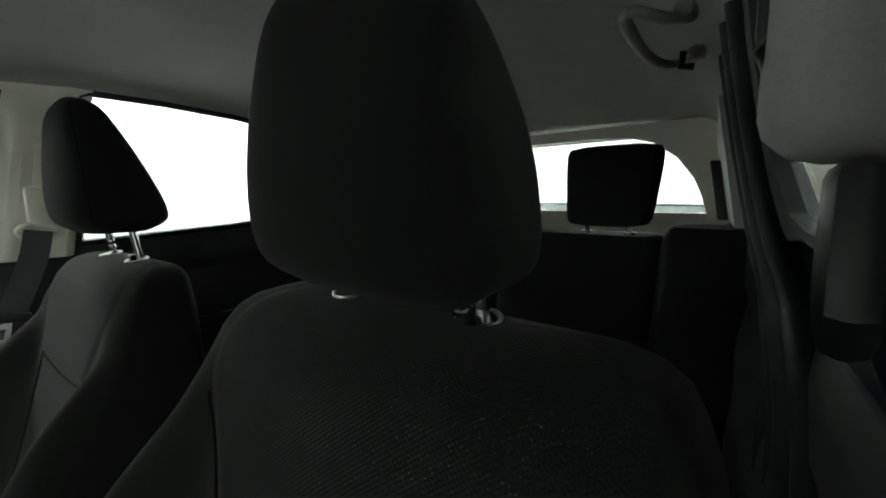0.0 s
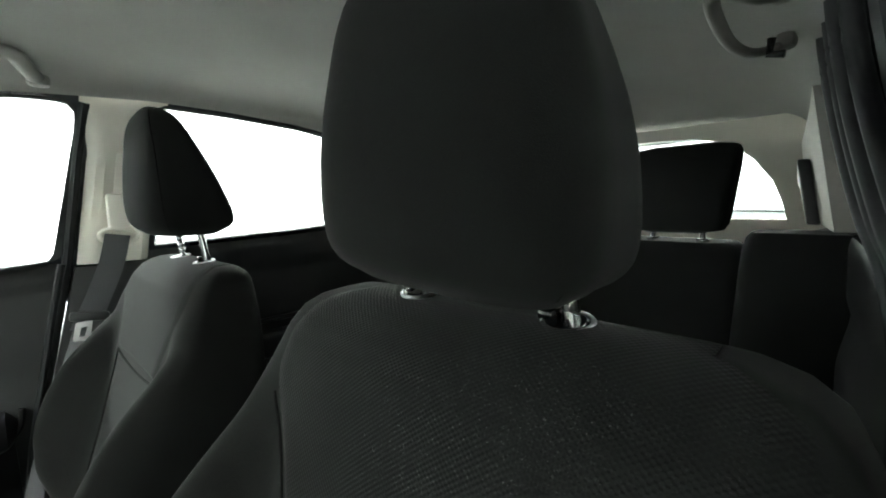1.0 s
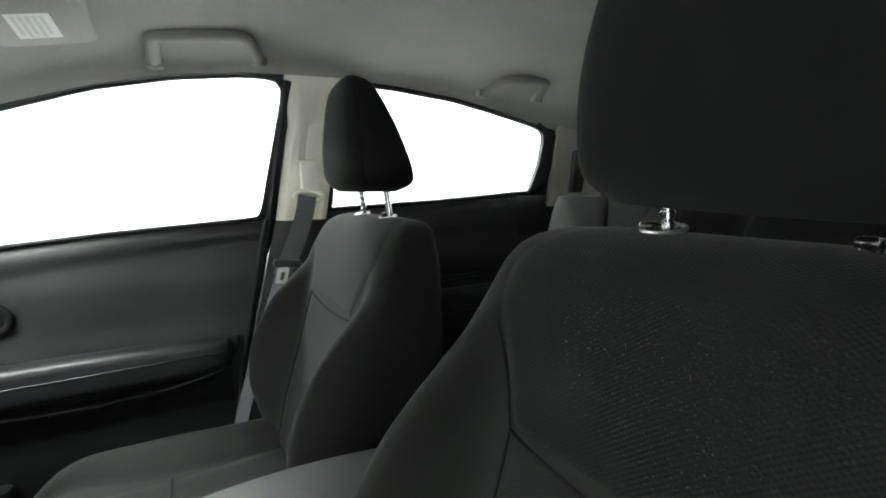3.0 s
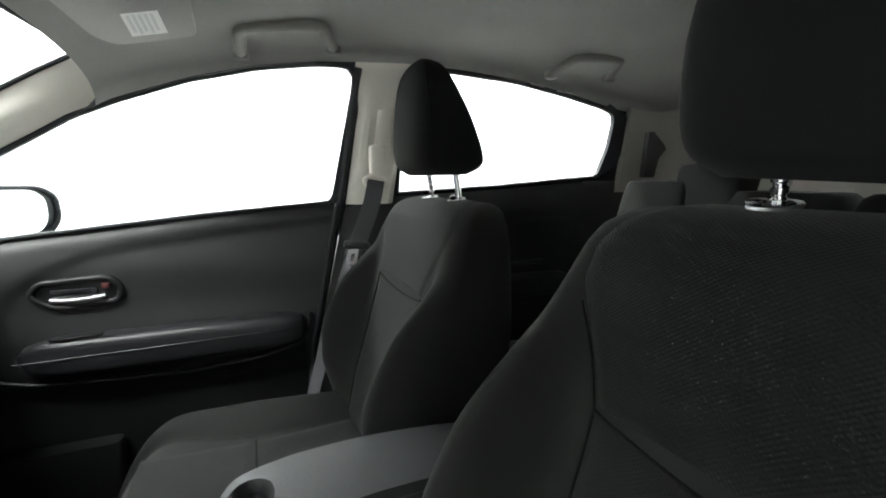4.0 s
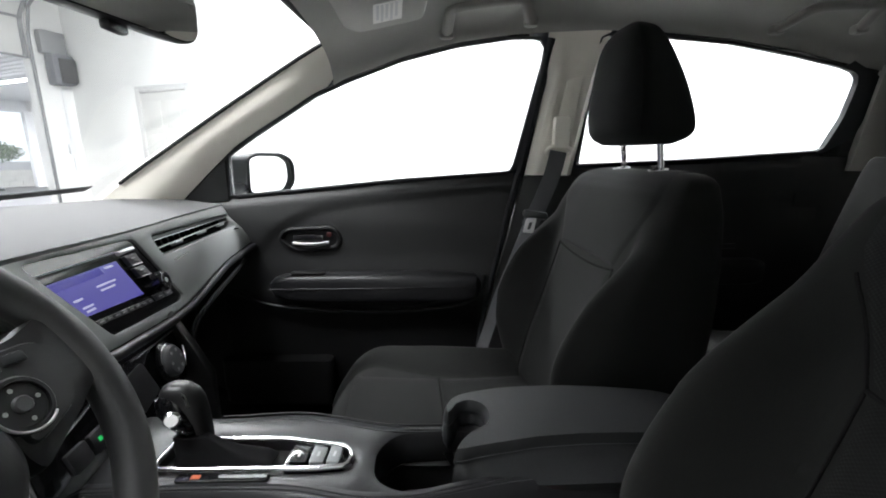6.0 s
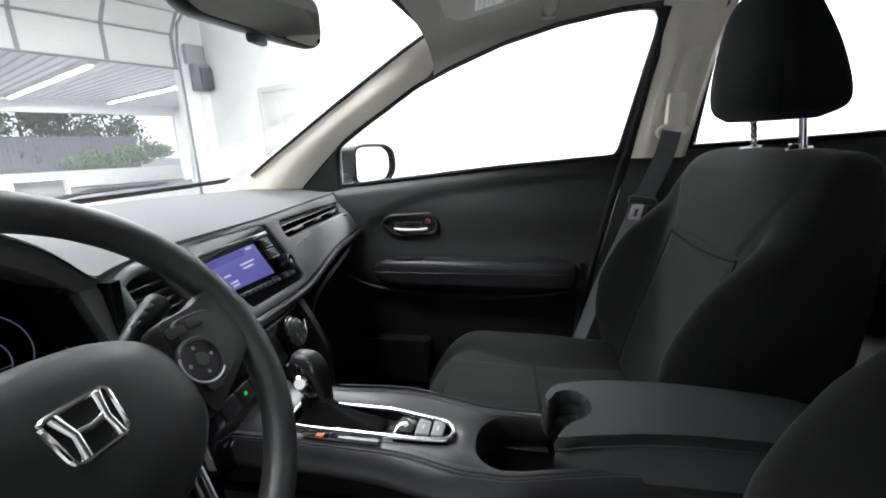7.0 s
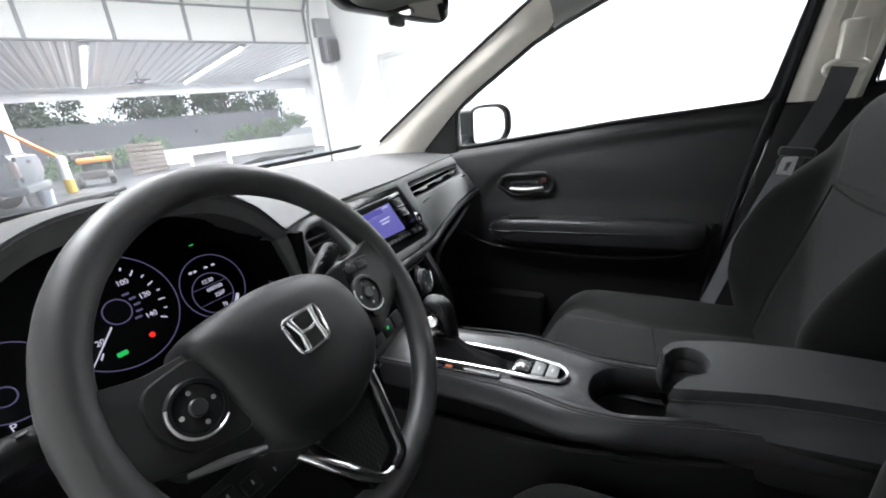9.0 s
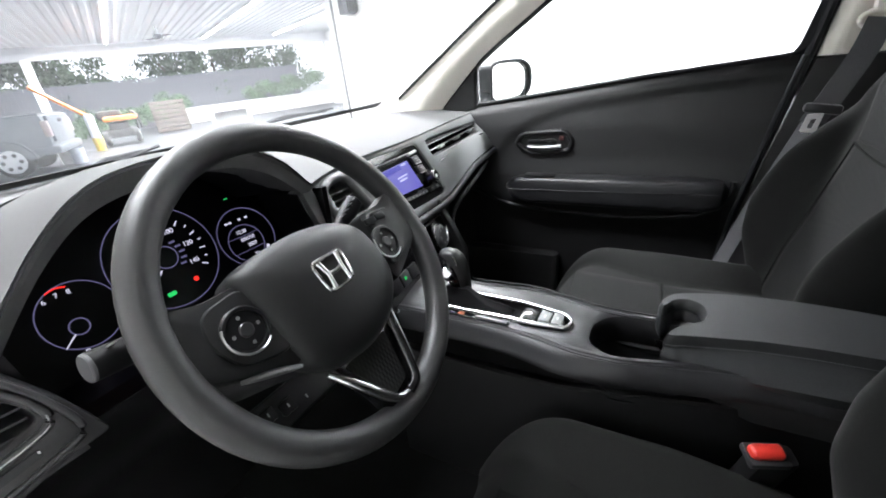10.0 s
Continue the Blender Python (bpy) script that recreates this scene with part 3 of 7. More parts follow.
def back_front(x, dz, drop=0.0):
    """The seat back's face: flat in the middle, with wings that stand out at both sides below the shoulders."""
    yr, yf, yb, hw = back_row(dz)
    k = abs(x) / hw
    rise = (yb - yf) - drop * smoothstep(0.0, 0.05, yb - yf)
    up = smoothstep(-0.34, -0.13, dz)
    y = yf + rise * (smoothstep(0.52 + 0.16 * up, 0.84 + 0.08 * up, k) - 0.30 * smoothstep(0.86 + 0.06 * up, 1.0, k))
    return y - 0.010 * (1 - min(1, k / 0.5) ** 2) * smoothstep(-0.1, -0.3, dz) - (drop * 0.3)


POWER = 6.0


def face_y(x, dz, drop):
    """The skin of the seat back at a place: its face, rounded off towards the flanks."""
    yr, yf, yb, hw = back_row(dz)
    mid = (yr + yf) / 2
    k = min(0.999, abs(x) / hw)
    return mid + (1 - k ** POWER) ** (1 / POWER) * (back_front(x, dz, drop) - mid)


def seat_ring(dz, drop, n=120):
    yr, yf, yb, hw = back_row(dz)
    mid = (yr + yf) / 2
    out = []
    for i in range(n):
        a = math.tau * i / n
        c, s = math.cos(a), math.sin(a)
        x = hw * math.copysign(abs(c) ** (2 / POWER), c)
        e = math.copysign(abs(s) ** (2 / POWER), s)
        y = mid + e * (back_front(x, dz, drop) - mid) if e > 0 else mid + e * (mid - yr)
        out.append(Vector((x, y, dz)))
    return out


def dense_back(drop):
    """Rings at the table's heights and between them."""
    hs = []
    for p, r in zip(BACK, BACK[1:]):
        m = max(1, round((r[0] - p[0]) / 0.009))
        hs += [p[0] + (r[0] - p[0]) * k / m for k in range(m)]
    return loft([seat_ring(h, drop) for h in hs + [BACK[-1][0]]])


def patch(bounds, lift, drop, n=40, m=40, over=False, wide=0.0):
    """A sewn panel on the seat back. bounds: rows of height below the top and the half width there; over: it runs on across the top."""
    z0, z1 = bounds[0][0], bounds[-1][0]
    def pt(u, v):
        q = v / 0.86 if over else v
        dz = z0 + (z1 - z0) * min(1.0, q)
        w = lerp_table(bounds, dz)[0]
        x = (2 * u - 1) * w * (1 + wide * (1 - u) ** 2)
        edge = min(u, 1 - u, v, 1 - v)
        up = lift * smoothstep(-0.01, 0.05, edge)
        y = face_y(x, dz, drop)
        if q > 1:
            y -= (q - 1) / 0.163 * (y + 0.008)
            return (x, y, dz + 0.0012 + up * 0.5)
        top = smoothstep(0.85, 1.0, q) if over else 0.0
        return (x, y + up * (1 - top) - 0.001, dz + (up * 0.5 + 0.0012) * top)
    return sheet(pt, n, m, (0, -0.010, -0.004 if over else 0))


def headrest_bm():
    """A padded headrest that leans forward: rows of height, rear, front and half width."""
    T = HEADREST
    rings = []
    for dz, yr, yf, hw in T:
        mid = (yr + yf) / 2
        ring = []
        for i in range(52):
            a = math.tau * i / 52
            c, s = math.cos(a), math.sin(a)
            p = 3.5 if s > 0 else 5.0
            ring.append(Vector((hw * math.copysign(abs(c) ** (2 / p), c) * (1.0 if s > 0 else 0.97), mid + (yf - yr) / 2 * math.copysign(abs(s) ** (2 / p), s) + 0, dz)))
        rings.append(ring)
    return loft(rings)


# padded headrest: share of the height, half width, front, rear; wide and deep low down, narrow at the top
PAD = [(0.0, 0.080, 0.062, -0.012), (0.03, 0.098, 0.077, -0.032), (0.07, 0.1065, 0.087, -0.0435), (0.12, 0.1105, 0.0925, -0.0475), (0.20, 0.1130, 0.0950, -0.0440), (0.30, 0.1135, 0.0955, -0.0360), (0.42, 0.1130, 0.0940, -0.0250),
       (0.55, 0.1085, 0.0915, -0.0125), (0.68, 0.1000, 0.0885, 0.0005), (0.79, 0.0915, 0.0860, 0.0120), (0.88, 0.0810, 0.0825, 0.0215), (0.945, 0.0680, 0.0770, 0.0300), (0.985, 0.0520, 0.0715, 0.0380), (1.0, 0.0330, 0.0660, 0.0450)]
HEADREST = []
for i in range(31):
    w = 0.5 - 0.5 * math.cos(math.pi * i / 30)
    hw, yf, yr = [sum(c) / 3 for c in zip(*[lerp_table(PAD, min(1.0, max(0.0, w + e))) for e in (-0.02, 0.0, 0.02)])]
    HEADREST.append((0.0235 + 0.2155 * w, yr, yf, hw * 0.985))


def crease(y):
    """Half width at which the cushion's bolster begins; it runs outward to the front."""
    return 0.118 + 0.080 * smoothstep(0.36, 0.72, y)


def cushion_z(x, y, hw, y0=-0.02, y1=0.69, top=-0.515):
    w = (y - y0) / (y1 - y0)
    rise = min(1.0, max(0.0, (abs(x) - crease(y)) / (0.80 * hw - crease(y))))
    return top + 0.02 * smoothstep(0.5, 1.0, w) + (0.030 + 0.010 * smoothstep(0.9, 0.4, w)) * math.sin(math.pi / 2 * rise) ** 0.8


def cushion_bm(hw=0.262, y0=-0.02, y1=0.69):
    def pt(u, v):
        x, y = hw * (2 * u - 1), y0 + (y1 - y0) * v
        k, w = abs(2 * u - 1), v
        round_side = 0.12 * max(0, (k - 0.82) / 0.18) ** 2.4
        round_front = 0.15 * max(0, (w - 0.80 + 0.04 * k ** 2) / (0.20 + 0.04 * k ** 2)) ** 2.4
        x *= 1 - 0.10 * smoothstep(0.75, 1.0, w) ** 2 - 0.14 * smoothstep(0.64, 0.34, w)
        return (x, y, cushion_z(x, y, hw) - round_side - round_front)
    return sheet(pt, 72, 48, (0, 0, -0.13))


def seat(name, at, label, lift=0.0, drop=0.0, turn=0.0, wide=0.0, hw=0.262):
    t = thing(name, (0, 0, 0), label, "car seat", "front seats")
    back = part("backrest", dense_back(drop), M_CLOTH, t)
    up = part("back_panel", patch([(-0.170, 0.129), (-0.134, 0.145), (-0.10, 0.165), (-0.065, 0.184), (-0.04, 0.186), (-0.022, 0.178), (-0.010, 0.166), (-0.003, 0.150), (-0.0005, 0.134)], 0.004, drop, 60, 60, True, wide), M_WEAVE, back, "woven black upper panel")
    part("lumbar_panel", patch([(-0.52, 0.130), (-0.40, 0.128), (-0.30, 0.126), (-0.176, 0.128)], 0.003, drop), M_WEAVE, back, "woven black lower panel")
    def on_face(x, dz):
        return Vector((x, face_y(x, dz, drop) + 0.0006, dz))
    wt = [(-0.172, 0.131), (-0.134, 0.147), (-0.10, 0.167), (-0.065, 0.186), (-0.04, 0.188)]
    part("seam", tube([on_face(-0.131 + 0.262 * k / 30, -0.173 - 0.012 * (1 - (k / 15 - 1) ** 2)) for k in range(31)], 0.0022, 8), M_STITCH, back)
    for sx in (-1, 1):
        if wide:
            part("seam", tube([on_face(sx * lerp_table(wt, dz)[0], dz) for dz in [-0.172 + 0.085 * k / 24 for k in range(25)]], 0.0016, 8), M_STITCH, back)
        part("seam", tube([on_face(sx * (0.131 + 0.004 * k / 20), -0.172 - 0.36 * k / 20) for k in range(21)], 0.0017, 8), M_STITCH, back)
    cu = part("cushion", cushion_bm(hw), M_CLOTH, t)
    part("cushion_panel", sheet(lambda u, v: ((2 * u - 1) * 0.108, 0.415 + 0.20 * v, -0.515 + 0.02 * smoothstep(0.5, 1, (0.435 + 0.20 * v) / 0.71) + 0.0035 * smoothstep(0, 0.08, min(u, 1 - u, v, 1 - v))), 20, 20, (0, 0, -0.01)), M_WEAVE, cu, "woven black cushion panel")
    part("seat_panel", sheet(lambda u, v: ((2 * u - 1) * 0.108, 0.20 + 0.205 * v, -0.515 + 0.02 * smoothstep(0.5, 1, (0.22 + 0.205 * v) / 0.71) + 0.0035 * smoothstep(0, 0.08, min(u, 1 - u, v, 1 - v))), 20, 20, (0, 0, -0.01)), M_WEAVE, cu, "woven black rear cushion panel")
    for sx in (-1, 1):
        part("seam", tube([(sx * crease(y), y, cushion_z(crease(y), y, hw) + 0.0002) for y in [0.14 + 0.40 * k / 20 for k in range(21)]], 0.0012, 8), M_STITCH, cu)
    part("seam", tube([(-0.112, 0.41, -0.512), (0, 0.41, -0.512), (0.112, 0.41, -0.512)], 0.0018, 8), M_STITCH, cu)
    hb = headrest_bm()
    bmesh.ops.translate(hb, vec=(0, 0, lift), verts=hb.verts)
    if lift == 0:
        for v in hb.verts:
            v.co.y += 0.0035 * smoothstep(0.0, 0.08, v.co.y)
    tip = Matrix.Translation((0, 0, 0.11)) @ Matrix.Rotation(radians(-2.6 if lift == 0 else 0.0), 4, "Y") @ Matrix.Translation((0, 0, -0.11))
    bmesh.ops.transform(hb, matrix=tip, verts=hb.verts)
    hr = part("headrest", hb, M_HREST, t)
    seam = [Vector((hw * 0.925, yf - 0.168 * (yf - yr), dz + lift)) for dz, yr, yf, hw in HEADREST[4:27]]
    for sx in (1, -1):
        part("seam", tube([tip @ Vector((sx * p.x, p.y, p.z)) for p in seam], 0.0014, 6), M_STITCH, hr)
    for sx in (-1, 1):
        posts = smooth_line([(sx * 0.068, 0.0, -0.02), (sx * 0.068, 0.010, 0.05), (sx * 0.068, 0.020, 0.07 + lift)], 61)
        # the outboard post is notched for the height stops
        part("headrest_post", tube(posts, [0.0062 - (0.0016 if sx > 0 and k % 6 in (2, 3) else 0.0) for k in range(61)], 12), M_CHROME, hr, "notched chrome post" if sx > 0 else "smooth chrome post")
        up_ = 0.003 if sx > 0 and lift == 0 else 0.0
        gd = part("post_guide", disc((sx * 0.068, 0.009, -0.005 + up_), (0, 0.16, 1), 0.0160, 0.009, 32, 0.003), M_PIANO, back, "glossy black post guide")
        part("guide_ring", tube([(sx * 0.068 + 0.0165 * math.cos(a), 0.009 + 0.0165 * math.sin(a), 0.0020 + up_ - 0.16 * 0.0165 * math.sin(a)) for a in [math.tau * k / 32 for k in range(32)]], 0.0018, 8, closed=True), M_SATIN, gd, "thin bright ring")
        if sx < 0 or lift == 0:
            part("release_tab", box((0.012, 0.016, 0.008), (sx * 0.068 + 0.013, 0.008, 0.006), 0.003), M_PIANO, gd)
    for sx in (-1, 1):
        part("seat_rail", box((0.04, 0.50, 0.05), (sx * 0.17, 0.25, -0.755), 0.008), M_BLACK, t)
    part("seat_base", box((0.44, 0.52, 0.10), (0, 0.28, -0.69), 0.02), M_BLACK, t)
    t.location = at
    t.rotation_euler = (0, 0, turn)
    return t


seat("driver_seat", (-0.347, -0.688, 1.127), "black cloth driver seat with woven centre panel", 0.0, 0.015, radians(3.5), 0.12, 0.276)
seat("passenger_seat", (0.340, -0.640, 1.111), "black cloth passenger seat with raised headrest", 0.027, 0.03, radians(4))

# ---- rear bench ----
rear = thing("back_bench", (0, -1.4, 0.4), "black cloth rear bench with two headrests", "car bench")


def bench_back(x0, x1, top, name, y_top=-1.40, lean=0.28):
    hw, cx = (x1 - x0) / 2, (x0 + x1) / 2
    rings = []
    for dz, k in [(-0.62, 1.0), (-0.4, 1.0), (-0.2, 1.0), (-0.07, 0.995), (-0.03, 0.98), (-0.01, 0.94), (0.0, 0.86)]:
        ring = []
        for i in range(40):
            a = math.tau * i / 40
            c, q = math.cos(a), math.sin(a)
            ring.append(Vector((cx + hw * k * math.copysign(abs(c) ** 0.35, c), y_top - lean * dz - 0.05 + 0.062 * (0.6 + 0.4 * k) * math.copysign(abs(q) ** 0.4, q), top + dz)))
        rings.append(ring)
    return part(name, loft(rings), M_CLOTH, rear)


bench_back(-0.372, 0.02, 1.115, "backrest")
bench_back(0.024, 0.372, 1.115, "backrest")
bench_back(-0.545, -0.366, 1.140, "side_bolster", -1.385)
bench_back(0.376, 0.62, 1.140, "side_bolster", -1.385)
for dz in (0.905,):
    part("seam", tube([(-0.37, -1.335, dz), (-0.2, -1.328, dz), (0.0, -1.335, dz)], 0.002, 6), M_CLOTH, rear)
part("cushion", sheet(lambda u, v: (-0.62 + 1.24 * u, -1.36 + 0.50 * v, 0.64 + 0.03 * v - 0.12 * max(0, (v - 0.85) / 0.15) ** 2.5 - 0.05 * max(0, (abs(2 * u - 1) - 0.9) / 0.1) ** 2), 50, 24, (0, 0, -0.16)), M_CLOTH, rear)


def rear_headrest(cx, z0, z1, posts):
    rings = []
    for w in [0, 0.03, 0.1, 0.25, 0.5, 0.75, 0.9, 0.97, 1.0]:
        k = 0.6 + 0.4 * max(0.0, 1 - abs(2 * w - 1) ** 8) ** 0.25
        z = z0 + (z1 - z0) * w
        hw = (0.088 + 0.016 * w) * k
        rings.append([Vector((cx + hw * math.copysign(abs(math.cos(a)) ** 0.35, math.cos(a)), -1.41 - 0.03 * w + 0.045 * k * math.copysign(abs(math.sin(a)) ** 0.4, math.sin(a)), z)) for a in [math.tau * i / 40 for i in range(40)]])
    h = part("headrest", loft(rings), M_CLOTH, rear)
    for sx in (-1, 1):
        part("headrest_post", tube([(cx + sx * 0.048, -1.41, z0 - posts), (cx + sx * 0.048, -1.41, z0 + 0.02)], 0.006, 12), M_CHROME, h, "chrome post")
        part("post_guide", disc((cx + sx * 0.048, -1.41, z0 - posts + 0.012), (0, 0, 1), 0.014, 0.006, 20, 0.002), M_CHROME, h)


rear_headrest(-0.250, 1.135, 1.315, 0.03)
rear_headrest(0.335, 1.01, 1.190, 0.0)

# ---- dashboard ----
def dash_y(x, z):
    """The dashboard's face: it turns away towards the passenger and leans forward at the top."""
    return 0.25 + 0.19 * x + 0.3 * (z - 0.93)


def dp(x, z, out=0.0):
    """A place on the dashboard's face, raised towards the seats by out."""
    return Vector((x, dash_y(x, z) - out, z))


DN = Vector((0.19, -1, 0.3)).normalized()


def rounded(pts, r, n=4):
    """A closed 2D outline with its corners rounded."""
    out = []
    m = len(pts)
    for i in range(m):
        p, a, b = Vector(pts[i]), Vector(pts[i - 1]), Vector(pts[(i + 1) % m])
        u, v = (a - p), (b - p)
        rr = min(r, u.length * 0.45, v.length * 0.45)
        p0, p1 = p + u.normalized() * rr, p + v.normalized() * rr
        for k in range(n + 1):
            t = k / n
            q = p0 * (1 - t) ** 2 + p * 2 * t * (1 - t) + p1 * t * t
            out.append((q[0], q[1]))
    return out


def dslab(pts, out, thick, bevel=0.0, r=0.0, holes=()):
    """A flat piece on the dashboard's face; out: how proud it stands."""
    o = rounded(pts, r) if r else pts
    return slab([dp(x, z, out) for x, z in o], -DN * thick, bevel, [[dp(x, z, out) for x, z in h] for h in holes])


LIP = [(-0.70, 0.948), (-0.64, 0.966), (-0.60, 0.986), (-0.57, 1.010), (-0.545, 1.033), (-0.515, 1.060), (-0.482, 1.085), (-0.450, 1.098), (-0.410, 1.103), (-0.367, 1.103), (-0.32, 1.098), (-0.285, 1.085), (-0.256, 1.066), (-0.233, 1.045), (-0.216, 1.028), (-0.203, 1.020), (-0.19, 1.021), (-0.1, 1.025), (0.0, 1.021), (0.2, 1.012), (0.45, 1.007), (0.72, 0.999)]

LIP = [(p.x, p.z) for p in smooth_line([Vector((x, 0, z)) for x, z in LIP], 160)]


def dash_front(x):
    w = smoothstep(-0.17, -0.27, x)
    return (1 - w) * (dash_y(max(x, -0.25), 1.01) - 0.001) + w * (0.215 - 0.05 * smoothstep(-0.5, -0.66, x))


def dash_back(x):
    return lerp_table([(-0.72, 0.80), (-0.55, 0.93), (-0.3, 1.02), (0, 1.05), (0.3, 1.02), (0.55, 0.93), (0.72, 0.80)], x)[0] + 0.01


def dash_top(u, v):
    x = -0.70 + 1.415 * u
    zf = lerp_table(LIP, x)[0]
    y0, y1 = dash_front(x), dash_back(x)
    lip = min(1.0, v / 0.03)
    w = max(0.0, (v - 0.03) / 0.97)
    z = zf + (1.004 - zf) * smoothstep(0.0, 0.75, w) + 0.014 * math.sin(math.pi * w) * smoothstep(-0.3, -0.1, x)
    return (x, y0 + (y1 - y0) * w, z - (0.0025 + 0.0075 * smoothstep(-0.17, -0.25, x)) * (1 - lip) ** 2)


dash = thing("dashboard", (0.1, 0.5, 0.9), "dark grey moulded dashboard with a grey front panel", "dashboard")
part("top_pad", sheet(dash_top, 220, 40, (0, 0.012, -0.016)), M_DASH, dash, "dark grey grained top pad")

VENT = [(0.255, 0.992), (0.695, 0.972), (0.680, 0.941), (0.270, 0.951)]
HEAD = [(-0.045, 1.012), (0.198, 0.996), (0.278, 0.868), (0.262, 0.862), (0.046, 0.884)]
MIDV = [(-0.178, 0.998), (-0.158, 1.006), (-0.118, 1.006), (-0.080, 0.945), (-0.094, 0.928), (-0.168, 0.950)]
FACE = [(-0.222, 1.010), (-0.19, 1.018), (-0.1, 1.022), (0.0, 1.018), (0.2, 1.009), (0.45, 1.004), (0.70, 0.996), (0.706, 0.965), (0.704, 0.925), (0.695, 0.890), (0.64, 0.874), (0.54, 0.866), (0.40, 0.857), (0.28, 0.849), (0.20, 0.852), (0.04, 0.868), (-0.07, 0.885), (-0.14, 0.895), (-0.19, 0.915), (-0.215, 0.955)]


def swell(bm):
    """The end of the panel stands out towards the seats near the door."""
    for v in bm.verts:
        v.co.y -= 0.045 * smoothstep(0.60, 0.70, v.co.x) * smoothstep(0.985, 0.905, v.co.z)
    return bm


face = part("front_panel", swell(dslab(FACE, 0.0, 0.05, 0.004, holes=[rounded(VENT, 0.012), rounded(HEAD, 0.012), rounded(MIDV, 0.014)])), M_GREY, dash, "satin grey front panel")
END = [(-0.200, 0.912), (-0.2255, 0.955), (-0.2325, 1.012)]
part("end_cover", strip([dp(x, z, -0.0005) for x, z in END], [dp(x, z, -0.060) for x, z in END], (-0.0015, 0, 0)), M_LINING, dash, "matt black panel end")
# lip under the panel and the dark recess of the glove box
part("lower_lip", swell(tube([dp(x, z - 0.007, 0.004) for x, z in [(-0.14, 0.895), (-0.07, 0.885), (0.04, 0.868), (0.20, 0.852), (0.28, 0.849), (0.40, 0.857), (0.54, 0.866), (0.64, 0.874), (0.69, 0.886)]], 0.008, 10)), M_SOFT, dash, "black stitched lower edge")
part("glove_box", sheet(lambda u, v: (0.19 + 0.53 * u, dash_y(0.19 + 0.53 * u, 0.85) + 0.03 + 0.10 * smoothstep(0, 0.5, v) + 0.06 * v, 0.862 - 0.36 * v), 16, 16, (0, 0.03, 0)), M_BLACK, dash, "black glove box lid")
part("knee_panel", sheet(lambda u, v: (-0.71 + 0.60 * u, 0.20 + 0.16 * smoothstep(0, 0.6, v) + 0.05 * v, 0.90 - 0.40 * v), 16, 16, (0, 0.03, 0)), M_BLACK, dash, "black knee panel")
part("stack_cheek", slab([Vector((0.19, y, z)) for y, z in [(0.265, 0.86), (0.23, 0.80), (0.20, 0.74), (0.20, 0.60), (0.50, 0.60), (0.50, 0.86)]], (0.02, 0, 0), 0.004), M_BLACK, dash)
part("stack_trim", tube(smooth_line([(0.71, 0.355, 0.835), (0.55, 0.318, 0.832), (0.38, 0.283, 0.826), (0.27, 0.262, 0.812), (0.222, 0.245, 0.785), (0.205, 0.225, 0.745)], 40), 0.0055, 10), M_LINING, dash, "dark curved trim edge")

# passenger air vent: dark throat, one long vane, silver tabs
vent = part("air_vent", dslab([(0.235, 1.003), (0.704, 0.985), (0.694, 0.93), (0.25, 0.938)], -0.032, 0.004), M_LINING, dash, "wide black air vent")
part("vent_shelf", dslab([(0.262, 0.987), (0.690, 0.969), (0.687, 0.9625), (0.266, 0.979)], -0.004, 0.020, 0.001), M_PANEL, vent)
part("shelf_edge", tube([dp(0.262, 0.9795, -0.003), dp(0.688, 0.963, -0.003)], 0.0008, 6), M_SATIN, vent, "thin bright edge")
part("vane", dslab([(0.266, 0.9655), (0.684, 0.9540), (0.683, 0.9515), (0.268, 0.9625)], -0.003, 0.016, 0.0008), M_BTN, vent)
part("vane_edge", tube([dp(0.268, 0.9645, -0.002), dp(0.682, 0.9532, -0.002)], 0.0009, 6), M_SATIN, vent, "thin bright edge")
for x in (0.335, 0.475, 0.615):
    z = 0.9660 - 0.0275 * (x - 0.27)
    part("vent_tab", dslab([(x, z), (x + 0.036, z - 0.001), (x + 0.034, z - 0.008), (x - 0.002, z - 0.007)], 0.0015, 0.012, 0.002), M_SATIN, vent, "satin silver tab")
for k in range(14):
    x = 0.285 + 0.029 * k
    part("vane", slab([dp(x, 0.980 - 0.038 * (x - 0.27), -0.020), dp(x, 0.948 - 0.01 * (x - 0.27), -0.020), dp(x, 0.948 - 0.01 * (x - 0.27), -0.030), dp(x, 0.980 - 0.038 * (x - 0.27), -0.030)], (0.002, 0, 0)), M_LINING, vent)
part("panel_groove", swell(tube([dp(0.30, 0.9325, 0.001), dp(0.40, 0.934, 0.001), dp(0.5, 0.9348, 0.001), dp(0.60, 0.9350, 0.001), dp(0.672, 0.934, 0.001)], 0.0016, 6)), M_PIANO, dash, "thin black groove line")

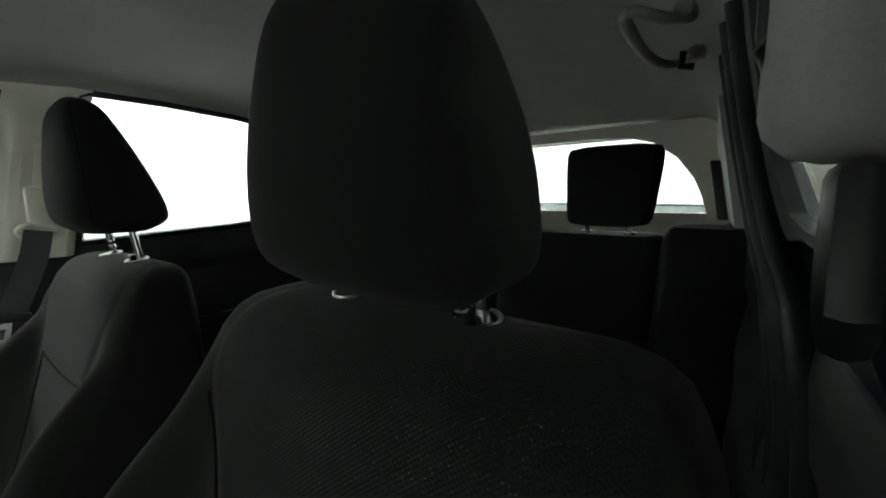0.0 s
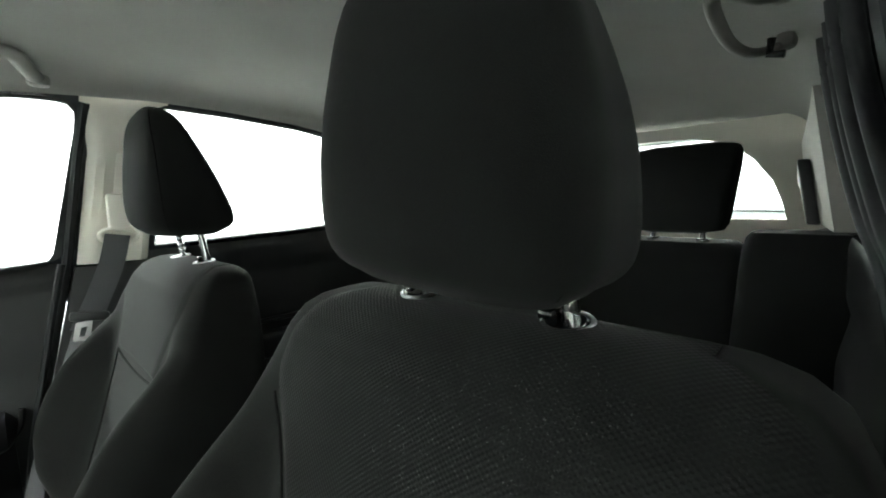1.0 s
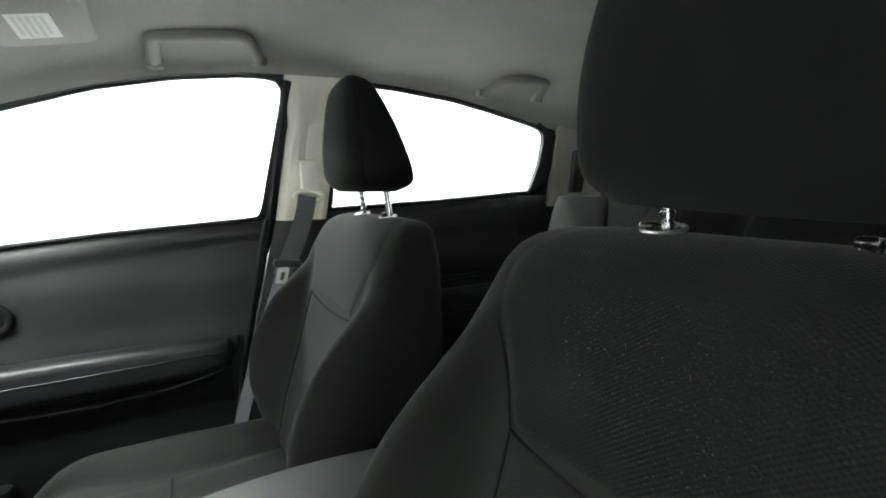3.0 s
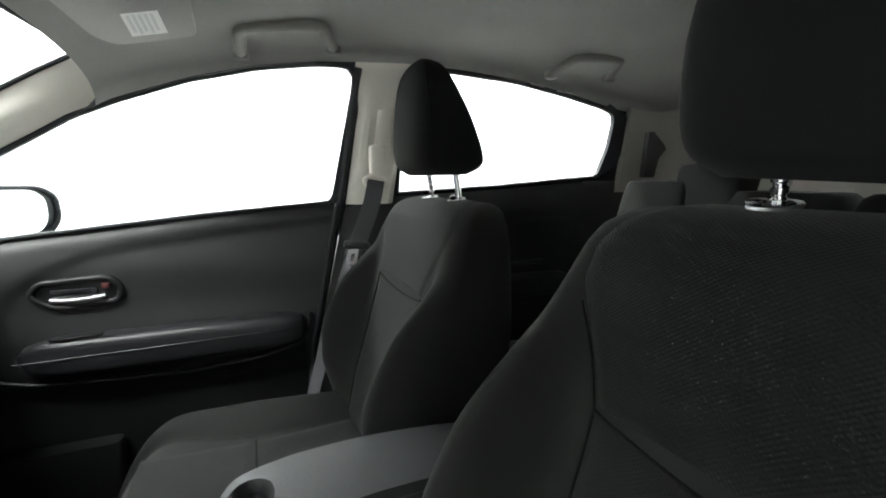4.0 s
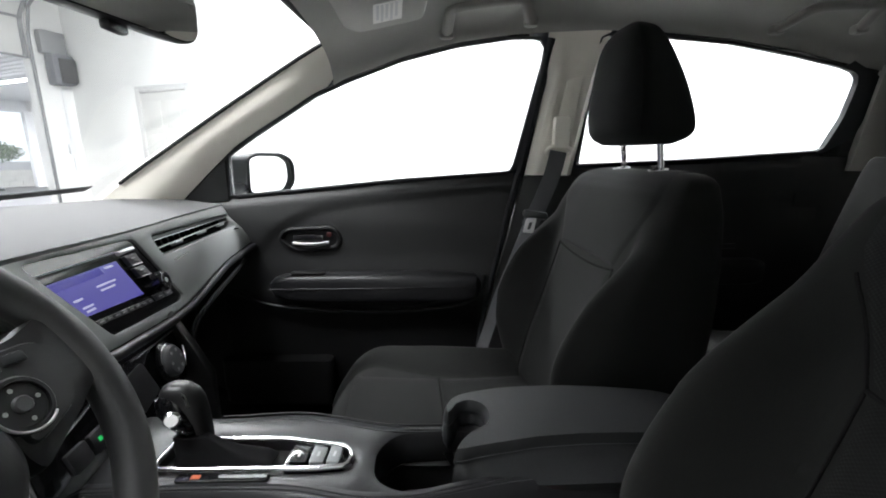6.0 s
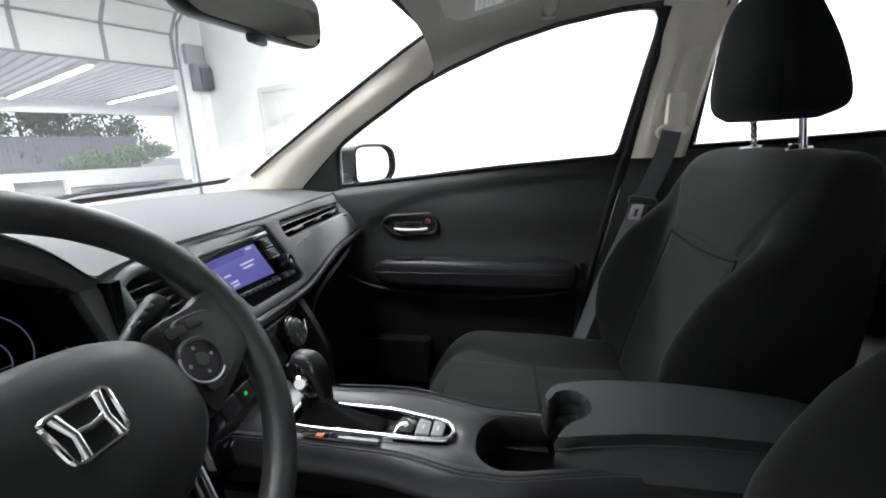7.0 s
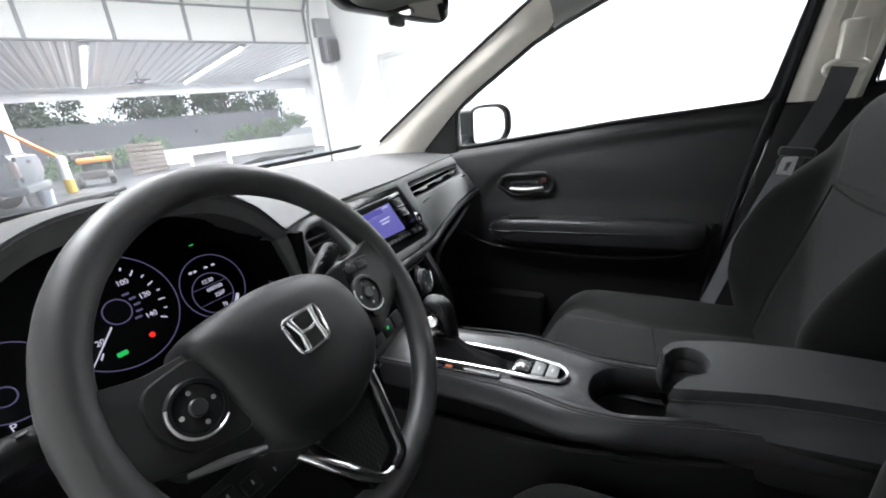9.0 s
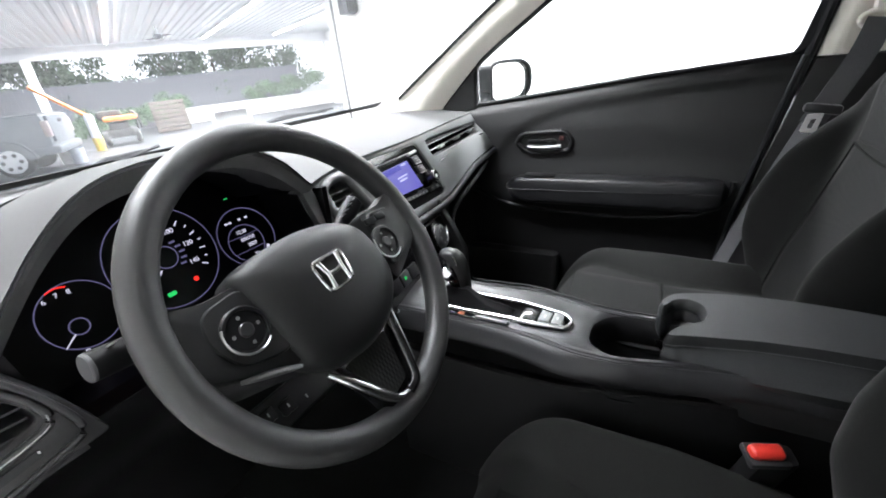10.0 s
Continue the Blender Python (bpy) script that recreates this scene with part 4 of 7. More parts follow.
# upright vent between the gauges and the screen
mv = part("air_vent", dslab([(-0.20, 1.01), (-0.1, 1.015), (-0.06, 0.92), (-0.18, 0.925)], -0.03, 0.004), M_BLACK, dash, "upright black air vent")
ring = rounded(MIDV, 0.016, 6)
part("vent_frame", tube([dp(-0.128 + (x + 0.128) * 1.10, 0.967 + (z - 0.967) * 1.10, 0.0) for x, z in ring], 0.0085, 10, closed=True), M_GREY, mv, "rounded grey vent frame")
for k in range(5):
    z = 0.990 - 0.0115 * k
    x0, x1 = -0.176 + 0.002 * k, -0.112 + 0.006 * k
    part("slat", slab([dp(x0, z, -0.004), dp(x1, z - 0.004, -0.004), dp(x1, z - 0.004, -0.024), dp(x0, z, -0.024)], (0, 0, -0.0022)), M_BLACK, mv)
    part("slat_edge", tube([dp(x0, z - 0.001, -0.0035), dp(x1, z - 0.005, -0.0035)], 0.0013, 6), M_GREY, mv)

# ---- radio with its screen ----
M_SCREEN = glow("screen_light", (0.24, 0.22, 0.85), 0.42)
M_SCREEN.node_tree.nodes["Principled BSDF"].inputs["Roughness"].default_value = 0.32
M_BAR = glow("screen_bright", (0.72, 0.72, 0.98), 0.75)
M_DIM = glow("screen_dim", (0.16, 0.15, 0.62), 0.5)
M_MARK = surface("pale_marking", (0.36, 0.36, 0.36), 0.5, mottle=0.03)
radio = thing("car_radio", dp(0.1, 0.93), "glossy black car radio with a lit violet screen", "car radio")
part("fascia", dslab([(-0.05, 1.018), (0.204, 1.001), (0.284, 0.864), (0.262, 0.856), (0.04, 0.879)], -0.006, 0.010), M_PIANO, radio)
# ribbed strip along the disc slot
rib = part("ribbed_strip", dslab([(-0.036, 0.9945), (0.136, 0.9865), (0.138, 0.9825), (-0.034, 0.9905)], -0.004, 0.004, 0.0008), M_BTN, radio)
part("bright_edge", tube([dp(-0.036, 0.9935, -0.0028), dp(0.136, 0.9860, -0.0028)], 0.0008, 6), M_SATIN, rib, "thin bright edge")
for k in range(34):
    x = -0.033 + 0.005 * k
    z = 0.9905 - 0.0465 * (x + 0.033)
    part("rib", dslab([(x, z + 0.0015), (x + 0.0022, z + 0.0014), (x + 0.0032, z - 0.0014), (x + 0.001, z - 0.0013)], -0.0022, 0.003), M_SWITCH, rib)
scr = part("screen", dslab([(-0.018, 0.979), (0.130, 0.973), (0.161, 0.908), (0.020, 0.923)], -0.0045, 0.004), M_SCREEN, radio, "lit violet screen")
part("screen_header", dslab([(-0.017, 0.978), (0.085, 0.974), (0.091, 0.963), (-0.011, 0.967)], -0.0038, 0.001), M_DIM, scr)
for x0, z0, w in [(0.062, 0.953, 0.046), (0.067, 0.946, 0.034), (0.096, 0.972, 0.020), (0.008, 0.949, 0.018), (0.018, 0.936, 0.022), (0.022, 0.930, 0.018)]:
    part("screen_text", dslab([(x0, z0), (x0 + w, z0 - 0.05 * w), (x0 + w + 0.0015, z0 - 0.05 * w - 0.0028), (x0 + 0.0015, z0 - 0.0028)], -0.0036, 0.001), M_BAR, scr)
for q in ([(0.148, 0.977), (0.181, 0.975), (0.191, 0.956), (0.157, 0.958)], [(0.158, 0.954), (0.190, 0.952), (0.202, 0.933), (0.168, 0.936)]):
    b = part("button", dslab(q, 0.001, 0.010, 0.0016, 0.003), M_BTN, radio)
    cx, cz = sum(p[0] for p in q) / 4, sum(p[1] for p in q) / 4
    part("button_mark", dslab([(cx - 0.006, cz + 0.0035), (cx + 0.005, cz + 0.003), (cx + 0.006, cz + 0.0015), (cx - 0.005, cz + 0.002)], 0.0014, 0.0006), M_MARK, b)
    part("button_mark", dslab([(cx - 0.001, cz - 0.002), (cx + 0.006, cz - 0.0025), (cx + 0.0065, cz - 0.0035), (cx, cz - 0.003)], 0.0014, 0.0006), M_MARK, b)
    part("bright_edge", tube([dp(q[3][0] + 0.002, q[3][1], 0.0008), dp(q[2][0] - 0.001, q[2][1], 0.0008)], 0.0009, 6), M_SATIN, b, "thin bright edge")
part("eject_button", dslab([(0.138, 0.9865), (0.184, 0.986), (0.188, 0.980), (0.143, 0.980)], 0.001, 0.010, 0.0012), M_SATIN, radio, "satin silver button")
kc = dp(0.196, 0.914, -0.006)
kn = part("volume_knob", disc(kc, DN, 0.0185, 0.026, 40, 0.003), M_PIANO, radio, "round black knob")
part("knob_ring", disc(kc + DN * 0.0255, DN, 0.0150, 0.002, 36, 0.001, 0.0095), M_CHROME, kn, "chrome ring")
part("knob_mark", disc(kc + DN * 0.0258, DN, 0.0045, 0.001, 16), M_MARK, kn)
for k in range(2):
    x, z = 0.182 + 0.029 * k, 0.899 - 0.003 * k
    b = part("button", dslab([(x, z), (x + 0.024, z - 0.002), (x + 0.030, z - 0.013), (x + 0.006, z - 0.011)], 0.0005, 0.008, 0.001), M_BTN, radio)
    part("button_mark", dslab([(x + 0.009, z - 0.005), (x + 0.020, z - 0.006), (x + 0.021, z - 0.0076), (x + 0.010, z - 0.0066)], 0.0008, 0.0006), M_MARK, b)
for k in range(8):
    x = 0.026 + 0.0182 * k
    z = 0.9135 - 0.115 * (x - 0.026)
    b = part("button", dslab([(x, z), (x + 0.0165, z - 0.0017), (x + 0.0195, z - 0.0087), (x + 0.003, z - 0.0070)], -0.001, 0.006, 0.0008), M_BTN, radio)
    part("button_mark", dslab([(x + 0.005, z - 0.0030), (x + 0.0135, z - 0.0038), (x + 0.0142, z - 0.0052), (x + 0.0057, z - 0.0044)], -0.0006, 0.0005), M_MARK, b)

# ---- climate control below ----
clim = thing("climate_control", dp(0.1, 0.80), "glossy black climate control panel with a round dial", "climate control")
part("fascia", dslab([(-0.155, 0.835), (-0.05, 0.862), (0.19, 0.845), (0.225, 0.815), (0.165, 0.735), (-0.05, 0.715), (-0.165, 0.74)], -0.004, 0.02, 0.004, 0.02), M_PIANO, clim)
for a, b in (((0.045, 0.842), (0.19, 0.832)), ((0.06, 0.752), (0.165, 0.752)), ((-0.13, 0.828), (-0.02, 0.842)), ((-0.13, 0.765), (0.0, 0.752)), ((0.205, 0.828), (0.175, 0.768))):
    part("chrome_trim", tube([dp(*a, 0.001), dp((a[0] + b[0]) / 2, (a[1] + b[1]) / 2 - 0.001, 0.002), dp(*b, 0.001)], 0.0018, 8), M_CHROME, clim, "chrome trim line")
dial = part("dial", disc(dp(0.128, 0.797, -0.004), DN, 0.036, 0.010, 48, 0.003), M_PIANO, clim, "round black dial")
part("dial_cap", disc(dp(0.128, 0.797, -0.004) + DN * 0.010, DN, 0.026, 0.010, 40, 0.003), surface("dial_grey_face", (0.085, 0.087, 0.09), 0.4, mottle=0.05), dial, "dark grey dial face")
part("dial_ring", disc(dp(0.128, 0.797, -0.004) + DN * 0.009, DN, 0.0305, 0.004, 48, 0.001, 0.0265), M_CHROME, dial, "chrome dial ring")
for k in range(6):
    a = math.tau * k / 6
    part("dial_mark", disc(dp(0.128 + 0.016 * math.cos(a), 0.797 + 0.016 * math.sin(a), -0.004) + DN * 0.0203, DN, 0.003, 0.0006, 10), M_MARK, dial)
part("display", dslab([(0.005, 0.826), (0.072, 0.828), (0.085, 0.775), (0.03, 0.768)], -0.001, 0.004, 0.001, 0.006), M_BTN, clim)
for k in range(3):
    x = -0.115 + 0.038 * k
    part("button", dslab([(x, 0.812 - 0.003 * k), (x + 0.033, 0.810 - 0.003 * k), (x + 0.036, 0.784 - 0.003 * k), (x + 0.003, 0.786 - 0.003 * k)], 0.001, 0.008, 0.002), M_BTN, clim)
M_GREEN = glow("green_indicator", (0.05, 0.9, 0.2), 0.5)
M_WARN = glow("red_indicator", (0.95, 0.03, 0.02), 1.0)
part("indicator", dslab([(-0.066, 0.800), (-0.060, 0.7995), (-0.059, 0.794), (-0.065, 0.7945)], 0.0018, 0.001), M_GREEN, clim, "small green light")
part("outlet_cover", disc(dp(-0.10, 0.745, -0.02), (0.1, -0.8, 0.6), 0.017, 0.02, 28, 0.004), M_BTN, clim)

# ---- instrument cluster under the hood ----
CN = Vector((0, -0.93, 0.37)).normalized()
CC = Vector((-0.359, 0.381, 0.946))
CX, CY = Vector((1, 0, 0)), CN.cross(Vector((1, 0, 0)))


def cp(x, y, out=0.0):
    return CC + CX * x + CY * y + CN * out


M_CLUSTER = surface("cluster_black", (0.004, 0.004, 0.005), 0.35, mottle=0.05, spec=0.3)
M_RING = glow("gauge_ring_light", (0.46, 0.42, 0.80), 0.17)
M_WHITE = glow("gauge_white_light", (0.85, 0.82, 1.0), 0.6)
cluster = thing("instrument_cluster", CC, "black instrument cluster with three lit violet gauges", "instrument cluster")
part("face", slab([cp(x, y) for x, y in rounded([(-0.235, -0.11), (0.21, -0.11), (0.21, 0.06), (0.11, 0.125), (-0.11, 0.135), (-0.22, 0.07)], 0.04)], -CN * 0.01), M_CLUSTER, cluster)
n = 40
hood_in, hood_out = [], []
for i in range(n + 1):
    x = -0.605 + (-0.204 + 0.605) * i / n
    z = lerp_table(LIP, x)[0]
    hood_out.append(Vector((x, dash_front(x) - 0.0035, z - 0.0035)))
    hood_in.append(cp(max(-0.235, min(0.21, (x + 0.352) * 0.98)), lerp_table([(-0.605, 0.05), (-0.5, 0.09), (-0.42, 0.125), (-0.3, 0.125), (-0.26, 0.105), (-0.22, 0.075), (-0.204, 0.05)], x)[0], 0.0))
part("hood_lining", strip(hood_out, hood_in, (0, 0.004, 0.002)), M_LINING, cluster, "black lining of the hood")
for x0, s in ((-0.204, 1), (-0.605, -1)):
    part("hood_cheek", slab([Vector((x0, 0.212, 1.014)), Vector((x0 + s * 0.02, 0.39, 1.0)), Vector((x0 + s * 0.05, 0.42, 0.86)), Vector((x0, 0.225, 0.86))], (s * 0.01, 0, 0)), M_LINING, cluster)
part("cluster_base", slab([Vector((-0.61, 0.235, 0.875)), Vector((-0.20, 0.235, 0.875)), Vector((-0.20, 0.44, 0.858)), Vector((-0.61, 0.44, 0.858))], (0, 0, -0.02)), M_BLACK, cluster)
part("lamp_button", disc(Vector((-0.255, 0.28, 1.062)), (0, -1, -0.1), 0.0045, 0.006, 16, 0.001), M_BTN, cluster)


def text_part(body, at, right, up, size, mat, parent):
    """Raised lettering with Blender's own font, turned into a mesh."""
    cu = bpy.data.curves.new("lettering", "FONT")
    cu.body, cu.size, cu.align_x, cu.align_y, cu.extrude = body, size, "CENTER", "CENTER", 0.0004
    tmp = new("lettering_tmp", cu)
    bpy.context.view_layer.update()
    me = bpy.data.meshes.new_from_object(tmp.evaluated_get(bpy.context.evaluated_depsgraph_get()))
    bpy.data.objects.remove(tmp)
    bpy.data.curves.remove(cu)
    r, u = Vector(right).normalized(), Vector(up).normalized()
    w = r.cross(u)
    m = Matrix((r, u, w)).transposed().to_4x4()
    me.transform(Matrix.Translation(at) @ m)
    me.materials.clear()
    me.materials.append(mat)
    ob = new("lettering", me)
    ob.parent = parent
    ob.matrix_parent_inverse = parent.matrix_world.inverted()
    return ob


def gauge(cx, cy, r, hub, label):
    gz = part("gauge", disc(cp(cx, cy, 0.001), CN, r, 0.0015, 64), M_CLUSTER, cluster, label)
    part("ring", tube([cp(cx + r * math.cos(math.tau * k / 72), cy + r * math.sin(math.tau * k / 72), 0.003) for k in range(72)], 0.0007, 6, closed=True), M_RING, gz, "thin lit violet ring")
    if hub:
        part("hub_ring", tube([cp(cx + hub * math.cos(math.tau * k / 40), cy + hub * math.sin(math.tau * k / 40), 0.004) for k in range(40)], 0.0008, 6, closed=True), M_RING, gz)
    return gz


def ticks(gz, cx, cy, r0, r1, degs, wide, mat):
    for k, d in enumerate(degs):
        a = radians(d)
        c, s = math.cos(a), math.sin(a)
        rr = r0 if k % 2 == 0 else r0 + (r1 - r0) * 0.5
        q = [cp(cx + rr * c - wide * s, cy + rr * s + wide * c, 0.003), cp(cx + rr * c + wide * s, cy + rr * s - wide * c, 0.003), cp(cx + r1 * c + wide * s, cy + r1 * s - wide * c, 0.003), cp(cx + r1 * c - wide * s, cy + r1 * s + wide * c, 0.003)]
        part("tick", slab(q, CN * 0.0006), mat, gz)


speed = gauge(0.002, 0.005, 0.0715, 0.0155, "round speedometer with white figures")
ticks(speed, 0.0, 0.005, 0.050, 0.058, [231 - 13.2 * k for k in range(21)], 0.0008, M_WHITE)
for num, d in (("20", 222), ("40", 180), ("60", 138), ("80", 96), ("100", 54), ("120", 10), ("140", -30)):
    a = radians(d)
    text_part(num, cp(0.039 * math.cos(a), 0.005 + 0.039 * math.sin(a), 0.003), CX, CY, 0.0095, M_WHITE, speed)
for d in (40, 20, 0, -20, -40):
    a = radians(d)
    c = cp(0.0255 * math.cos(a), 0.005 + 0.0255 * math.sin(a), 0.003)
    part("small_figure", slab([c - CX * 0.004 - CY * 0.0014, c + CX * 0.004 - CY * 0.0014, c + CX * 0.004 + CY * 0.0014, c - CX * 0.004 + CY * 0.0014], CN * 0.0005), M_RING, speed)
part("needle", slab([cp(-0.013, -0.009, 0.006), cp(-0.0118, -0.0105, 0.006), cp(-0.049, -0.046, 0.006), cp(-0.0495, -0.045, 0.006)], CN * 0.001), M_WHITE, speed, "white needle")
part("warning_light", disc(cp(0.023, -0.039, 0.002), CN, 0.0036, 0.001, 12), M_WARN, cluster, "red warning light")
part("warning_light", slab([cp(x, y, 0.002) for x, y in rounded([(-0.021, -0.041), (-0.009, -0.041), (-0.009, -0.047), (-0.021, -0.047)], 0.002)], CN * 0.001), M_GREEN, cluster, "green indicator light")
part("warning_light", slab([cp(x, y, 0.002) for x, y in rounded([(0.122, 0.054), (0.128, 0.054), (0.128, 0.0525), (0.122, 0.0525)], 0.001)], CN * 0.001), M_GREEN, cluster, "green indicator light")
IX, IY = -0.003, -0.025
info = gauge(0.126, -0.014, 0.048, 0.0, "round information display with white figures")
part("info_disc", tube([cp(0.123 + IX + 0.030 * math.cos(math.tau * k / 48), IY + 0.002 + 0.030 * math.sin(math.tau * k / 48), 0.003) for k in range(48)], 0.0007, 6, closed=True), M_RING, info)
text_part("12:30", cp(0.123 + IX, IY + 0.021, 0.003), CX, CY, 0.0082, M_WHITE, info)
text_part("000250", cp(0.128 + IX, IY + 0.008, 0.003), CX, CY, 0.0082, M_WHITE, info)
text_part("2507", cp(0.131 + IX, IY + -0.003, 0.003), CX, CY, 0.0082, M_WHITE, info)
text_part("70", cp(0.130 + IX, IY + -0.021, 0.003), CX, CY, 0.0085, M_WHITE, info)
for y in (0.0145, -0.010):
    part("divider", slab([cp(0.096 + IX, IY + y, 0.003), cp(0.150 + IX, IY + y, 0.003), cp(0.150 + IX, IY + y - 0.0008, 0.003), cp(0.096 + IX, IY + y - 0.0008, 0.003)], CN * 0.0004), M_RING, info)
part("arc", tube([cp(0.123 + IX + 0.036 * math.cos(radians(d)), IY + 0.002 + 0.036 * math.sin(radians(d)), 0.003) for d in range(-100, -24, 6)], 0.0026, 6), M_WHITE, info)
for x in (0.104, 0.111, 0.128, 0.140):
    part("symbol", slab([cp(x + IX, IY + 0.042, 0.003), cp(x + 0.005 + IX, IY + 0.042, 0.003), cp(x + 0.005 + IX, IY + 0.039, 0.003), cp(x + IX, IY + 0.039, 0.003)], CN * 0.0004), M_WHITE, info)
rev = gauge(-0.111, -0.018, 0.041, 0.0, "round rev counter with white figures")
part("hub_ring", tube([cp(-0.119 + 0.0098 * math.cos(math.tau * k / 40), -0.030 + 0.0098 * math.sin(math.tau * k / 40), 0.004) for k in range(40)], 0.0008, 6, closed=True), M_RING, rev)
for num, x, y in (("6", -0.134, 0.0105), ("7", -0.121, 0.0125), ("8", -0.109, 0.0120)):
    text_part(num, cp(x, y, 0.003), CX, CY, 0.0080, M_WHITE, rev)
part("red_zone", tube([cp(-0.129 + 0.020 * k / 8, 0.0185 + 0.0025 * math.sin(math.pi * k / 8), 0.003) for k in range(9)], 0.0009, 6), M_WARN, rev, "red zone")
part("needle", slab([cp(-0.127, -0.036, 0.005), cp(-0.126, -0.037, 0.005), cp(-0.141, -0.048, 0.005), cp(-0.1415, -0.0472, 0.005)], CN * 0.001), M_WHITE, rev, "white needle")
text_part("P", cp(-0.125, -0.062, 0.003), CX, CY, 0.011, M_WHITE, rev)

# ---- left end of the dashboard: side vent ----
sv = thing("side_vent", (-0.60, 0.17, 0.93), "black side air vent at the dashboard end", "air vent")


def lp(x, z, out=0.0):
    z += 0.022
    return Vector((x, 0.165 - 0.25 * (x + 0.6) + 0.3 * (z - 0.93) - out, z))


MOUTH = rounded([(-0.67, 0.968), (-0.60, 0.957), (-0.583, 0.948), (-0.5745, 0.934), (-0.5745, 0.925), (-0.597, 0.917), (-0.67, 0.900)], 0.006)
part("surround", slab([lp(x, z) for x, z in rounded([(-0.71, 1.0), (-0.605, 0.988), (-0.576, 0.964), (-0.555, 0.927), (-0.542, 0.894), (-0.573, 0.889), (-0.601, 0.879), (-0.71, 0.850)], 0.006)], (0, 0.03, 0), 0.002, [[lp(x, z) for x, z in MOUTH]]), M_PANEL, sv)
part("throat", slab([lp(x, z, -0.035) for x, z in [(-0.71, 0.985), (-0.565, 0.97), (-0.555, 0.87), (-0.71, 0.85)]], (0, 0.004, 0)), M_CLUSTER, sv)
part("ridge", tube(smooth_line([lp(x, z, 0.0005) for x, z in [(-0.70, 0.992), (-0.61, 0.980), (-0.588, 0.970), (-0.578, 0.959), (-0.566, 0.939), (-0.5565, 0.914), (-0.558, 0.902), (-0.570, 0.8965), (-0.608, 0.885), (-0.70, 0.858)]], 60), 0.0028, 10), M_BTN, sv)
part("frame", tube(smooth_line([lp(x, z, 0.0015) for x, z in [(-0.68, 0.981), (-0.610, 0.971), (-0.592, 0.963), (-0.579, 0.951), (-0.5705, 0.936), (-0.568, 0.925), (-0.572, 0.9185), (-0.585, 0.9135), (-0.601, 0.909), (-0.68, 0.889)]], 60), 0.0032, 10), M_BTN, sv, "satin dark frame")
part("trim_line", tube(smooth_line([lp(x, z, 0.0045) for x, z in [(-0.569, 0.928), (-0.571, 0.9195), (-0.585, 0.9135), (-0.601, 0.909), (-0.68, 0.889)]], 30), 0.0007, 6), M_SATIN, sv, "thin bright trim line")
for k in range(6):
    z = 0.956 - 0.0088 * k
    part("slat", slab([lp(-0.67, z - 0.004, -0.003), lp(-0.577, z, -0.003), lp(-0.577, z, -0.022), lp(-0.67, z - 0.004, -0.022)], (0, 0, -0.0016)), M_BTN, sv)
part("dial_slot", slab([lp(x, z, 0.0012) for x, z in rounded([(-0.582, 0.9065), (-0.5815, 0.9005), (-0.607, 0.8945), (-0.66, 0.881), (-0.66, 0.888), (-0.605, 0.9015)], 0.002)], (0, 0.004, 0)), M_CLUSTER, sv)
part("dial_mark", slab([lp(x, z, 0.002) for x, z in [(-0.5835, 0.906), (-0.5822, 0.9055), (-0.5825, 0.9035), (-0.5838, 0.904)]], (0, 0.001, 0)), M_SATIN, sv, "pale dial mark")

# ---- wipers on the glass ----
for a, b in (((-0.22, 1.00, 0.998), (-0.02, 1.015, 1.030)), ((0.34, 1.075, 1.020), (0.62, 0.970, 1.040))):
    wp = thing("wiper", a, "black windscreen wiper lying at the glass", "wiper", "wipers")
    part("arm", tube([a, Vector(a).lerp(Vector(b), 0.5) + Vector((0, 0.02, 0.012)), b], [0.006, 0.006, 0.004], 8), M_RUBBER, wp)
    part("blade", tube([Vector(a) + Vector((0.06, -0.012, 0.012)), Vector(b) + Vector((0.02, -0.015, 0.006))], 0.004, 8), M_RUBBER, wp)

# ---- steering wheel ----
TH = 0.5273
WC = Vector((-0.3558, 0.0724, 0.9718))
WM = Matrix.Translation(WC) @ Matrix.Rotation(0.0178, 4, "Z") @ Matrix(((1, 0, 0), (0, math.sin(TH), -math.cos(TH)), (0, math.cos(TH), math.sin(TH)))).to_4x4() @ Matrix.Rotation(0.0119, 4, "Z")


def wp_(x, y, z=0.0):
    return WM @ Vector((x, y, z))


def dome(outline, profile, centre, n=0):
    """A domed cover over an outline in the wheel's plane; profile: rows of scale and height."""
    rings = []
    for k, h in profile:
        rings.append([wp_(centre[0] + (x - centre[0]) * k, centre[1] + (y - centre[1]) * k, h) for x, y in outline])
    return loft(rings)


wheel = thing("steering_wheel", WC, "dark grey three-spoke steering wheel with a chrome badge", "steering wheel")
part("rim", tube([wp_(0.160 * math.cos(a * math.tau / 96), 0.160 * math.sin(a * math.tau / 96)) for a in range(96)], 0.0148, 18, closed=True), M_WHEEL, wheel)
HUB = rounded([(-0.094, 0.046), (-0.060, 0.052), (-0.012, 0.055), (0.035, 0.048), (0.066, 0.030), (0.077, -0.005), (0.074, -0.042), (0.044, -0.072), (-0.004, -0.087), (-0.050, -0.081), (-0.076, -0.058), (-0.085, -0.030), (-0.088, 0.0)], 0.02, 5)
cover = part("airbag_cover", dome(HUB, [(0.97, -0.03), (1.0, -0.004), (0.99, 0.006), (0.955, 0.013), (0.86, 0.020), (0.65, 0.0255), (0.35, 0.028), (0.08, 0.0285)], (-0.008, -0.01)), M_HUB, wheel, "dark grey padded cover")
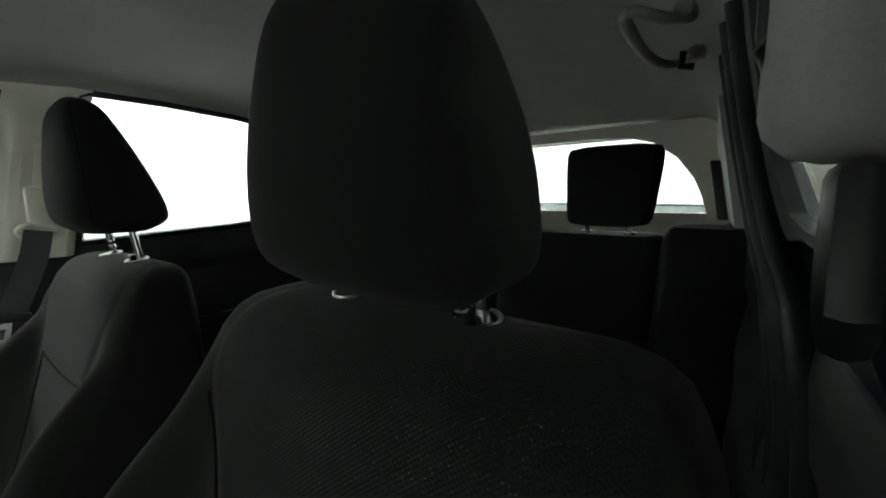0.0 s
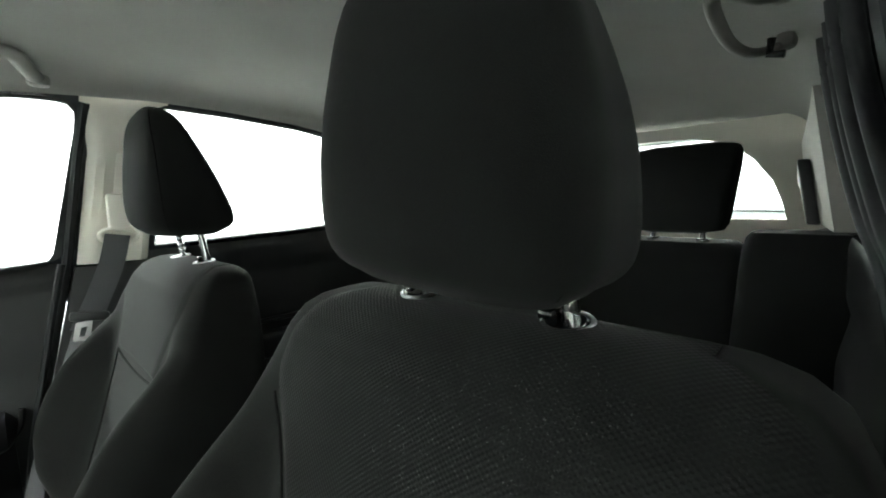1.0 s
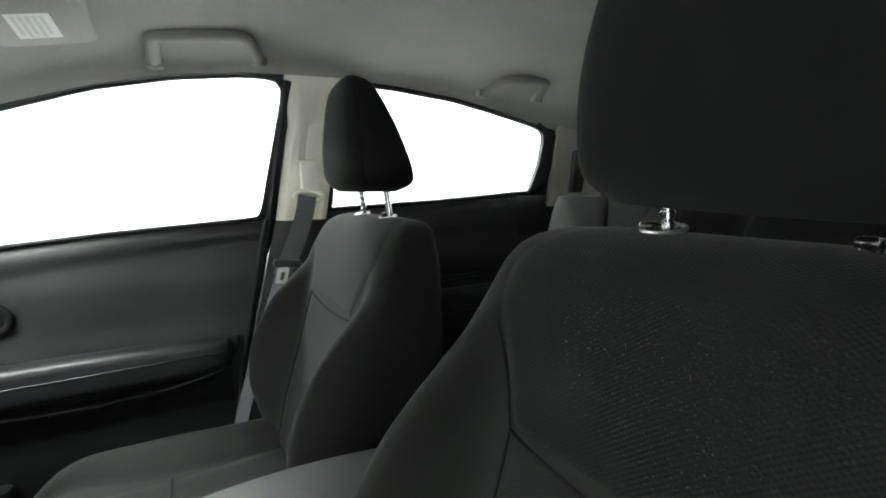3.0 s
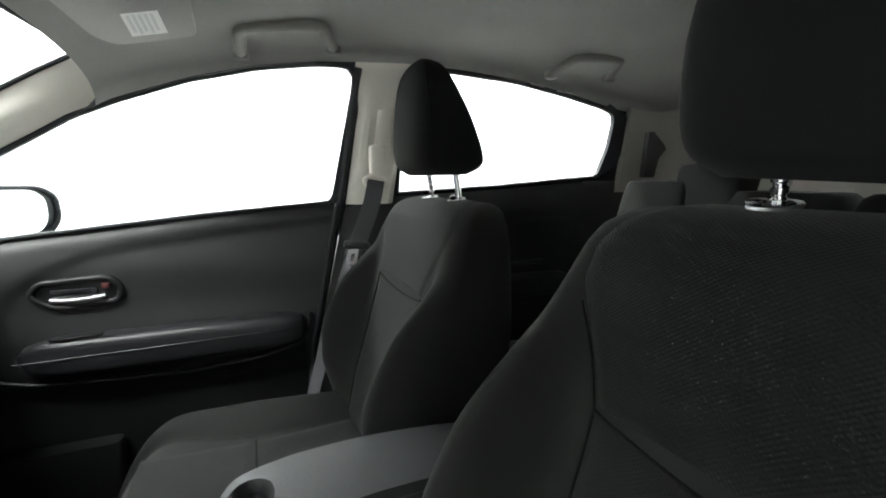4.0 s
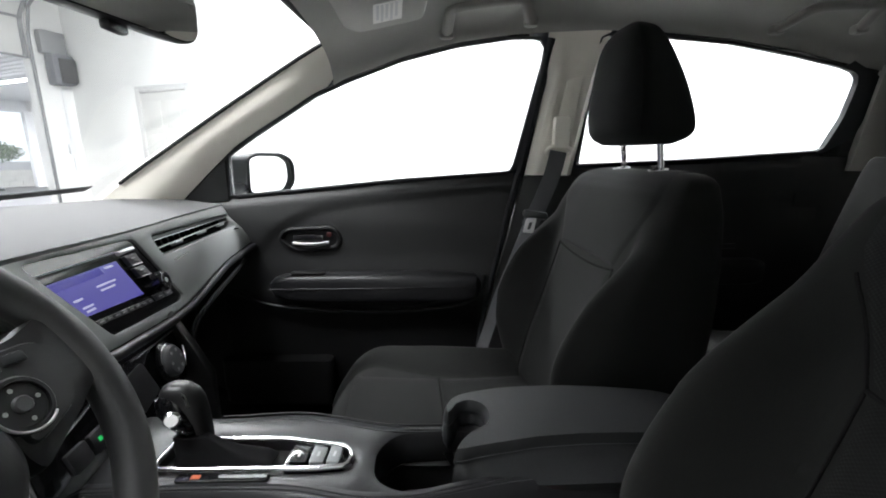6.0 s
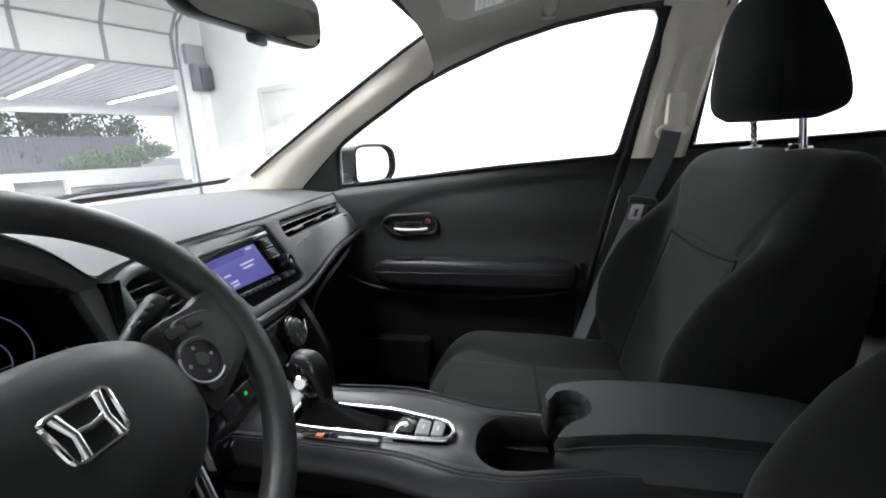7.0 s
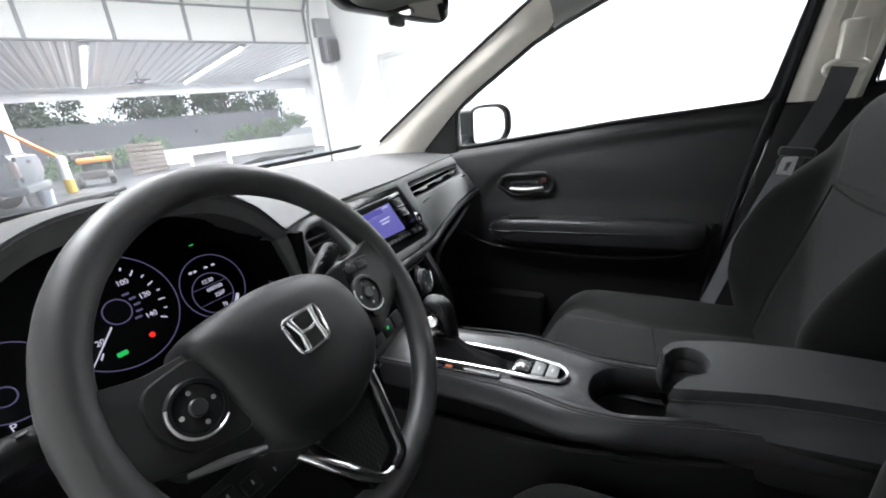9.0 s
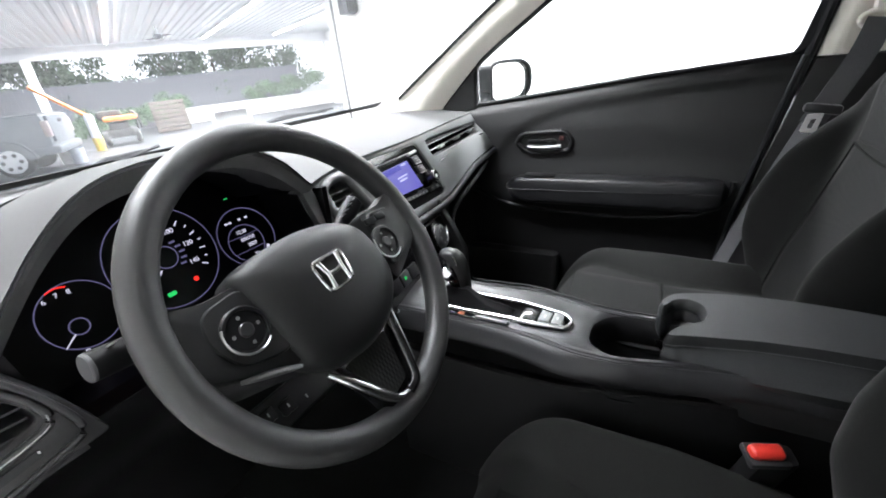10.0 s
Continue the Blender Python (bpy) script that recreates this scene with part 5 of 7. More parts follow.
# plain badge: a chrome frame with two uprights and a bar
bx, by, bh, bs = -0.010, 0.001, 0.0265, 0.80
fr = rounded([(bx - 0.0245 * bs, by + 0.020 * bs), (bx + 0.0245 * bs, by + 0.020 * bs), (bx + 0.0205 * bs, by - 0.020 * bs), (bx - 0.0205 * bs, by - 0.020 * bs)], 0.006, 4)
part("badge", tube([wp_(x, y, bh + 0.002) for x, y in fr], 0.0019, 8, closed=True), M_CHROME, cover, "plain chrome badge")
for sx in (-1, 1):
    part("badge_upright", tube([wp_(bx + sx * 0.0130, by + 0.0144, bh + 0.003), wp_(bx + sx * 0.0092, by, bh + 0.004), wp_(bx + sx * 0.0104, by - 0.0144, bh + 0.003)], [0.0034, 0.0026, 0.0032], 10), M_CHROME, cover)
part("badge_bar", tube([wp_(bx - 0.0104, by + 0.001, bh + 0.003), wp_(bx, by - 0.001, bh + 0.0035), wp_(bx + 0.0104, by + 0.001, bh + 0.003)], 0.0025, 10), M_CHROME, cover)
for sx in (-1, 1):
    o = rounded([(sx * 0.150, 0.048), (sx * 0.118, 0.038), (sx * 0.080, 0.037), (sx * 0.074, -0.040), (sx * 0.078, -0.052), (sx * 0.128, -0.030), (sx * 0.153, -0.016)], 0.006, 3)
    if sx < 0:
        o = o[::-1]
    sp = part("spoke", dome(o, [(0.96, -0.018), (1.0, -0.008), (1.0, 0.002), (0.975, 0.007), (0.80, 0.009), (0.3, 0.010)], (sx * 0.112, 0.0)), M_HUB, wheel)
    # pod plate with the round switch
    o2 = rounded([(sx * 0.128, 0.030), (sx * 0.086, 0.034), (sx * 0.078, -0.036), (sx * 0.122, -0.024), (sx * 0.134, 0.004)], 0.012, 4)
    if sx < 0:
        o2 = o2[::-1]
    part("switch_plate", dome(o2, [(1.0, 0.004), (1.0, 0.0105), (0.96, 0.0125), (0.4, 0.0135)], (sx * 0.105, 0.0)), M_HUB, sp)
    ax = WM.to_3x3() @ Vector((0, 0, 1))
    c = (-0.105, 0.001) if sx < 0 else (0.088, -0.006)
    part("switch_ring", disc(wp_(*c, 0.012), ax, 0.0205, 0.0045, 40, 0.0015, 0.0165), M_SWITCH, sp, "dark raised ring")
    part("ring_edge", tube([wp_(c[0] + 0.0200 * math.cos(radians(a)), c[1] + 0.0200 * math.sin(radians(a)), 0.0165) for a in range(150, 320, 10)], 0.0010, 8), M_SATIN, sp, "thin bright edge")
    sw = part("switch", disc(wp_(*c, 0.011), ax, 0.0165, 0.0035, 40, 0.001), M_SWITCH, sp, "round satin switch")
    part("switch_button", disc(wp_(*c, 0.0145), ax, 0.0062, 0.0025, 24, 0.001), M_BTN, sp)
    for k in range(4):
        a = math.tau * k / 4
        part("switch_mark", disc(wp_(c[0] + 0.0115 * math.cos(a), c[1] + 0.0115 * math.sin(a), 0.0142), ax, 0.0017, 0.0006, 8), M_MARK, sp)
    if sx < 0:
        part("silver_trim", tube(smooth_line([wp_(sx * 0.130, -0.031, 0.009), wp_(sx * 0.108, -0.040, 0.0105), wp_(sx * 0.082, -0.052, 0.010)], 12), [0.0012 + 0.0022 * math.sin(math.pi * (k + 1) / 13) for k in range(12)], 8), M_SATIN, sp, "silver trim strip")
for k in range(2):
    part("small_switch", slab([wp_(x, y, 0.011) for x, y in rounded([(0.078 + 0.018 * k, 0.029), (0.094 + 0.018 * k, 0.027), (0.094 + 0.018 * k, 0.019), (0.078 + 0.018 * k, 0.021)], 0.002)], WM.to_3x3() @ Vector((0, 0, 0.004)), 0.0008), M_BTN, wheel)
# lower spoke: glossy legs round a carbon-look panel
legs = rounded([(-0.052, -0.058), (0.040, -0.058), (0.030, -0.110), (0.024, -0.152), (-0.030, -0.152), (-0.038, -0.110)], 0.008, 4)
low = part("lower_spoke", dome(legs, [(0.98, -0.014), (1.0, -0.006), (1.0, 0.004), (0.97, 0.008), (0.5, 0.009)], (-0.006, -0.108)), M_PIANO, wheel, "glossy black lower spoke")
part("spoke_panel", slab([wp_(x, y, 0.0088) for x, y in rounded([(-0.050, -0.080), (0.014, -0.080), (0.004, -0.134), (-0.022, -0.138)], 0.006)], WM.to_3x3() @ Vector((0, 0, 0.002))), M_WEAVE, low, "patterned dark panel")
part("silver_trim", tube(smooth_line([wp_(-0.064, -0.076, 0.004), wp_(-0.046, -0.106, 0.010), wp_(-0.022, -0.140, 0.011), wp_(-0.002, -0.147, 0.011)], 26), [0.0018 + 0.0042 * math.sin(math.pi * min(1, (k + 2) / 30)) for k in range(26)], 10), M_CHROME, low, "bright silver trim")
part("gloss_trim", tube(smooth_line([wp_(-0.003, -0.147, 0.010), wp_(0.012, -0.143, 0.011), wp_(0.019, -0.122, 0.011), wp_(0.026, -0.095, 0.010), wp_(0.036, -0.060, 0.006)], 26), 0.0062, 10), M_PIANO, low, "glossy black right edge")
# the highlight along the gloss black edge, built as a thin satin rod
part("gloss_highlight", tube(smooth_line([wp_(0.022, -0.128, 0.0145), wp_(0.031, -0.095, 0.0135), wp_(0.040, -0.066, 0.010)], 16), 0.0010, 6), M_SATIN, low, "thin bright line modelled as the gloss highlight")
part("column_cover", loft([[wp_(x * k, y * k - 0.01, h) for x, y in rounded([(-0.075, 0.05), (0.075, 0.05), (0.065, -0.065), (-0.065, -0.065)], 0.03, 5)] for k, h in ((0.9, -0.022), (1.0, -0.04), (1.0, -0.12), (1.05, -0.22))]), M_BLACK, wheel, "black column cover")
for sx, b, e in ((-1, (-0.055, 0.025, -0.05), (-0.186, 0.040, -0.035)), (1, (0.055, 0.02, -0.05), (0.138, 0.058, -0.045))):
    st = part("stalk", tube([wp_(*b), wp_(*[p + (q - p) * 0.5 for p, q in zip(b, e)]), wp_(*[p + (q - p) * 0.7 for p, q in zip(b, e)]), wp_(*e)], [0.006, 0.0085, 0.0112, 0.0116], 20), M_SWITCH, wheel, "black control stalk")
    d = (WM.to_3x3() @ (Vector(e) - Vector(b))).normalized()
    part("stalk_cap", disc(wp_(*e), d, 0.0112, 0.003, 28, 0.001), surface("stalk_cap_grey", (0.10, 0.10, 0.105), 0.5, mottle=0.05) if sx < 0 else M_SWITCH, st)
    for k in range(4):
        f = 0.55 + 0.11 * k
        c = wp_(*[p + (q - p) * f for p, q in zip(b, e)]) + (WM.to_3x3() @ Vector((0, 0.008, 0.0125)))
        part("stalk_mark", box((0.005, 0.0012, 0.0075), c, 0.0, WM.to_3x3()), M_MARK, st)

# row of switches under the column
sw = thing("switch_row", (-0.36, 0.19, 0.75), "black switch row under the steering column", "switches")
SR = Euler((radians(-35), 0, 0)).to_matrix()
part("plate", box((0.15, 0.012, 0.05), (-0.350, 0.200, 0.757), 0.004, SR), M_BLACK, sw)
for k in range(4):
    c = Vector((-0.398 + 0.030 * k, 0.193, 0.770 - 0.010 * k))
    b = part("switch", box((0.022, 0.008, 0.020), c, 0.003, SR), M_BLACK, sw)
    part("switch_mark", box((0.002, 0.001, 0.0055), c + SR @ Vector((0, -0.0045, 0.001)), 0.0, SR), M_MARK, b)

# ---- centre console ----
console = thing("centre_console", (-0.06, 0, 0.5), "black padded centre console with shifter and cup holder", "console")


def flat(pts, z):
    return [Vector((x, y, z)) for x, y in pts]


TOP = [(0.030, 0.21), (0.024, 0.09), (0.032, -0.015), (0.022, -0.076), (0.003, -0.15), (0.001, -0.235), (0.01, -0.30), (0.01, -0.50), (-0.085, -0.50), (-0.100, -0.33), (-0.121, -0.235), (-0.135, -0.17), (-0.131, -0.12), (-0.117, -0.065), (-0.113, 0.0), (-0.113, 0.10), (-0.118, 0.21)]
CUP = rounded([(-0.020, -0.165), (-0.014, -0.275), (-0.092, -0.275), (-0.117, -0.18), (-0.098, -0.145), (-0.050, -0.143)], 0.025, 5)
SLOT = rounded([(-0.031, 0.125), (-0.031, -0.02), (-0.046, -0.100), (-0.062, -0.112), (-0.082, -0.108), (-0.086, -0.06), (-0.086, 0.125)], 0.014, 5)
edge = [(p.x, p.y) for p in smooth_line([(x, y, 0) for x, y in TOP[:9]], 50)] + [(p.x, p.y) for p in smooth_line([(x, y, 0) for x, y in TOP[8:]], 50)][1:]
top = part("top_pad", slab(flat(edge, 0.768), (0, 0, -0.052), 0.011, [flat(CUP, 0.768), flat(SLOT, 0.768)]), M_SOFT, console, "soft black padded top")
part("base", loft([[Vector((x * k - 0.065, y, z)) for x, y in [(0.075, 0.24), (0.075, -0.52), (-0.003, -0.52), (-0.003, 0.24)]] for k, z in ((1.0, 0.40), (1.0, 0.60), (0.95, 0.675))]), M_BLACK, console, "black lower console")
line = [(p.x, p.y) for p in smooth_line([(x - 0.012, y, 0) for x, y in TOP[:8]], 30)]
part("side_panel", strip([Vector((x, y, 0.722)) for x, y in line], [Vector((0.007, y, 0.66)) for x, y in line], (-0.01, 0, -0.004)), M_BLACK, console, "black console flank")
part("flank_edge", tube([Vector((x + 0.002, y, 0.7205)) for x, y in line], 0.0035, 8), M_BLACK, console)
part("flank_ridge", tube([Vector((0.009 + (x - 0.007) * 0.45, y, 0.691)) for x, y in line], 0.003, 8), M_PANEL, console)
# driver's side: a padded roll from the double seam down to its lower edge, and a plain panel below it
ROLL = [(-0.51, -0.085, -0.100), (-0.36, -0.097, -0.112), (-0.30, -0.105, -0.122), (-0.235, -0.121, -0.133), (-0.19, -0.133, -0.145), (-0.13, -0.133, -0.151), (-0.10, -0.126, -0.147), (-0.065, -0.117, -0.139), (-0.035, -0.114, -0.133), (0.05, -0.113, -0.129), (0.21, -0.118, -0.130)]
rings, tucks, ridge = [], [], []
for k in range(73):
    y = -0.51 + 0.01 * k
    rs, rl = [sum(c) / 3 for c in zip(*[lerp_table(ROLL, y + e) for e in (-0.012, 0, 0.012)])]
    q = lambda w: rs + (rl - rs) * w
    rings.append([Vector((x, y, z)) for x, z in [(rs + 0.013, 0.758), (rs + 0.012, 0.7683), (rs + 0.008, 0.7690), (rs + 0.0055, 0.7688), (rs + 0.0040, 0.7672), (rs + 0.0025, 0.7685), (rs, 0.7680), (rs - 0.0012, 0.7664), (q(0.15), 0.7668), (q(0.45), 0.7625), (q(0.72), 0.7545), (q(0.9), 0.7465), (rl, 0.7390), (rl + 0.0010, 0.7345), (rl + 0.006, 0.7310), (rs + 0.014, 0.730)]])
    tucks.append(Vector((rl + 0.007, y, 0.733)))
    low = lerp_table([(-0.51, -0.055, 0.708), (-0.39, -0.075, 0.705), (-0.29, -0.098, 0.700), (-0.118, -0.115, 0.682), (-0.02, -0.116, 0.680), (0.21, -0.116, 0.678)], y)
    ridge.append(Vector((low[0], y, low[1])))
part("padded_roll", loft(rings), M_SOFT, console, "soft black padded edge with a double seam")
part("recess", strip(tucks, [p + Vector((0.012, 0, 0.004)) for p in ridge], (0.006, 0, 0)), M_LINING, console)
part("lower_panel", loft([[p + Vector((0.020, 0, 0.0)), p + Vector((0.002, 0, 0.003)), p + Vector((-0.002, 0, 0.0)), p + Vector((-0.006, 0, -0.06)), p + Vector((-0.010, 0, -0.28)), p + Vector((0.020, 0, -0.28))] for p in ridge]), M_BLACK, console, "plain black lower console panel")
part("cup_holder", loft([flat(CUP, 0.72), [Vector((-0.065 + (x + 0.065) * 0.86, -0.22 + (y + 0.22) * 0.9, 0.682)) for x, y in CUP]], caps=False), M_BLACK, console)
part("cup_floor", slab(flat(CUP, 0.684), (0, 0, -0.004)), M_BLACK, console)
for k in range(2):
    part("pad_seam", tube(smooth_line([(x - 0.004 - 0.014 * k, y, 0.769 - 0.0012 * k) for x, y in TOP[1:6]], 30), 0.0011, 6), M_SOFT, top)
# shifter surround
part("shifter_frame", tube([Vector((x, y, 0.770)) for x, y in SLOT], 0.0036, 10, closed=True), M_CHROME, console, "chrome shifter surround")
part("shifter_well", slab(flat(SLOT, 0.752), (0, 0, -0.006)), M_BLACK, console)
part("switch_panel", slab(flat(rounded([(-0.034, -0.028), (-0.047, -0.098), (-0.080, -0.104), (-0.083, -0.028)], 0.008), 0.757), (0, 0, 0.008), 0.0015), M_PIANO, console)
for y0, y1, m in ((-0.034, -0.056, M_PIANO), (-0.060, -0.078, M_GREY), (-0.081, -0.097, M_GREY)):
    b = part("switch", slab(flat(rounded([(-0.044, y0), (-0.049, y1), (-0.076, y1), (-0.076, y0)], 0.003), 0.766), (0, 0, 0.005), 0.001), m, console)
    part("switch_mark", box((0.008, 0.003, 0.0006), (-0.062, (y0 + y1) / 2, 0.7713)), M_MARK, b)
boot = [[Vector((-0.056 + (0.024 * k) * math.copysign(abs(math.cos(a)) ** 0.6, math.cos(a)), y + (0.058 * k + 0.004) * math.copysign(abs(math.sin(a)) ** 0.6, math.sin(a)) * (1 + 0.05 * math.cos(6 * a)), z)) for a in [math.tau * i / 36 for i in range(36)]] for k, y, z in ((1.0, 0.05, 0.757), (0.92, 0.053, 0.763), (0.62, 0.068, 0.772), (0.42, 0.082, 0.785), (0.3, 0.09, 0.795))]
part("shifter_boot", loft(boot), M_LINING, console, "wrinkled black shifter boot")
ind = part("gear_indicator", slab(flat(rounded([(-0.096, 0.085), (-0.096, -0.022), (-0.106, -0.022), (-0.108, 0.085)], 0.004), 0.769), (0, 0, 0.004), 0.001), M_PIANO, console, "narrow gear indicator")
part("indicator_light", box((0.006, 0.010, 0.001), (-0.102, 0.062, 0.7735)), surface("amber_mark", (0.5, 0.12, 0.05), 0.4), ind)
part("indicator_strip", box((0.0045, 0.055, 0.0012), (-0.102, 0.008, 0.7735)), M_BTN, ind)

shifter = thing("gear_lever", (-0.045, 0.09, 0.77), "black gear lever with a glossy knob", "gear lever")
rings = []
for z, cy, hx, hy in [(0.772, 0.084, 0.011, 0.012), (0.785, 0.086, 0.0125, 0.0145), (0.80, 0.090, 0.0145, 0.0175), (0.82, 0.096, 0.0175, 0.0215), (0.836, 0.101, 0.0185, 0.0235), (0.848, 0.105, 0.0170, 0.0220), (0.856, 0.107, 0.0125, 0.0165), (0.860, 0.108, 0.006, 0.008)]:
    rings.append([Vector((-0.043 + hx * math.copysign(abs(math.cos(a)) ** 0.7, math.cos(a)), cy + hy * math.copysign(abs(math.sin(a)) ** 0.7, math.sin(a)), z)) for a in [math.tau * i / 36 for i in range(36)]])
part("knob", loft(rings), M_BLACK, shifter)
part("knob_front", loft([[Vector((-0.0505 + hx * math.cos(a), cy + hy * math.sin(a), z)) for a in [math.tau * i / 28 for i in range(28)]] for z, cy, hx, hy in [(0.795, 0.094, 0.010, 0.013), (0.81, 0.101, 0.0155, 0.019), (0.826, 0.108, 0.0185, 0.0215), (0.840, 0.112, 0.0165, 0.019), (0.849, 0.113, 0.009, 0.011)]]), M_PIANO, shifter, "glossy black front")
part("release_button", disc((-0.0655, 0.104, 0.824), (-1, -0.35, 0.3), 0.0100, 0.006, 28, 0.0025), M_CHROME, shifter, "chrome release button")
part("chrome_band", tube(smooth_line([(-0.0610, 0.086, 0.838), (-0.0560, 0.093, 0.8495), (-0.0500, 0.110, 0.8535), (-0.0560, 0.128, 0.8435)], 24), 0.0022, 8), M_CHROME, shifter, "chrome band")

# armrest lid with a round bite at its front
ARM = [(-0.118, -0.236), (-0.100, -0.240), (-0.078, -0.252), (-0.058, -0.268), (-0.032, -0.281), (-0.008, -0.278), (0.002, -0.264), (-0.004, -0.250), (-0.020, -0.241), (-0.027, -0.232), (-0.016, -0.225), (0.006, -0.229), (0.026, -0.246), (0.040, -0.285), (0.046, -0.325), (0.045, -0.40), (0.038, -0.48), (0.022, -0.55), (-0.02, -0.575), (-0.08, -0.575), (-0.122, -0.55), (-0.133, -0.45), (-0.134, -0.33), (-0.130, -0.262)]
armrest = thing("armrest", (-0.05, -0.4, 0.74), "black padded armrest on the centre console", "armrest")
oa = [(p.x, p.y) for p in smooth_line([(x, y, 0) for x, y in ARM + ARM[:1]], 300)][:-1]


def inset(pts, d):
    """A closed outline drawn in by d; its points run clockwise seen from above."""
    out = []
    for i, (x, y) in enumerate(pts):
        ax, ay = pts[i - 2]
        bx_, by_ = pts[(i + 2) % len(pts)]
        k = math.hypot(bx_ - ax, by_ - ay)
        out.append((x + (by_ - ay) / k * d, y - (bx_ - ax) / k * d))
    return out


LID = [(0.022, 0.735), (0.012, 0.739), (0.0055, 0.745), (0.0015, 0.753), (0.0, 0.761), (0.0002, 0.769), (0.0014, 0.776), (0.0030, 0.7800), (0.0032, 0.7818), (0.0018, 0.7838), (0.0018, 0.7870), (0.0026, 0.7925), (0.0042, 0.7970), (0.0062, 0.8005)]
FLANK = [(-0.58, -0.104, -0.072), (-0.40, -0.108, -0.0725), (-0.34, -0.108, -0.0755), (-0.29, -0.105, -0.084), (-0.245, -0.099, -0.096), (-0.225, -0.098, -0.098)]


def lid_ring(d, z):
    """One outline of the lid; on the driver's side the flank swells out below the seam and runs in above it."""
    out = []
    for x, y in inset(oa, d):
        if x < -0.045:
            full = lerp_table([(-0.575, -0.10), (-0.55, -0.122), (-0.45, -0.133), (-0.33, -0.134), (-0.262, -0.130), (-0.236, -0.118), (-0.2, -0.118)], y)[0]
            wide, seam = lerp_table(FLANK, y)
            w = smoothstep(0.758, 0.786, z)
            x = -0.045 + (x + 0.045) * (wide + (seam - wide) * w ** 1.3 + 0.045) / (full + 0.045)
        out.append(Vector((x, y, z + 0.004 * smoothstep(-0.28, -0.42, y))))
    return out


part("lid", loft([lid_ring(d, z) for d, z in LID]), surface("armrest_leatherette", (0.024, 0.025, 0.026), 0.40, grain=0.15, grain_scale=700, mottle=0.10, mottle_scale=14, bump=0.3, spec=0.4), armrest)
thread = lid_ring(0.0012, 0.7858)
tagged(part("stitching", join(*[tube([thread[k], thread[k].lerp(thread[k + 1], 0.7)], 0.0006, 5) for k in range(0, len(thread) - 1) if thread[k].x < -0.06 or thread[k].x > 0.02]), M_BELT, armrest, "fine grey stitching"), "fine grey stitching along the seam", "", "", "stuff")
part("bin", box((0.10, 0.26, 0.06), (-0.04, -0.43, 0.71), 0.01), M_PANEL, armrest, "black storage bin")

# ---- passenger door fittings ----
def pad(y0, y1, z0, z1, x, depth, n=28):
    """A long padded block with round ends, standing out from the door."""
    rings = []
    for i in range(n + 1):
        w = i / n
        y = y0 + (y1 - y0) * w
        k = max(0.02, 1 - abs(2 * w - 1) ** (14 if w > 0.5 else 7)) ** 0.5
        zc = (z0 + z1) / 2
        rings.append([Vector((x - depth * k * max(-0.3, math.copysign(abs(math.cos(a)) ** 0.5, math.cos(a))), y, zc + (z1 - z0) / 2 * k * math.copysign(abs(math.sin(a)) ** 0.45, math.sin(a)))) for a in [math.tau * j / 28 for j in range(28)]])
    return loft(rings)


arm = part("door_armrest", pad(0.285, -0.360, 0.705, 0.800, 0.700, 0.055), M_SOFT, d1, "black padded door armrest")
part("armrest_seam", tube([(0.6455, 0.27, 0.757), (0.6435, 0.0, 0.760), (0.6455, -0.33, 0.764)], 0.0013, 6), M_SOFT, arm)
part("pull_cup", slab([Vector((x, y, 0.7985)) for x, y in rounded([(0.655, 0.21), (0.655, 0.11), (0.690, 0.11), (0.690, 0.21)], 0.012)], (0, 0, 0.004), 0.001), M_BLACK, arm)
part("door_ridge", tube(smooth_line([(0.690, 0.40, 0.745), (0.682, 0.30, 0.700), (0.678, 0.15, 0.682), (0.676, -0.05, 0.674), (0.678, -0.22, 0.684), (0.680, -0.31, 0.705), (0.684, -0.352, 0.745), (0.688, -0.362, 0.79)], 50), 0.006, 10), M_BLACK, d1)
RIDGE = [(-0.352, 0.742), (-0.31, 0.704), (-0.22, 0.683), (-0.05, 0.673), (0.15, 0.681), (0.30, 0.699), (0.42, 0.735)]


def lower_door_shade(u, v):
    y = 0.42 - 0.765 * v
    z = 0.40 + (lerp_table(RIDGE, y)[0] - 0.40) * u
    return (face1(y, z) - 0.003, y, z)


# darker sheet laid on the door card where the dashboard's shade falls
part("lower_panel", sheet(lower_door_shade, 12, 40, (0.002, 0, 0)), M_BLACK, d1, "black sheet over the lower door, in place of shade")
part("map_pocket", loft([[Vector((x, y * k + 0.27 * (1 - k), z)) for x, y in rounded([(0.655, 0.44), (0.655, 0.10), (0.70, 0.10), (0.70, 0.44)], 0.02)] for k, z in ((0.96, 0.38), (1.0, 0.45), (1.0, 0.518), (0.98, 0.524))]), M_BLACK, d1)
M_LEVER = surface("bright_silver_paint", (0.70, 0.70, 0.70), 0.38, metal=0.6, rough_var=0.05, mottle=0.02)
bez = [(y, z) for y, z in rounded([(0.246, 0.898), (0.225, 0.925), (0.09, 0.932), (0.066, 0.905), (0.075, 0.872), (0.20, 0.862)], 0.03, 6)]
hx = face1(0.15, 0.9)
hb = part("handle_bezel", tube([Vector((hx - 0.002, y, z)) for y, z in bez], 0.0075, 10, closed=True), M_BLACK, d1, "black handle surround")
part("handle_cup", slab([Vector((hx - 0.001, y, z)) for y, z in bez], (0.003, 0, 0)), M_BLACK, d1)
part("inner_handle", tube(smooth_line([(hx - 0.008, 0.205, 0.886), (hx - 0.014, 0.165, 0.884), (hx - 0.014, 0.12, 0.886), (hx - 0.008, 0.10, 0.888)], 16), 0.0060, 10, flat=0.8), M_LEVER, d1, "chrome inner door handle")
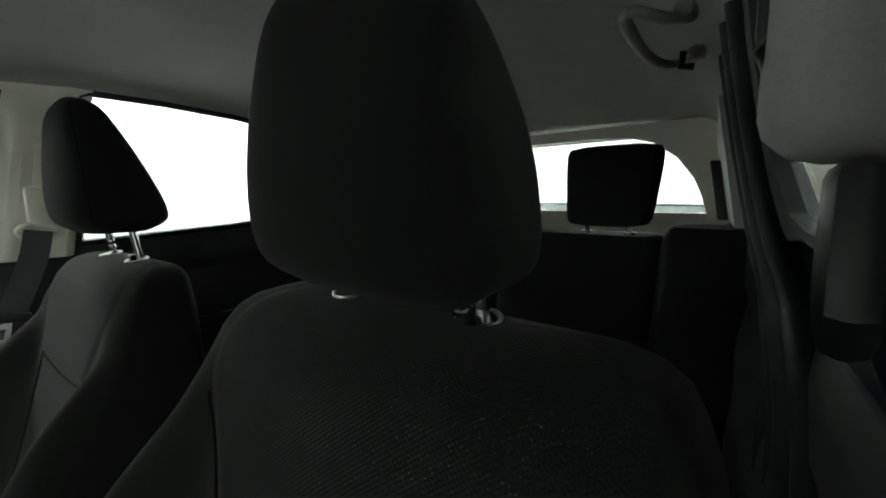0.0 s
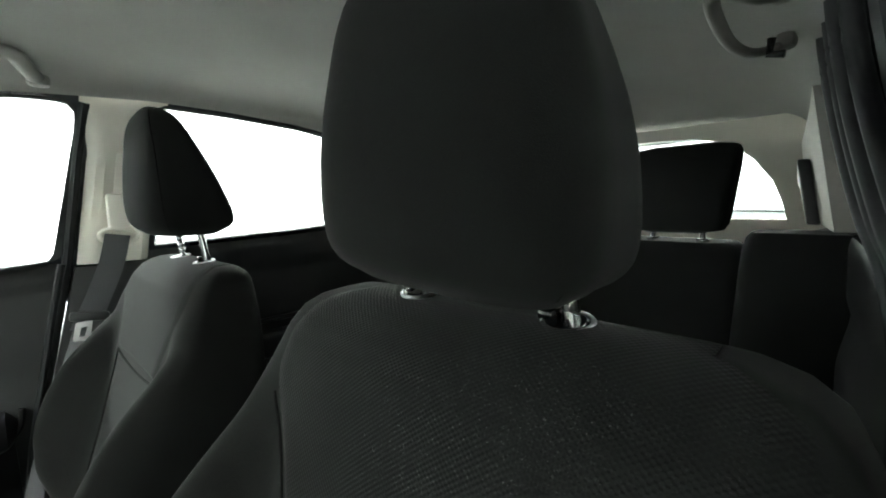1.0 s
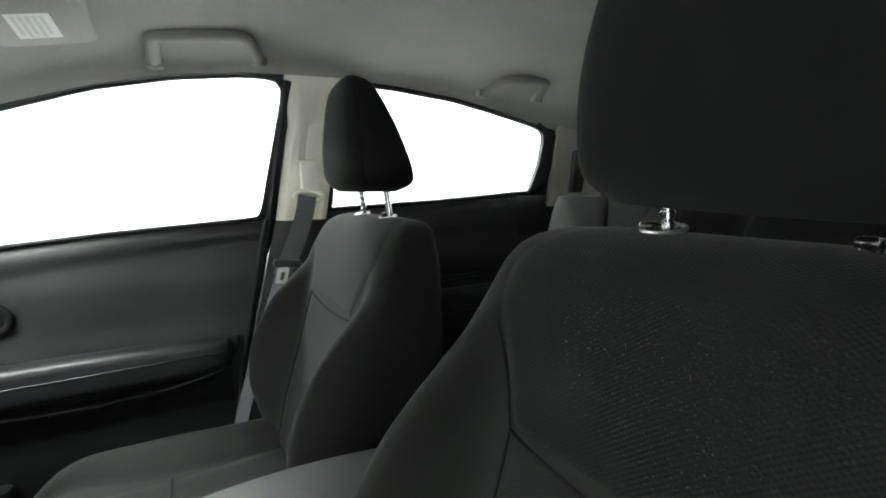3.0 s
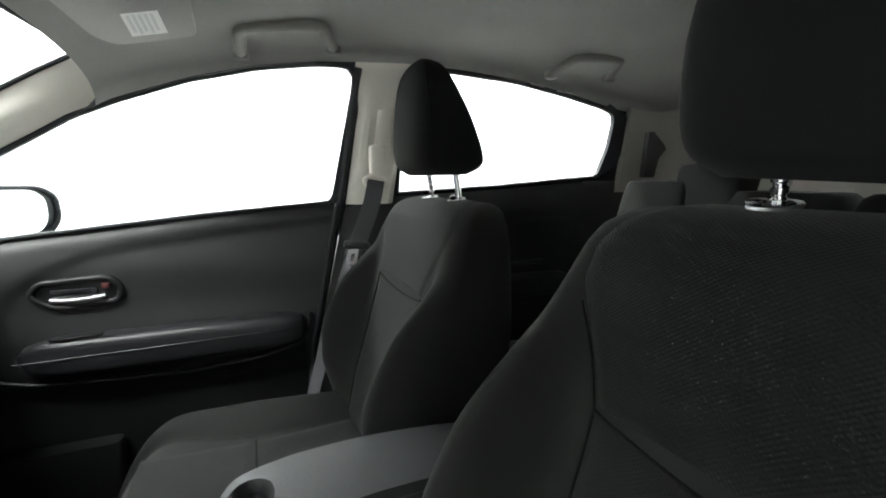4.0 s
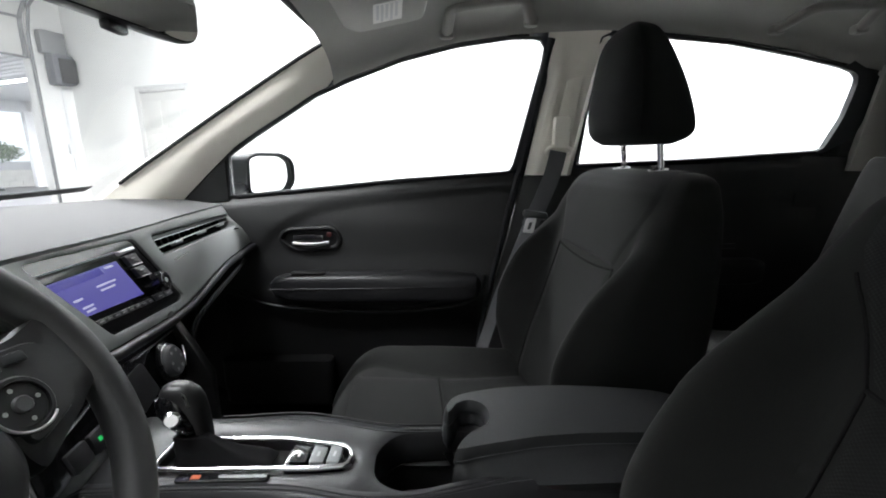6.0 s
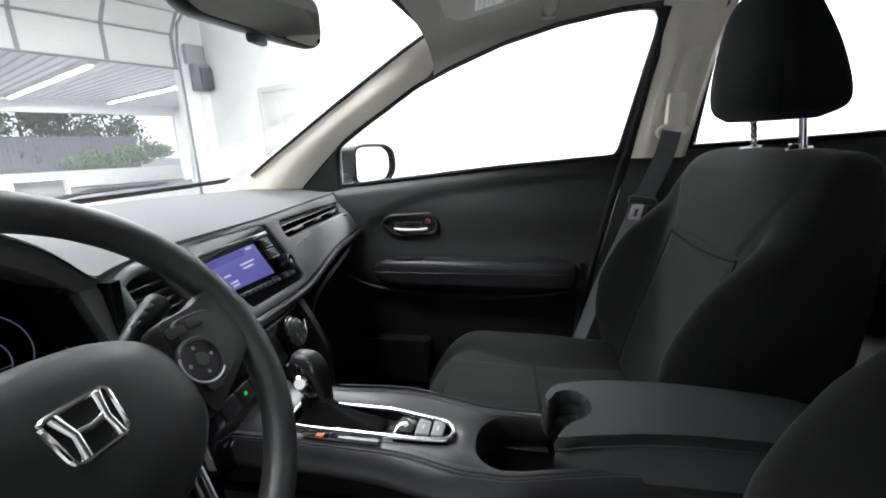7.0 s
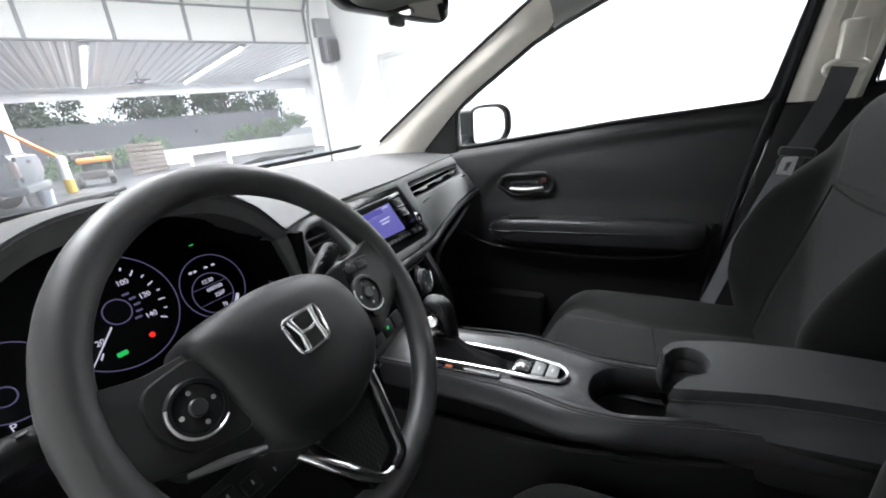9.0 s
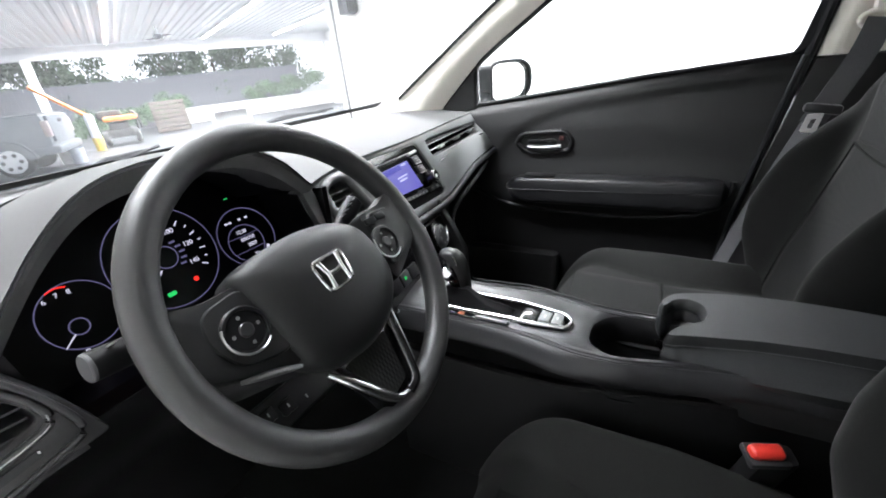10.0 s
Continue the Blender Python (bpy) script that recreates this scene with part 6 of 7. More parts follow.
part("handle_plate", box((0.006, 0.09, 0.022), (hx - 0.003, 0.160, 0.899), 0.003), M_PIANO, d1)
part("lock_knob", box((0.008, 0.016, 0.014), (hx - 0.005, 0.098, 0.911), 0.003), surface("red_lock_mark", (0.06, 0.012, 0.012), 0.5), d1)
part("sill_moulding", tube([Vector((face1(y, z) - 0.001, y, z)) for y, z in [(0.36, 1.018), (0.19, 1.036), (-0.1, 1.066), (-0.43, 1.09)]], 0.005, 8), M_RUBBER, d1)
part("door_edge", tube([Vector((0.692, y, z)) for y, z in [(-0.452, 1.09), (-0.425, 0.97), (-0.37, 0.70), (-0.345, 0.52)]], 0.007, 8), M_RUBBER, d1)
# rear doors
for d, s, fx in ((d2, 1, face2), (d3, -1, face3)):
    x = fx(-0.9, 0.85) - s * 0.004
    part("pull_ledge", tube([(x, -0.78, 0.868), (x - s * 0.004, -0.95, 0.872), (x, -1.12, 0.876)], 0.008, 8), M_SOFT, d)
    bm = pad(-0.70, -1.22, 0.76, 0.84, 0.700, 0.045)
    if s < 0:
        bmesh.ops.scale(bm, vec=(-0.83, 1, 1), verts=bm.verts)
    part("door_armrest", bm, M_SOFT, d)


# ---- seat belts ----
def ribbon(pts, width, across, thick=0.0016):
    w = Vector(across).normalized() * width / 2
    line = smooth_line(pts, 40)
    return strip([p - w for p in line], [p + w for p in line], (thick, 0, 0))

M_GRIP = surface("grey_handle_plastic", (0.27, 0.262, 0.245), 0.6, grain=0.05, grain_scale=900, mottle=0.03, bump=0.1, spec=0.3)


def belt(s):
    o = 0.0 if s > 0 else 0.052
    X = lambda v: s * (v - o)
    t = thing("seat_belt", (X(0.65), -0.55, 1.15), "dark grey front seat belt hanging on the door pillar", "seat belt", "front seat belts")
    part("anchor_cover", box((0.028, 0.044, 0.085), (X(0.655), -0.560, 1.202), 0.008), M_PILLAR, t, "beige anchor cover")
    part("anchor_ring", tube([(X(0.648), -0.555 + 0.034 * math.cos(a), 1.150 + 0.016 * math.sin(a)) for a in [math.tau * k / 24 for k in range(24)]], 0.0065, 10, closed=True), M_PILLAR, t, "beige belt loop")
    part("webbing", ribbon([(X(0.640), -0.552, 1.152), (X(0.628), -0.535, 1.09), (X(0.612), -0.505, 1.02), (X(0.602), -0.474, 0.955)], 0.046, (0, 1, 0.18)), M_BELT, t, "dark grey webbing")
    part("lap_webbing", ribbon([(X(0.602), -0.472, 0.955), (X(0.606), -0.44, 0.86), (X(0.615), -0.405, 0.76), (X(0.625), -0.372, 0.64), (X(0.632), -0.35, 0.56)], 0.033, (0.5, 0.85, 0.25)), M_BELT, t, "dark grey lap webbing")
    part("tongue_grip", box((0.016, 0.068, 0.021), (X(0.597), -0.486, 0.984), 0.007, Euler((radians(8), 0, 0)).to_matrix()), M_BTN, t)
    part("tongue", slab([Vector((X(0.592), y, z)) for y, z in rounded([(-0.490, 0.976), (-0.462, 0.974), (-0.454, 0.936), (-0.482, 0.934)], 0.004)], (s * 0.003, 0, 0), holes=[[Vector((X(0.592), y, z)) for y, z in [(-0.480, 0.964), (-0.470, 0.963), (-0.465, 0.944), (-0.474, 0.943)]]]), M_LEVER, t, "bright metal tongue")
    return t


belt(1)
# the driver's belt: its loop hangs close under a beige height adjuster
db = thing("seat_belt", (-0.60, -0.57, 1.2), "dark grey driver belt on a beige height adjuster", "seat belt", "front seat belts")
part("anchor_cover", box((0.036, 0.060, 0.110), (-0.594, -0.590, 1.282), 0.011, Euler((radians(-6), 0, radians(6))).to_matrix(), 3), M_GRIP, db, "beige height adjuster cover")
part("adjuster_clip", tube([(-0.5765, -0.598 + y, 1.262 + z) for y, z in rounded([(-0.014, -0.008), (0.014, -0.008), (0.014, 0.012), (-0.014, 0.012)], 0.003)], 0.0024, 8, closed=True), M_BLACK, db, "dark adjuster frame")
part("upper_cover", box((0.032, 0.066, 0.10), (-0.590, -0.600, 1.392), 0.010, Euler((radians(-6), radians(-10), radians(6))).to_matrix(), 3), M_GRIP, db, "beige upper slide cover")
part("belt_loop", slab([Vector((-0.590, y, z)) for y, z in [(-0.612, 1.226), (-0.556, 1.226), (-0.552, 1.196), (-0.560, 1.186), (-0.610, 1.186), (-0.617, 1.196)]], (-0.010, 0, 0), 0.004), M_BLACK, db, "dark belt loop")
part("webbing", ribbon([(-0.606, -0.580, 1.210), (-0.617, -0.576, 1.15), (-0.622, -0.56, 1.05), (-0.626, -0.53, 0.90), (-0.625, -0.47, 0.70), (-0.64, -0.42, 0.56)], 0.046, (0, 1, 0.15)), M_BELT, db, "dark grey webbing")
buckle = thing("belt_buckle", (-0.100, -0.36, 0.62), "black seat belt buckle with a red release button", "belt buckle")
bt = Euler((radians(4), radians(-16), radians(24))).to_matrix()
part("body", box((0.027, 0.045, 0.100), (-0.132, -0.361, 0.647), 0.006, bt), M_BLACK, buckle)
part("collar", box((0.0295, 0.047, 0.012), (-0.1455, -0.3595, 0.690), 0.004, bt), M_BTN, buckle, "grey collar")
part("release_button", box((0.018, 0.038, 0.015), (-0.1475, -0.359, 0.698), 0.006, bt, 4), M_RED, buckle, "red release button")

# ---- roof fittings ----


def grab_handle(pts, feet, label, hook=False, bent=None):
    t = thing("grab_handle", pts[1], label, "grab handle", "grab handles")
    f0, f1 = Vector(feet[0]), Vector(feet[1])
    c0, c1 = Vector(pts[0]), Vector(pts[-1])
    mid = Vector(pts[len(pts) // 2])
    d = (mid - (c0 + c1) / 2) * 0.9
    path = [f0, f0.lerp(c0 + d, 0.6), (c0 + d).lerp(f0, 0.12), (c0 + d).lerp(c1 + d, 0.10), mid, (c1 + d).lerp(c0 + d, 0.10), (c1 + d).lerp(f1, 0.12), f1.lerp(c1 + d, 0.6), f1]
    part("grip", tube(smooth_line(bent or path, 48), 0.0085 if bent else 0.0138, 14, flat=0.8), M_GRIP, t)
    for q in feet:
        part("foot", box((0.026, 0.036, 0.024), q, 0.009), M_GRIP, t)
    if hook:
        part("coat_hook", tube([Vector(pts[-1]) + Vector((-0.006, 0.012, 0.0)), Vector(pts[-1]) + Vector((-0.004, 0.012, -0.022)), Vector(pts[-1]) + Vector((-0.022, 0.012, -0.026))], 0.006, 8), M_BLACK, t, "dark coat hook")
    return t


grab_handle([(0.560, -0.262, 1.462), (0.537, -0.295, 1.476), (0.528, -0.335, 1.482), (0.528, -0.385, 1.486), (0.540, -0.43, 1.478)], [(0.628, -0.245, 1.440), (0.600, -0.452, 1.462)], "beige folded grab handle above the passenger door")
grab_handle([(0.535, -1.075, 1.468), (0.513, -1.11, 1.478), (0.513, -1.17, 1.480), (0.530, -1.225, 1.476)], [(0.595, -1.065, 1.448), (0.585, -1.265, 1.448)], "beige folded grab handle above the rear door")
grab_handle([(-0.415, -1.035, 1.446), (-0.405, -1.05, 1.430), (-0.390, -1.14, 1.424), (-0.415, -1.245, 1.434)], [(-0.452, -1.085, 1.442), (-0.430, -1.285, 1.440)], "beige grab handle with a dark hook, driver side", True,
            [(-0.455, -1.090, 1.440), (-0.438, -1.060, 1.431), (-0.418, -1.010, 1.429), (-0.4055, -1.000, 1.428), (-0.398, -1.030, 1.424), (-0.390, -1.10, 1.421), (-0.386, -1.17, 1.420), (-0.394, -1.23, 1.420), (-0.412, -1.262, 1.426), (-0.430, -1.285, 1.440)])

visor = thing("sun_visor", (0.3, -0.1, 1.42), "grey cloth sun visor folded against the roof", "sun visor")
vo = rounded([(0.416, -0.192), (0.470, -0.118), (0.520, -0.040), (0.480, -0.014), (0.25, -0.024), (0.10, -0.026), (0.075, -0.10), (0.10, -0.212), (0.226, -0.212)], 0.025, 5)


def roof_z(x, y):
    return 1.411


part("panel", slab([Vector((x, y, roof_z(x, y))) for x, y in vo], (0, 0, 0.018), 0.006), surface("visor_cloth", (0.42, 0.415, 0.39), 0.85, grain=0.08, grain_scale=900, mottle=0.05, bump=0.12, spec=0.15), visor)
lab = part("warning_label", slab([Vector((x, y, roof_z(x, y) - 0.0008)) for x, y in [(0.333, -0.100), (0.447, -0.084), (0.404, -0.148), (0.299, -0.158)]], (0, 0, 0.0009)), surface("label_white", (0.80, 0.80, 0.77), 0.6, mottle=0.03), visor, "white warning label with grey lines")
M_LINE = surface("label_grey_print", (0.62, 0.63, 0.63), 0.6, mottle=0.03)
for k in range(5):
    q0, q1 = Vector((0.333, -0.100)).lerp(Vector((0.299, -0.158)), 0.12 + 0.16 * k), Vector((0.447, -0.084)).lerp(Vector((0.404, -0.148)), 0.12 + 0.16 * k)
    step = Vector((-0.0030, -0.0055))
    a, b = q0.lerp(q1, 0.08), q0.lerp(q1, 0.92 if k % 2 else 0.8)
    part("printed_line", slab([Vector((p[0], p[1], roof_z(p[0], p[1]) - 0.0014)) for p in (a, b, b + step, a + step)], (0, 0, 0.0006)), M_LINE, lab)
part("pivot", tube([(0.30, -0.012, 1.420), (0.16, -0.012, 1.420)], 0.007, 10), M_GRIP, visor)

mirror = thing("rear_view_mirror", (-0.065, 0.10, 1.30), "black rear-view mirror under the windscreen header", "mirror")
mo = rounded([(-0.126, 0.028), (-0.09, 0.034), (0.09, 0.034), (0.125, 0.026), (0.125, -0.024), (0.102, -0.034), (-0.102, -0.034), (-0.126, -0.022)], 0.018, 5)
mo = [(x * 0.90, z) for x, z in mo]
MR = Matrix.Translation((-0.041, 0.107, 1.306)) @ Euler((radians(2), 0, radians(-9.5))).to_matrix().to_4x4()
part("housing", loft([[MR @ Vector((x * k, d, z * k)) for x, z in mo] for k, d in ((0.965, -0.001), (1.0, 0.004), (1.0, 0.012), (0.9, 0.03), (0.6, 0.04))]), M_BLACK, mirror)
part("mirror_glass", slab([MR @ Vector((x * 0.955, -0.0025, z * 0.93)) for x, z in mo], MR.to_3x3() @ Vector((0, 0.002, 0))), M_MIRROR, mirror, "mirror glass")
part("stem", tube([(-0.044, 0.140, 1.325), (-0.04, 0.150, 1.36), (-0.04, 0.155, 1.392)], 0.011, 12), M_BLACK, mirror)
part("day_night_tab", box((0.03, 0.012, 0.012), MR @ Vector((0.0, 0.012, -0.038)), 0.004), M_BLACK, mirror)

# ---- outside mirror ----
M_CASE = surface("dark_mirror_case", (0.004, 0.005, 0.006), 0.3, rough_var=0.05, spec=0.12, mottle=0.06)
om = thing("side_mirror", (0.95, 0.38, 1.05), "dark painted outside mirror on the passenger door", "mirror")
oo = rounded([(0.865, 1.132), (0.90, 1.146), (1.02, 1.144), (1.062, 1.118), (1.064, 1.05), (1.035, 1.012), (0.89, 1.004), (0.86, 1.02)], 0.03, 5)
OM = Matrix.Translation((0.955, 0.365, 0)) @ Matrix.Rotation(radians(-27), 4, "Z") @ Matrix.Translation((-0.962, -0.335, 0))
rows = []
for k, y in ((0.95, 0.322), (0.985, 0.314), (1.0, 0.322), (1.0, 0.35), (0.98, 0.395), (0.90, 0.44), (0.7, 0.47)):
    c = 0.962 if y < 0.34 else 0.872
    rows.append([OM @ Vector((c + (x - c) * k, y, 1.075 + (z - 1.075) * k)) for x, z in oo])
part("housing", loft(rows), M_CASE, om)
part("lip", tube([OM @ Vector((0.962 + (x - 0.962) * 0.965, 0.316, 1.075 + (z - 1.075) * 0.955)) for x, z in oo], 0.006, 10, closed=True), M_CASE, om)
part("mirror_glass", slab([OM @ Vector((0.950 + (x - 0.962) * 0.82, 0.3195, 1.075 + (z - 1.075) * 0.88)) for x, z in oo], OM.to_3x3() @ Vector((0, 0.002, 0))), M_MIRROR, om, "mirror glass")
part("foot", loft([[Vector((x, 0.43 + 0.035 * math.cos(a), z + 0.020 * math.sin(a))) for a in [math.tau * k / 20 for k in range(20)]] for x, z in ((0.72, 1.02), (0.79, 1.022), (0.86, 1.03))]), M_CASE, om)

# ---- the garage round the car ----
M_WALL = surface("white_painted_wall", (0.80, 0.80, 0.79), 0.7, grain=0.03, grain_scale=60, mottle=0.06, mottle_scale=1.2, bump=0.05)
# grey picked for how much light the unseen left wall bounces into the cabin
M_BOUNCE = surface("unseen_bounce_wall_grey", (0.46, 0.46, 0.45), 0.9, grain=0.12, grain_scale=60, mottle=0.2, mottle_scale=1.4, bump=0.2)
M_CONC = surface("concrete_floor", (0.30, 0.30, 0.29), 0.5, grain=0.12, grain_scale=90, mottle=0.18, mottle_scale=1.5, bump=0.1)
M_ASPH = surface("wet_asphalt", (0.065, 0.065, 0.07), 0.35, grain=0.3, grain_scale=70, mottle=0.3, mottle_scale=0.8, bump=0.3, rough_var=0.2)
M_METAL = surface("white_sheet_metal", (0.72, 0.73, 0.75), 0.4, mottle=0.05, mottle_scale=2, spec=0.5)
M_STEEL = surface("grey_galvanised_steel", (0.32, 0.33, 0.34), 0.45, metal=0.6, mottle=0.08)
M_DOORW = surface("white_door_enamel", (0.50, 0.50, 0.485), 0.45, mottle=0.04, mottle_scale=3)
M_STILE = surface("grey_painted_stile", (0.17, 0.175, 0.18), 0.5, mottle=0.08)
M_TUBE = glow("tube_light", (1.0, 0.98, 0.95), 14.0)
M_BLOCK = surface("pale_concrete_block", (0.34, 0.34, 0.33), 0.9, grain=0.15, grain_scale=60, mottle=0.15, mottle_scale=2.5, bump=0.3)
M_FENCE = surface("grey_weathered_boards", (0.115, 0.12, 0.135), 0.85, grain=0.2, grain_scale=40, mottle=0.2, mottle_scale=3, bump=0.2)
M_WOOD = surface("weathered_pallet_wood", (0.085, 0.07, 0.06), 0.85, grain=0.3, grain_scale=50, mottle=0.25, mottle_scale=5, bump=0.3)
M_ORANGE = surface("orange_paint", (0.60, 0.17, 0.03), 0.45, mottle=0.08)
M_YELLOW = surface("yellow_paint", (0.62, 0.42, 0.05), 0.5, mottle=0.08)
M_TRUCK = surface("grey_truck_paint", (0.115, 0.13, 0.15), 0.4, rough_var=0.06, spec=0.4, coat=0.2, mottle=0.05)
M_TAIL = surface("tail_light_plastic", (0.28, 0.23, 0.23), 0.3, mottle=0.05, spec=0.5)
M_TYRE = surface("tyre_rubber", (0.02, 0.02, 0.02), 0.8, mottle=0.1, bump=0.2)
M_ALLOY = surface("alloy_wheel", (0.6, 0.6, 0.62), 0.35, metal=0.8, mottle=0.04)
M_PLASTIC = surface("pale_blue_plastic", (0.45, 0.50, 0.56), 0.5, mottle=0.05)
H = 3.4


def place(bm):
    bmesh.ops.transform(bm, matrix=G, verts=bm.verts)
    return bm


def gbox(x0, x1, y0, y1, z0, z1, bevel=0.0):
    return place(box((x1 - x0, y1 - y0, z1 - z0), ((x0 + x1) / 2, (y0 + y1) / 2, (z0 + z1) / 2), bevel))


structure("ground", box((400, 400, 0.1), (0, 0, -0.075)), M_ASPH, "wet grey asphalt yard outside")
structure("floor_garage", gbox(-6.1, 0.75, -13, 0.1, -0.02, 0.0), M_CONC, "grey concrete garage floor")
structure("wall_right", gbox(0.45, 0.6, -13, 0, 0, H), M_WALL, "white painted garage side wall")
# left wall is out of view, added to bounce soft light in from that side
structure("wall_left", gbox(-6.05, -5.9, -13, 0, 0, H), M_BOUNCE, "unseen pale grey garage wall beside the driver door, for bounced light")
structure("wall_back", gbox(-5.9, 0.45, -13, -12.85, 0, H), M_WALL, "white painted garage back wall")
structure("wall_front_right", gbox(0.0, 0.45, -0.02, 0.15, 0, H), M_WALL, "white painted wall beside the garage door")
structure("wall_front_left", gbox(-5.9, -5.5, -0.02, 0.15, 0, H), M_WALL, "white painted wall beside the garage door")
structure("wall_front_top", gbox(-5.5, 0.0, 0.0, 0.15, 2.9, H), M_WALL, "white painted wall above the garage door")
structure("ceiling_garage", gbox(-6.05, 0.6, -13, 0.15, H, H + 0.1), M_WALL, "white garage ceiling")

# ceiling lights out of view, added to brighten the garage walls and the cabin
for x, y, watts in [(-0.9, -4.6, 340), (-0.9, -8.2, 320), (-1.4, -11.2, 300), (-3.4, -3.2, 190), (-4.2, -6.1, 170)]:
    lamp("garage_fill_lamp", g(x, y, H - 0.10), g(x, y, 0), 0.45, 2.4, watts)
    f = thing("unseen_ceiling_light", g(x, y, H - 0.04), "unseen white ceiling light, added to brighten the car", "ceiling light", "garage lights")
    part("housing", gbox(x - 0.30, x + 0.30, y - 1.25, y + 1.25, H - 0.075, H - 0.002, 0.01), M_METAL, f)

# sectional door, nearly open
gd = thing("garage_door", g(-2.7, 0, 2.5), "white sectional garage door, rolled up", "garage door")
secs = [((-0.04, 2.47), (-0.06, 2.97)), ((-0.07, 2.98), (-0.36, 3.24)), ((-0.38, 3.25), (-0.90, 3.27)), ((-0.92, 3.27), (-1.44, 3.28)), ((-1.46, 3.28), (-1.98, 3.29))]
for (y0, z0), (y1, z1) in secs:
    d = Vector((0, y1 - y0, z1 - z0)).normalized()
    nn = Vector((0, -d.z, d.y))
    pn = part("door_section", place(slab([Vector((-5.45, y0, z0)), Vector((-0.02, y0, z0)), Vector((-0.02, y1, z1)), Vector((-5.45, y1, z1))], nn * -0.04)), M_DOORW, gd)
    for x in (-4.75, -3.80, -2.86, -1.92, -0.97, -0.05):
        part("stile", place(slab([Vector((x - 0.025, y0, z0)) + nn * 0.012, Vector((x + 0.025, y0, z0)) + nn * 0.012, Vector((x + 0.025, y1, z1)) + nn * 0.012, Vector((x - 0.025, y1, z1)) + nn * 0.012], nn * -0.012)), M_STILE, pn, "grey steel stile")
    part("section_rail", place(tube([Vector((-5.45, y0, z0)) + nn * 0.01, Vector((-0.02, y0, z0)) + nn * 0.01], 0.018, 8)), M_STILE, pn)
for x in (-5.48, 0.0):
    part("track", place(join(tube([(x, -0.10, 0), (x, -0.10, 2.75), (x, -0.22, 3.10), (x, -0.55, 3.26), (x, -3.2, 3.30)], 0.022, 8))), M_STILE, gd, "grey steel door track")
opener = thing("door_opener", g(0.28, -0.12, 2.3), "grey door opener box on the wall", "door opener")
part("box", gbox(0.16, 0.42, -0.24, -0.03, 2.14, 2.56, 0.02), M_FENCE, opener)
part("cover", gbox(0.22, 0.42, -0.30, -0.24, 2.16, 2.50, 0.02), M_TYRE, opener, "black cover")
part("bracket", gbox(0.10, 0.40, -0.16, -0.03, 2.56, 2.86, 0.01), M_STILE, opener, "grey steel bracket")
part("conduit", place(tube([(0.30, -0.06, 2.14), (0.30, -0.06, 1.3), (0.30, -0.06, 0.9)], 0.012, 8)), M_METAL, opener)
part("switch_box", gbox(0.26, 0.36, -0.07, -0.02, 1.15, 1.30, 0.005), M_METAL, opener)
wd = structure("door_4", gbox(0.425, 0.448, -2.52, -1.62, 0, 1.97, 0.004), M_DOORW, "white panelled side door, closed", smooth=False)
for z0, z1 in ((0.15, 0.85), (1.0, 1.42), (1.5, 1.85)):
    for y0, y1 in ((-2.40, -2.12), (-2.02, -1.74)):
        part("panel", gbox(0.414, 0.425, y0, y1, z0, z1, 0.006), M_DOORW, wd)
for y0, y1, z0, z1 in ((-2.62, -2.53, 0, 2.06), (-1.61, -1.52, 0, 2.06), (-2.53, -1.61, 1.975, 2.06)):
    part("door_frame", gbox(0.42, 0.449, y0, y1, z0, z1, 0.003), surface("grey_door_frame", (0.50, 0.50, 0.50), 0.5, mottle=0.05), wd)

# ---- covered yard outside ----
PZ = 3.0
n = 130
rows = []
for i in range(n * 4 + 1):
    x = -9 + 14.0 * i / (n * 4)
    k = i % 8
    rows.append((x, PZ + (0.03 if k in (2, 3, 4) else 0.0)))
bm = bmesh.new()
a = [bm.verts.new(G @ Vector((x, 0.16, z))) for x, z in rows]
b = [bm.verts.new(G @ Vector((x, 12.0, z))) for x, z in rows]
for i in range(len(rows) - 1):
    bm.faces.new((a[i], a[i + 1], b[i + 1], b[i]))
structure("ceiling_porch", bm, M_METAL, "white ribbed metal porch ceiling", smooth=False)
structure("ceiling_porch_roof", gbox(-9.1, 5.1, 0.16, 12.2, PZ + 0.06, PZ + 0.2), M_METAL, "white porch roof deck")
structure("trim_porch_beam", gbox(-9.1, 5.1, 11.9, 12.2, 2.62, PZ), M_METAL, "white porch edge beam")
structure("wall_porch_side", gbox(5.0, 5.12, 0.16, 12.0, 0, PZ), M_WALL, "white porch side wall")
for x in (-5.35, 4.9):
    structure("trim_porch_post", gbox(x - 0.12, x + 0.12, 11.6, 11.85, 0, 2.62, 0.01), M_METAL, "white porch post")
for x in (-3.08, -0.15, 2.42):
    t = thing("tube_light", g(x, 7.0, PZ - 0.05), "long white tube light under the porch ceiling", "tube light", "porch lights")
    part("housing", gbox(x - 0.09, x + 0.09, 3.3, 11.0, PZ - 0.06, PZ - 0.004, 0.01), M_METAL, t)
    lamp("porch_lamp", g(x, 7.0, PZ - 0.13), g(x, 7.0, 0), 0.12, 7.4, 1000)
    part("tube", place(tube([(x, 3.4, PZ - 0.085), (x, 10.9, PZ - 0.085)], 0.03, 10)), M_TUBE, t, "lit white tube")
fan = thing("ceiling_fan", g(-1.9, 7.7, 2.8), "pale ceiling fan under the porch roof", "ceiling fan")
part("stem", place(tube([(-1.9, 7.7, PZ), (-1.9, 7.7, 2.78)], 0.02, 10)), M_STEEL, fan)
part("motor", place(disc((-1.9, 7.7, 2.66), (0, 0, 1), 0.12, 0.12, 24, 0.02)), M_FENCE, fan)
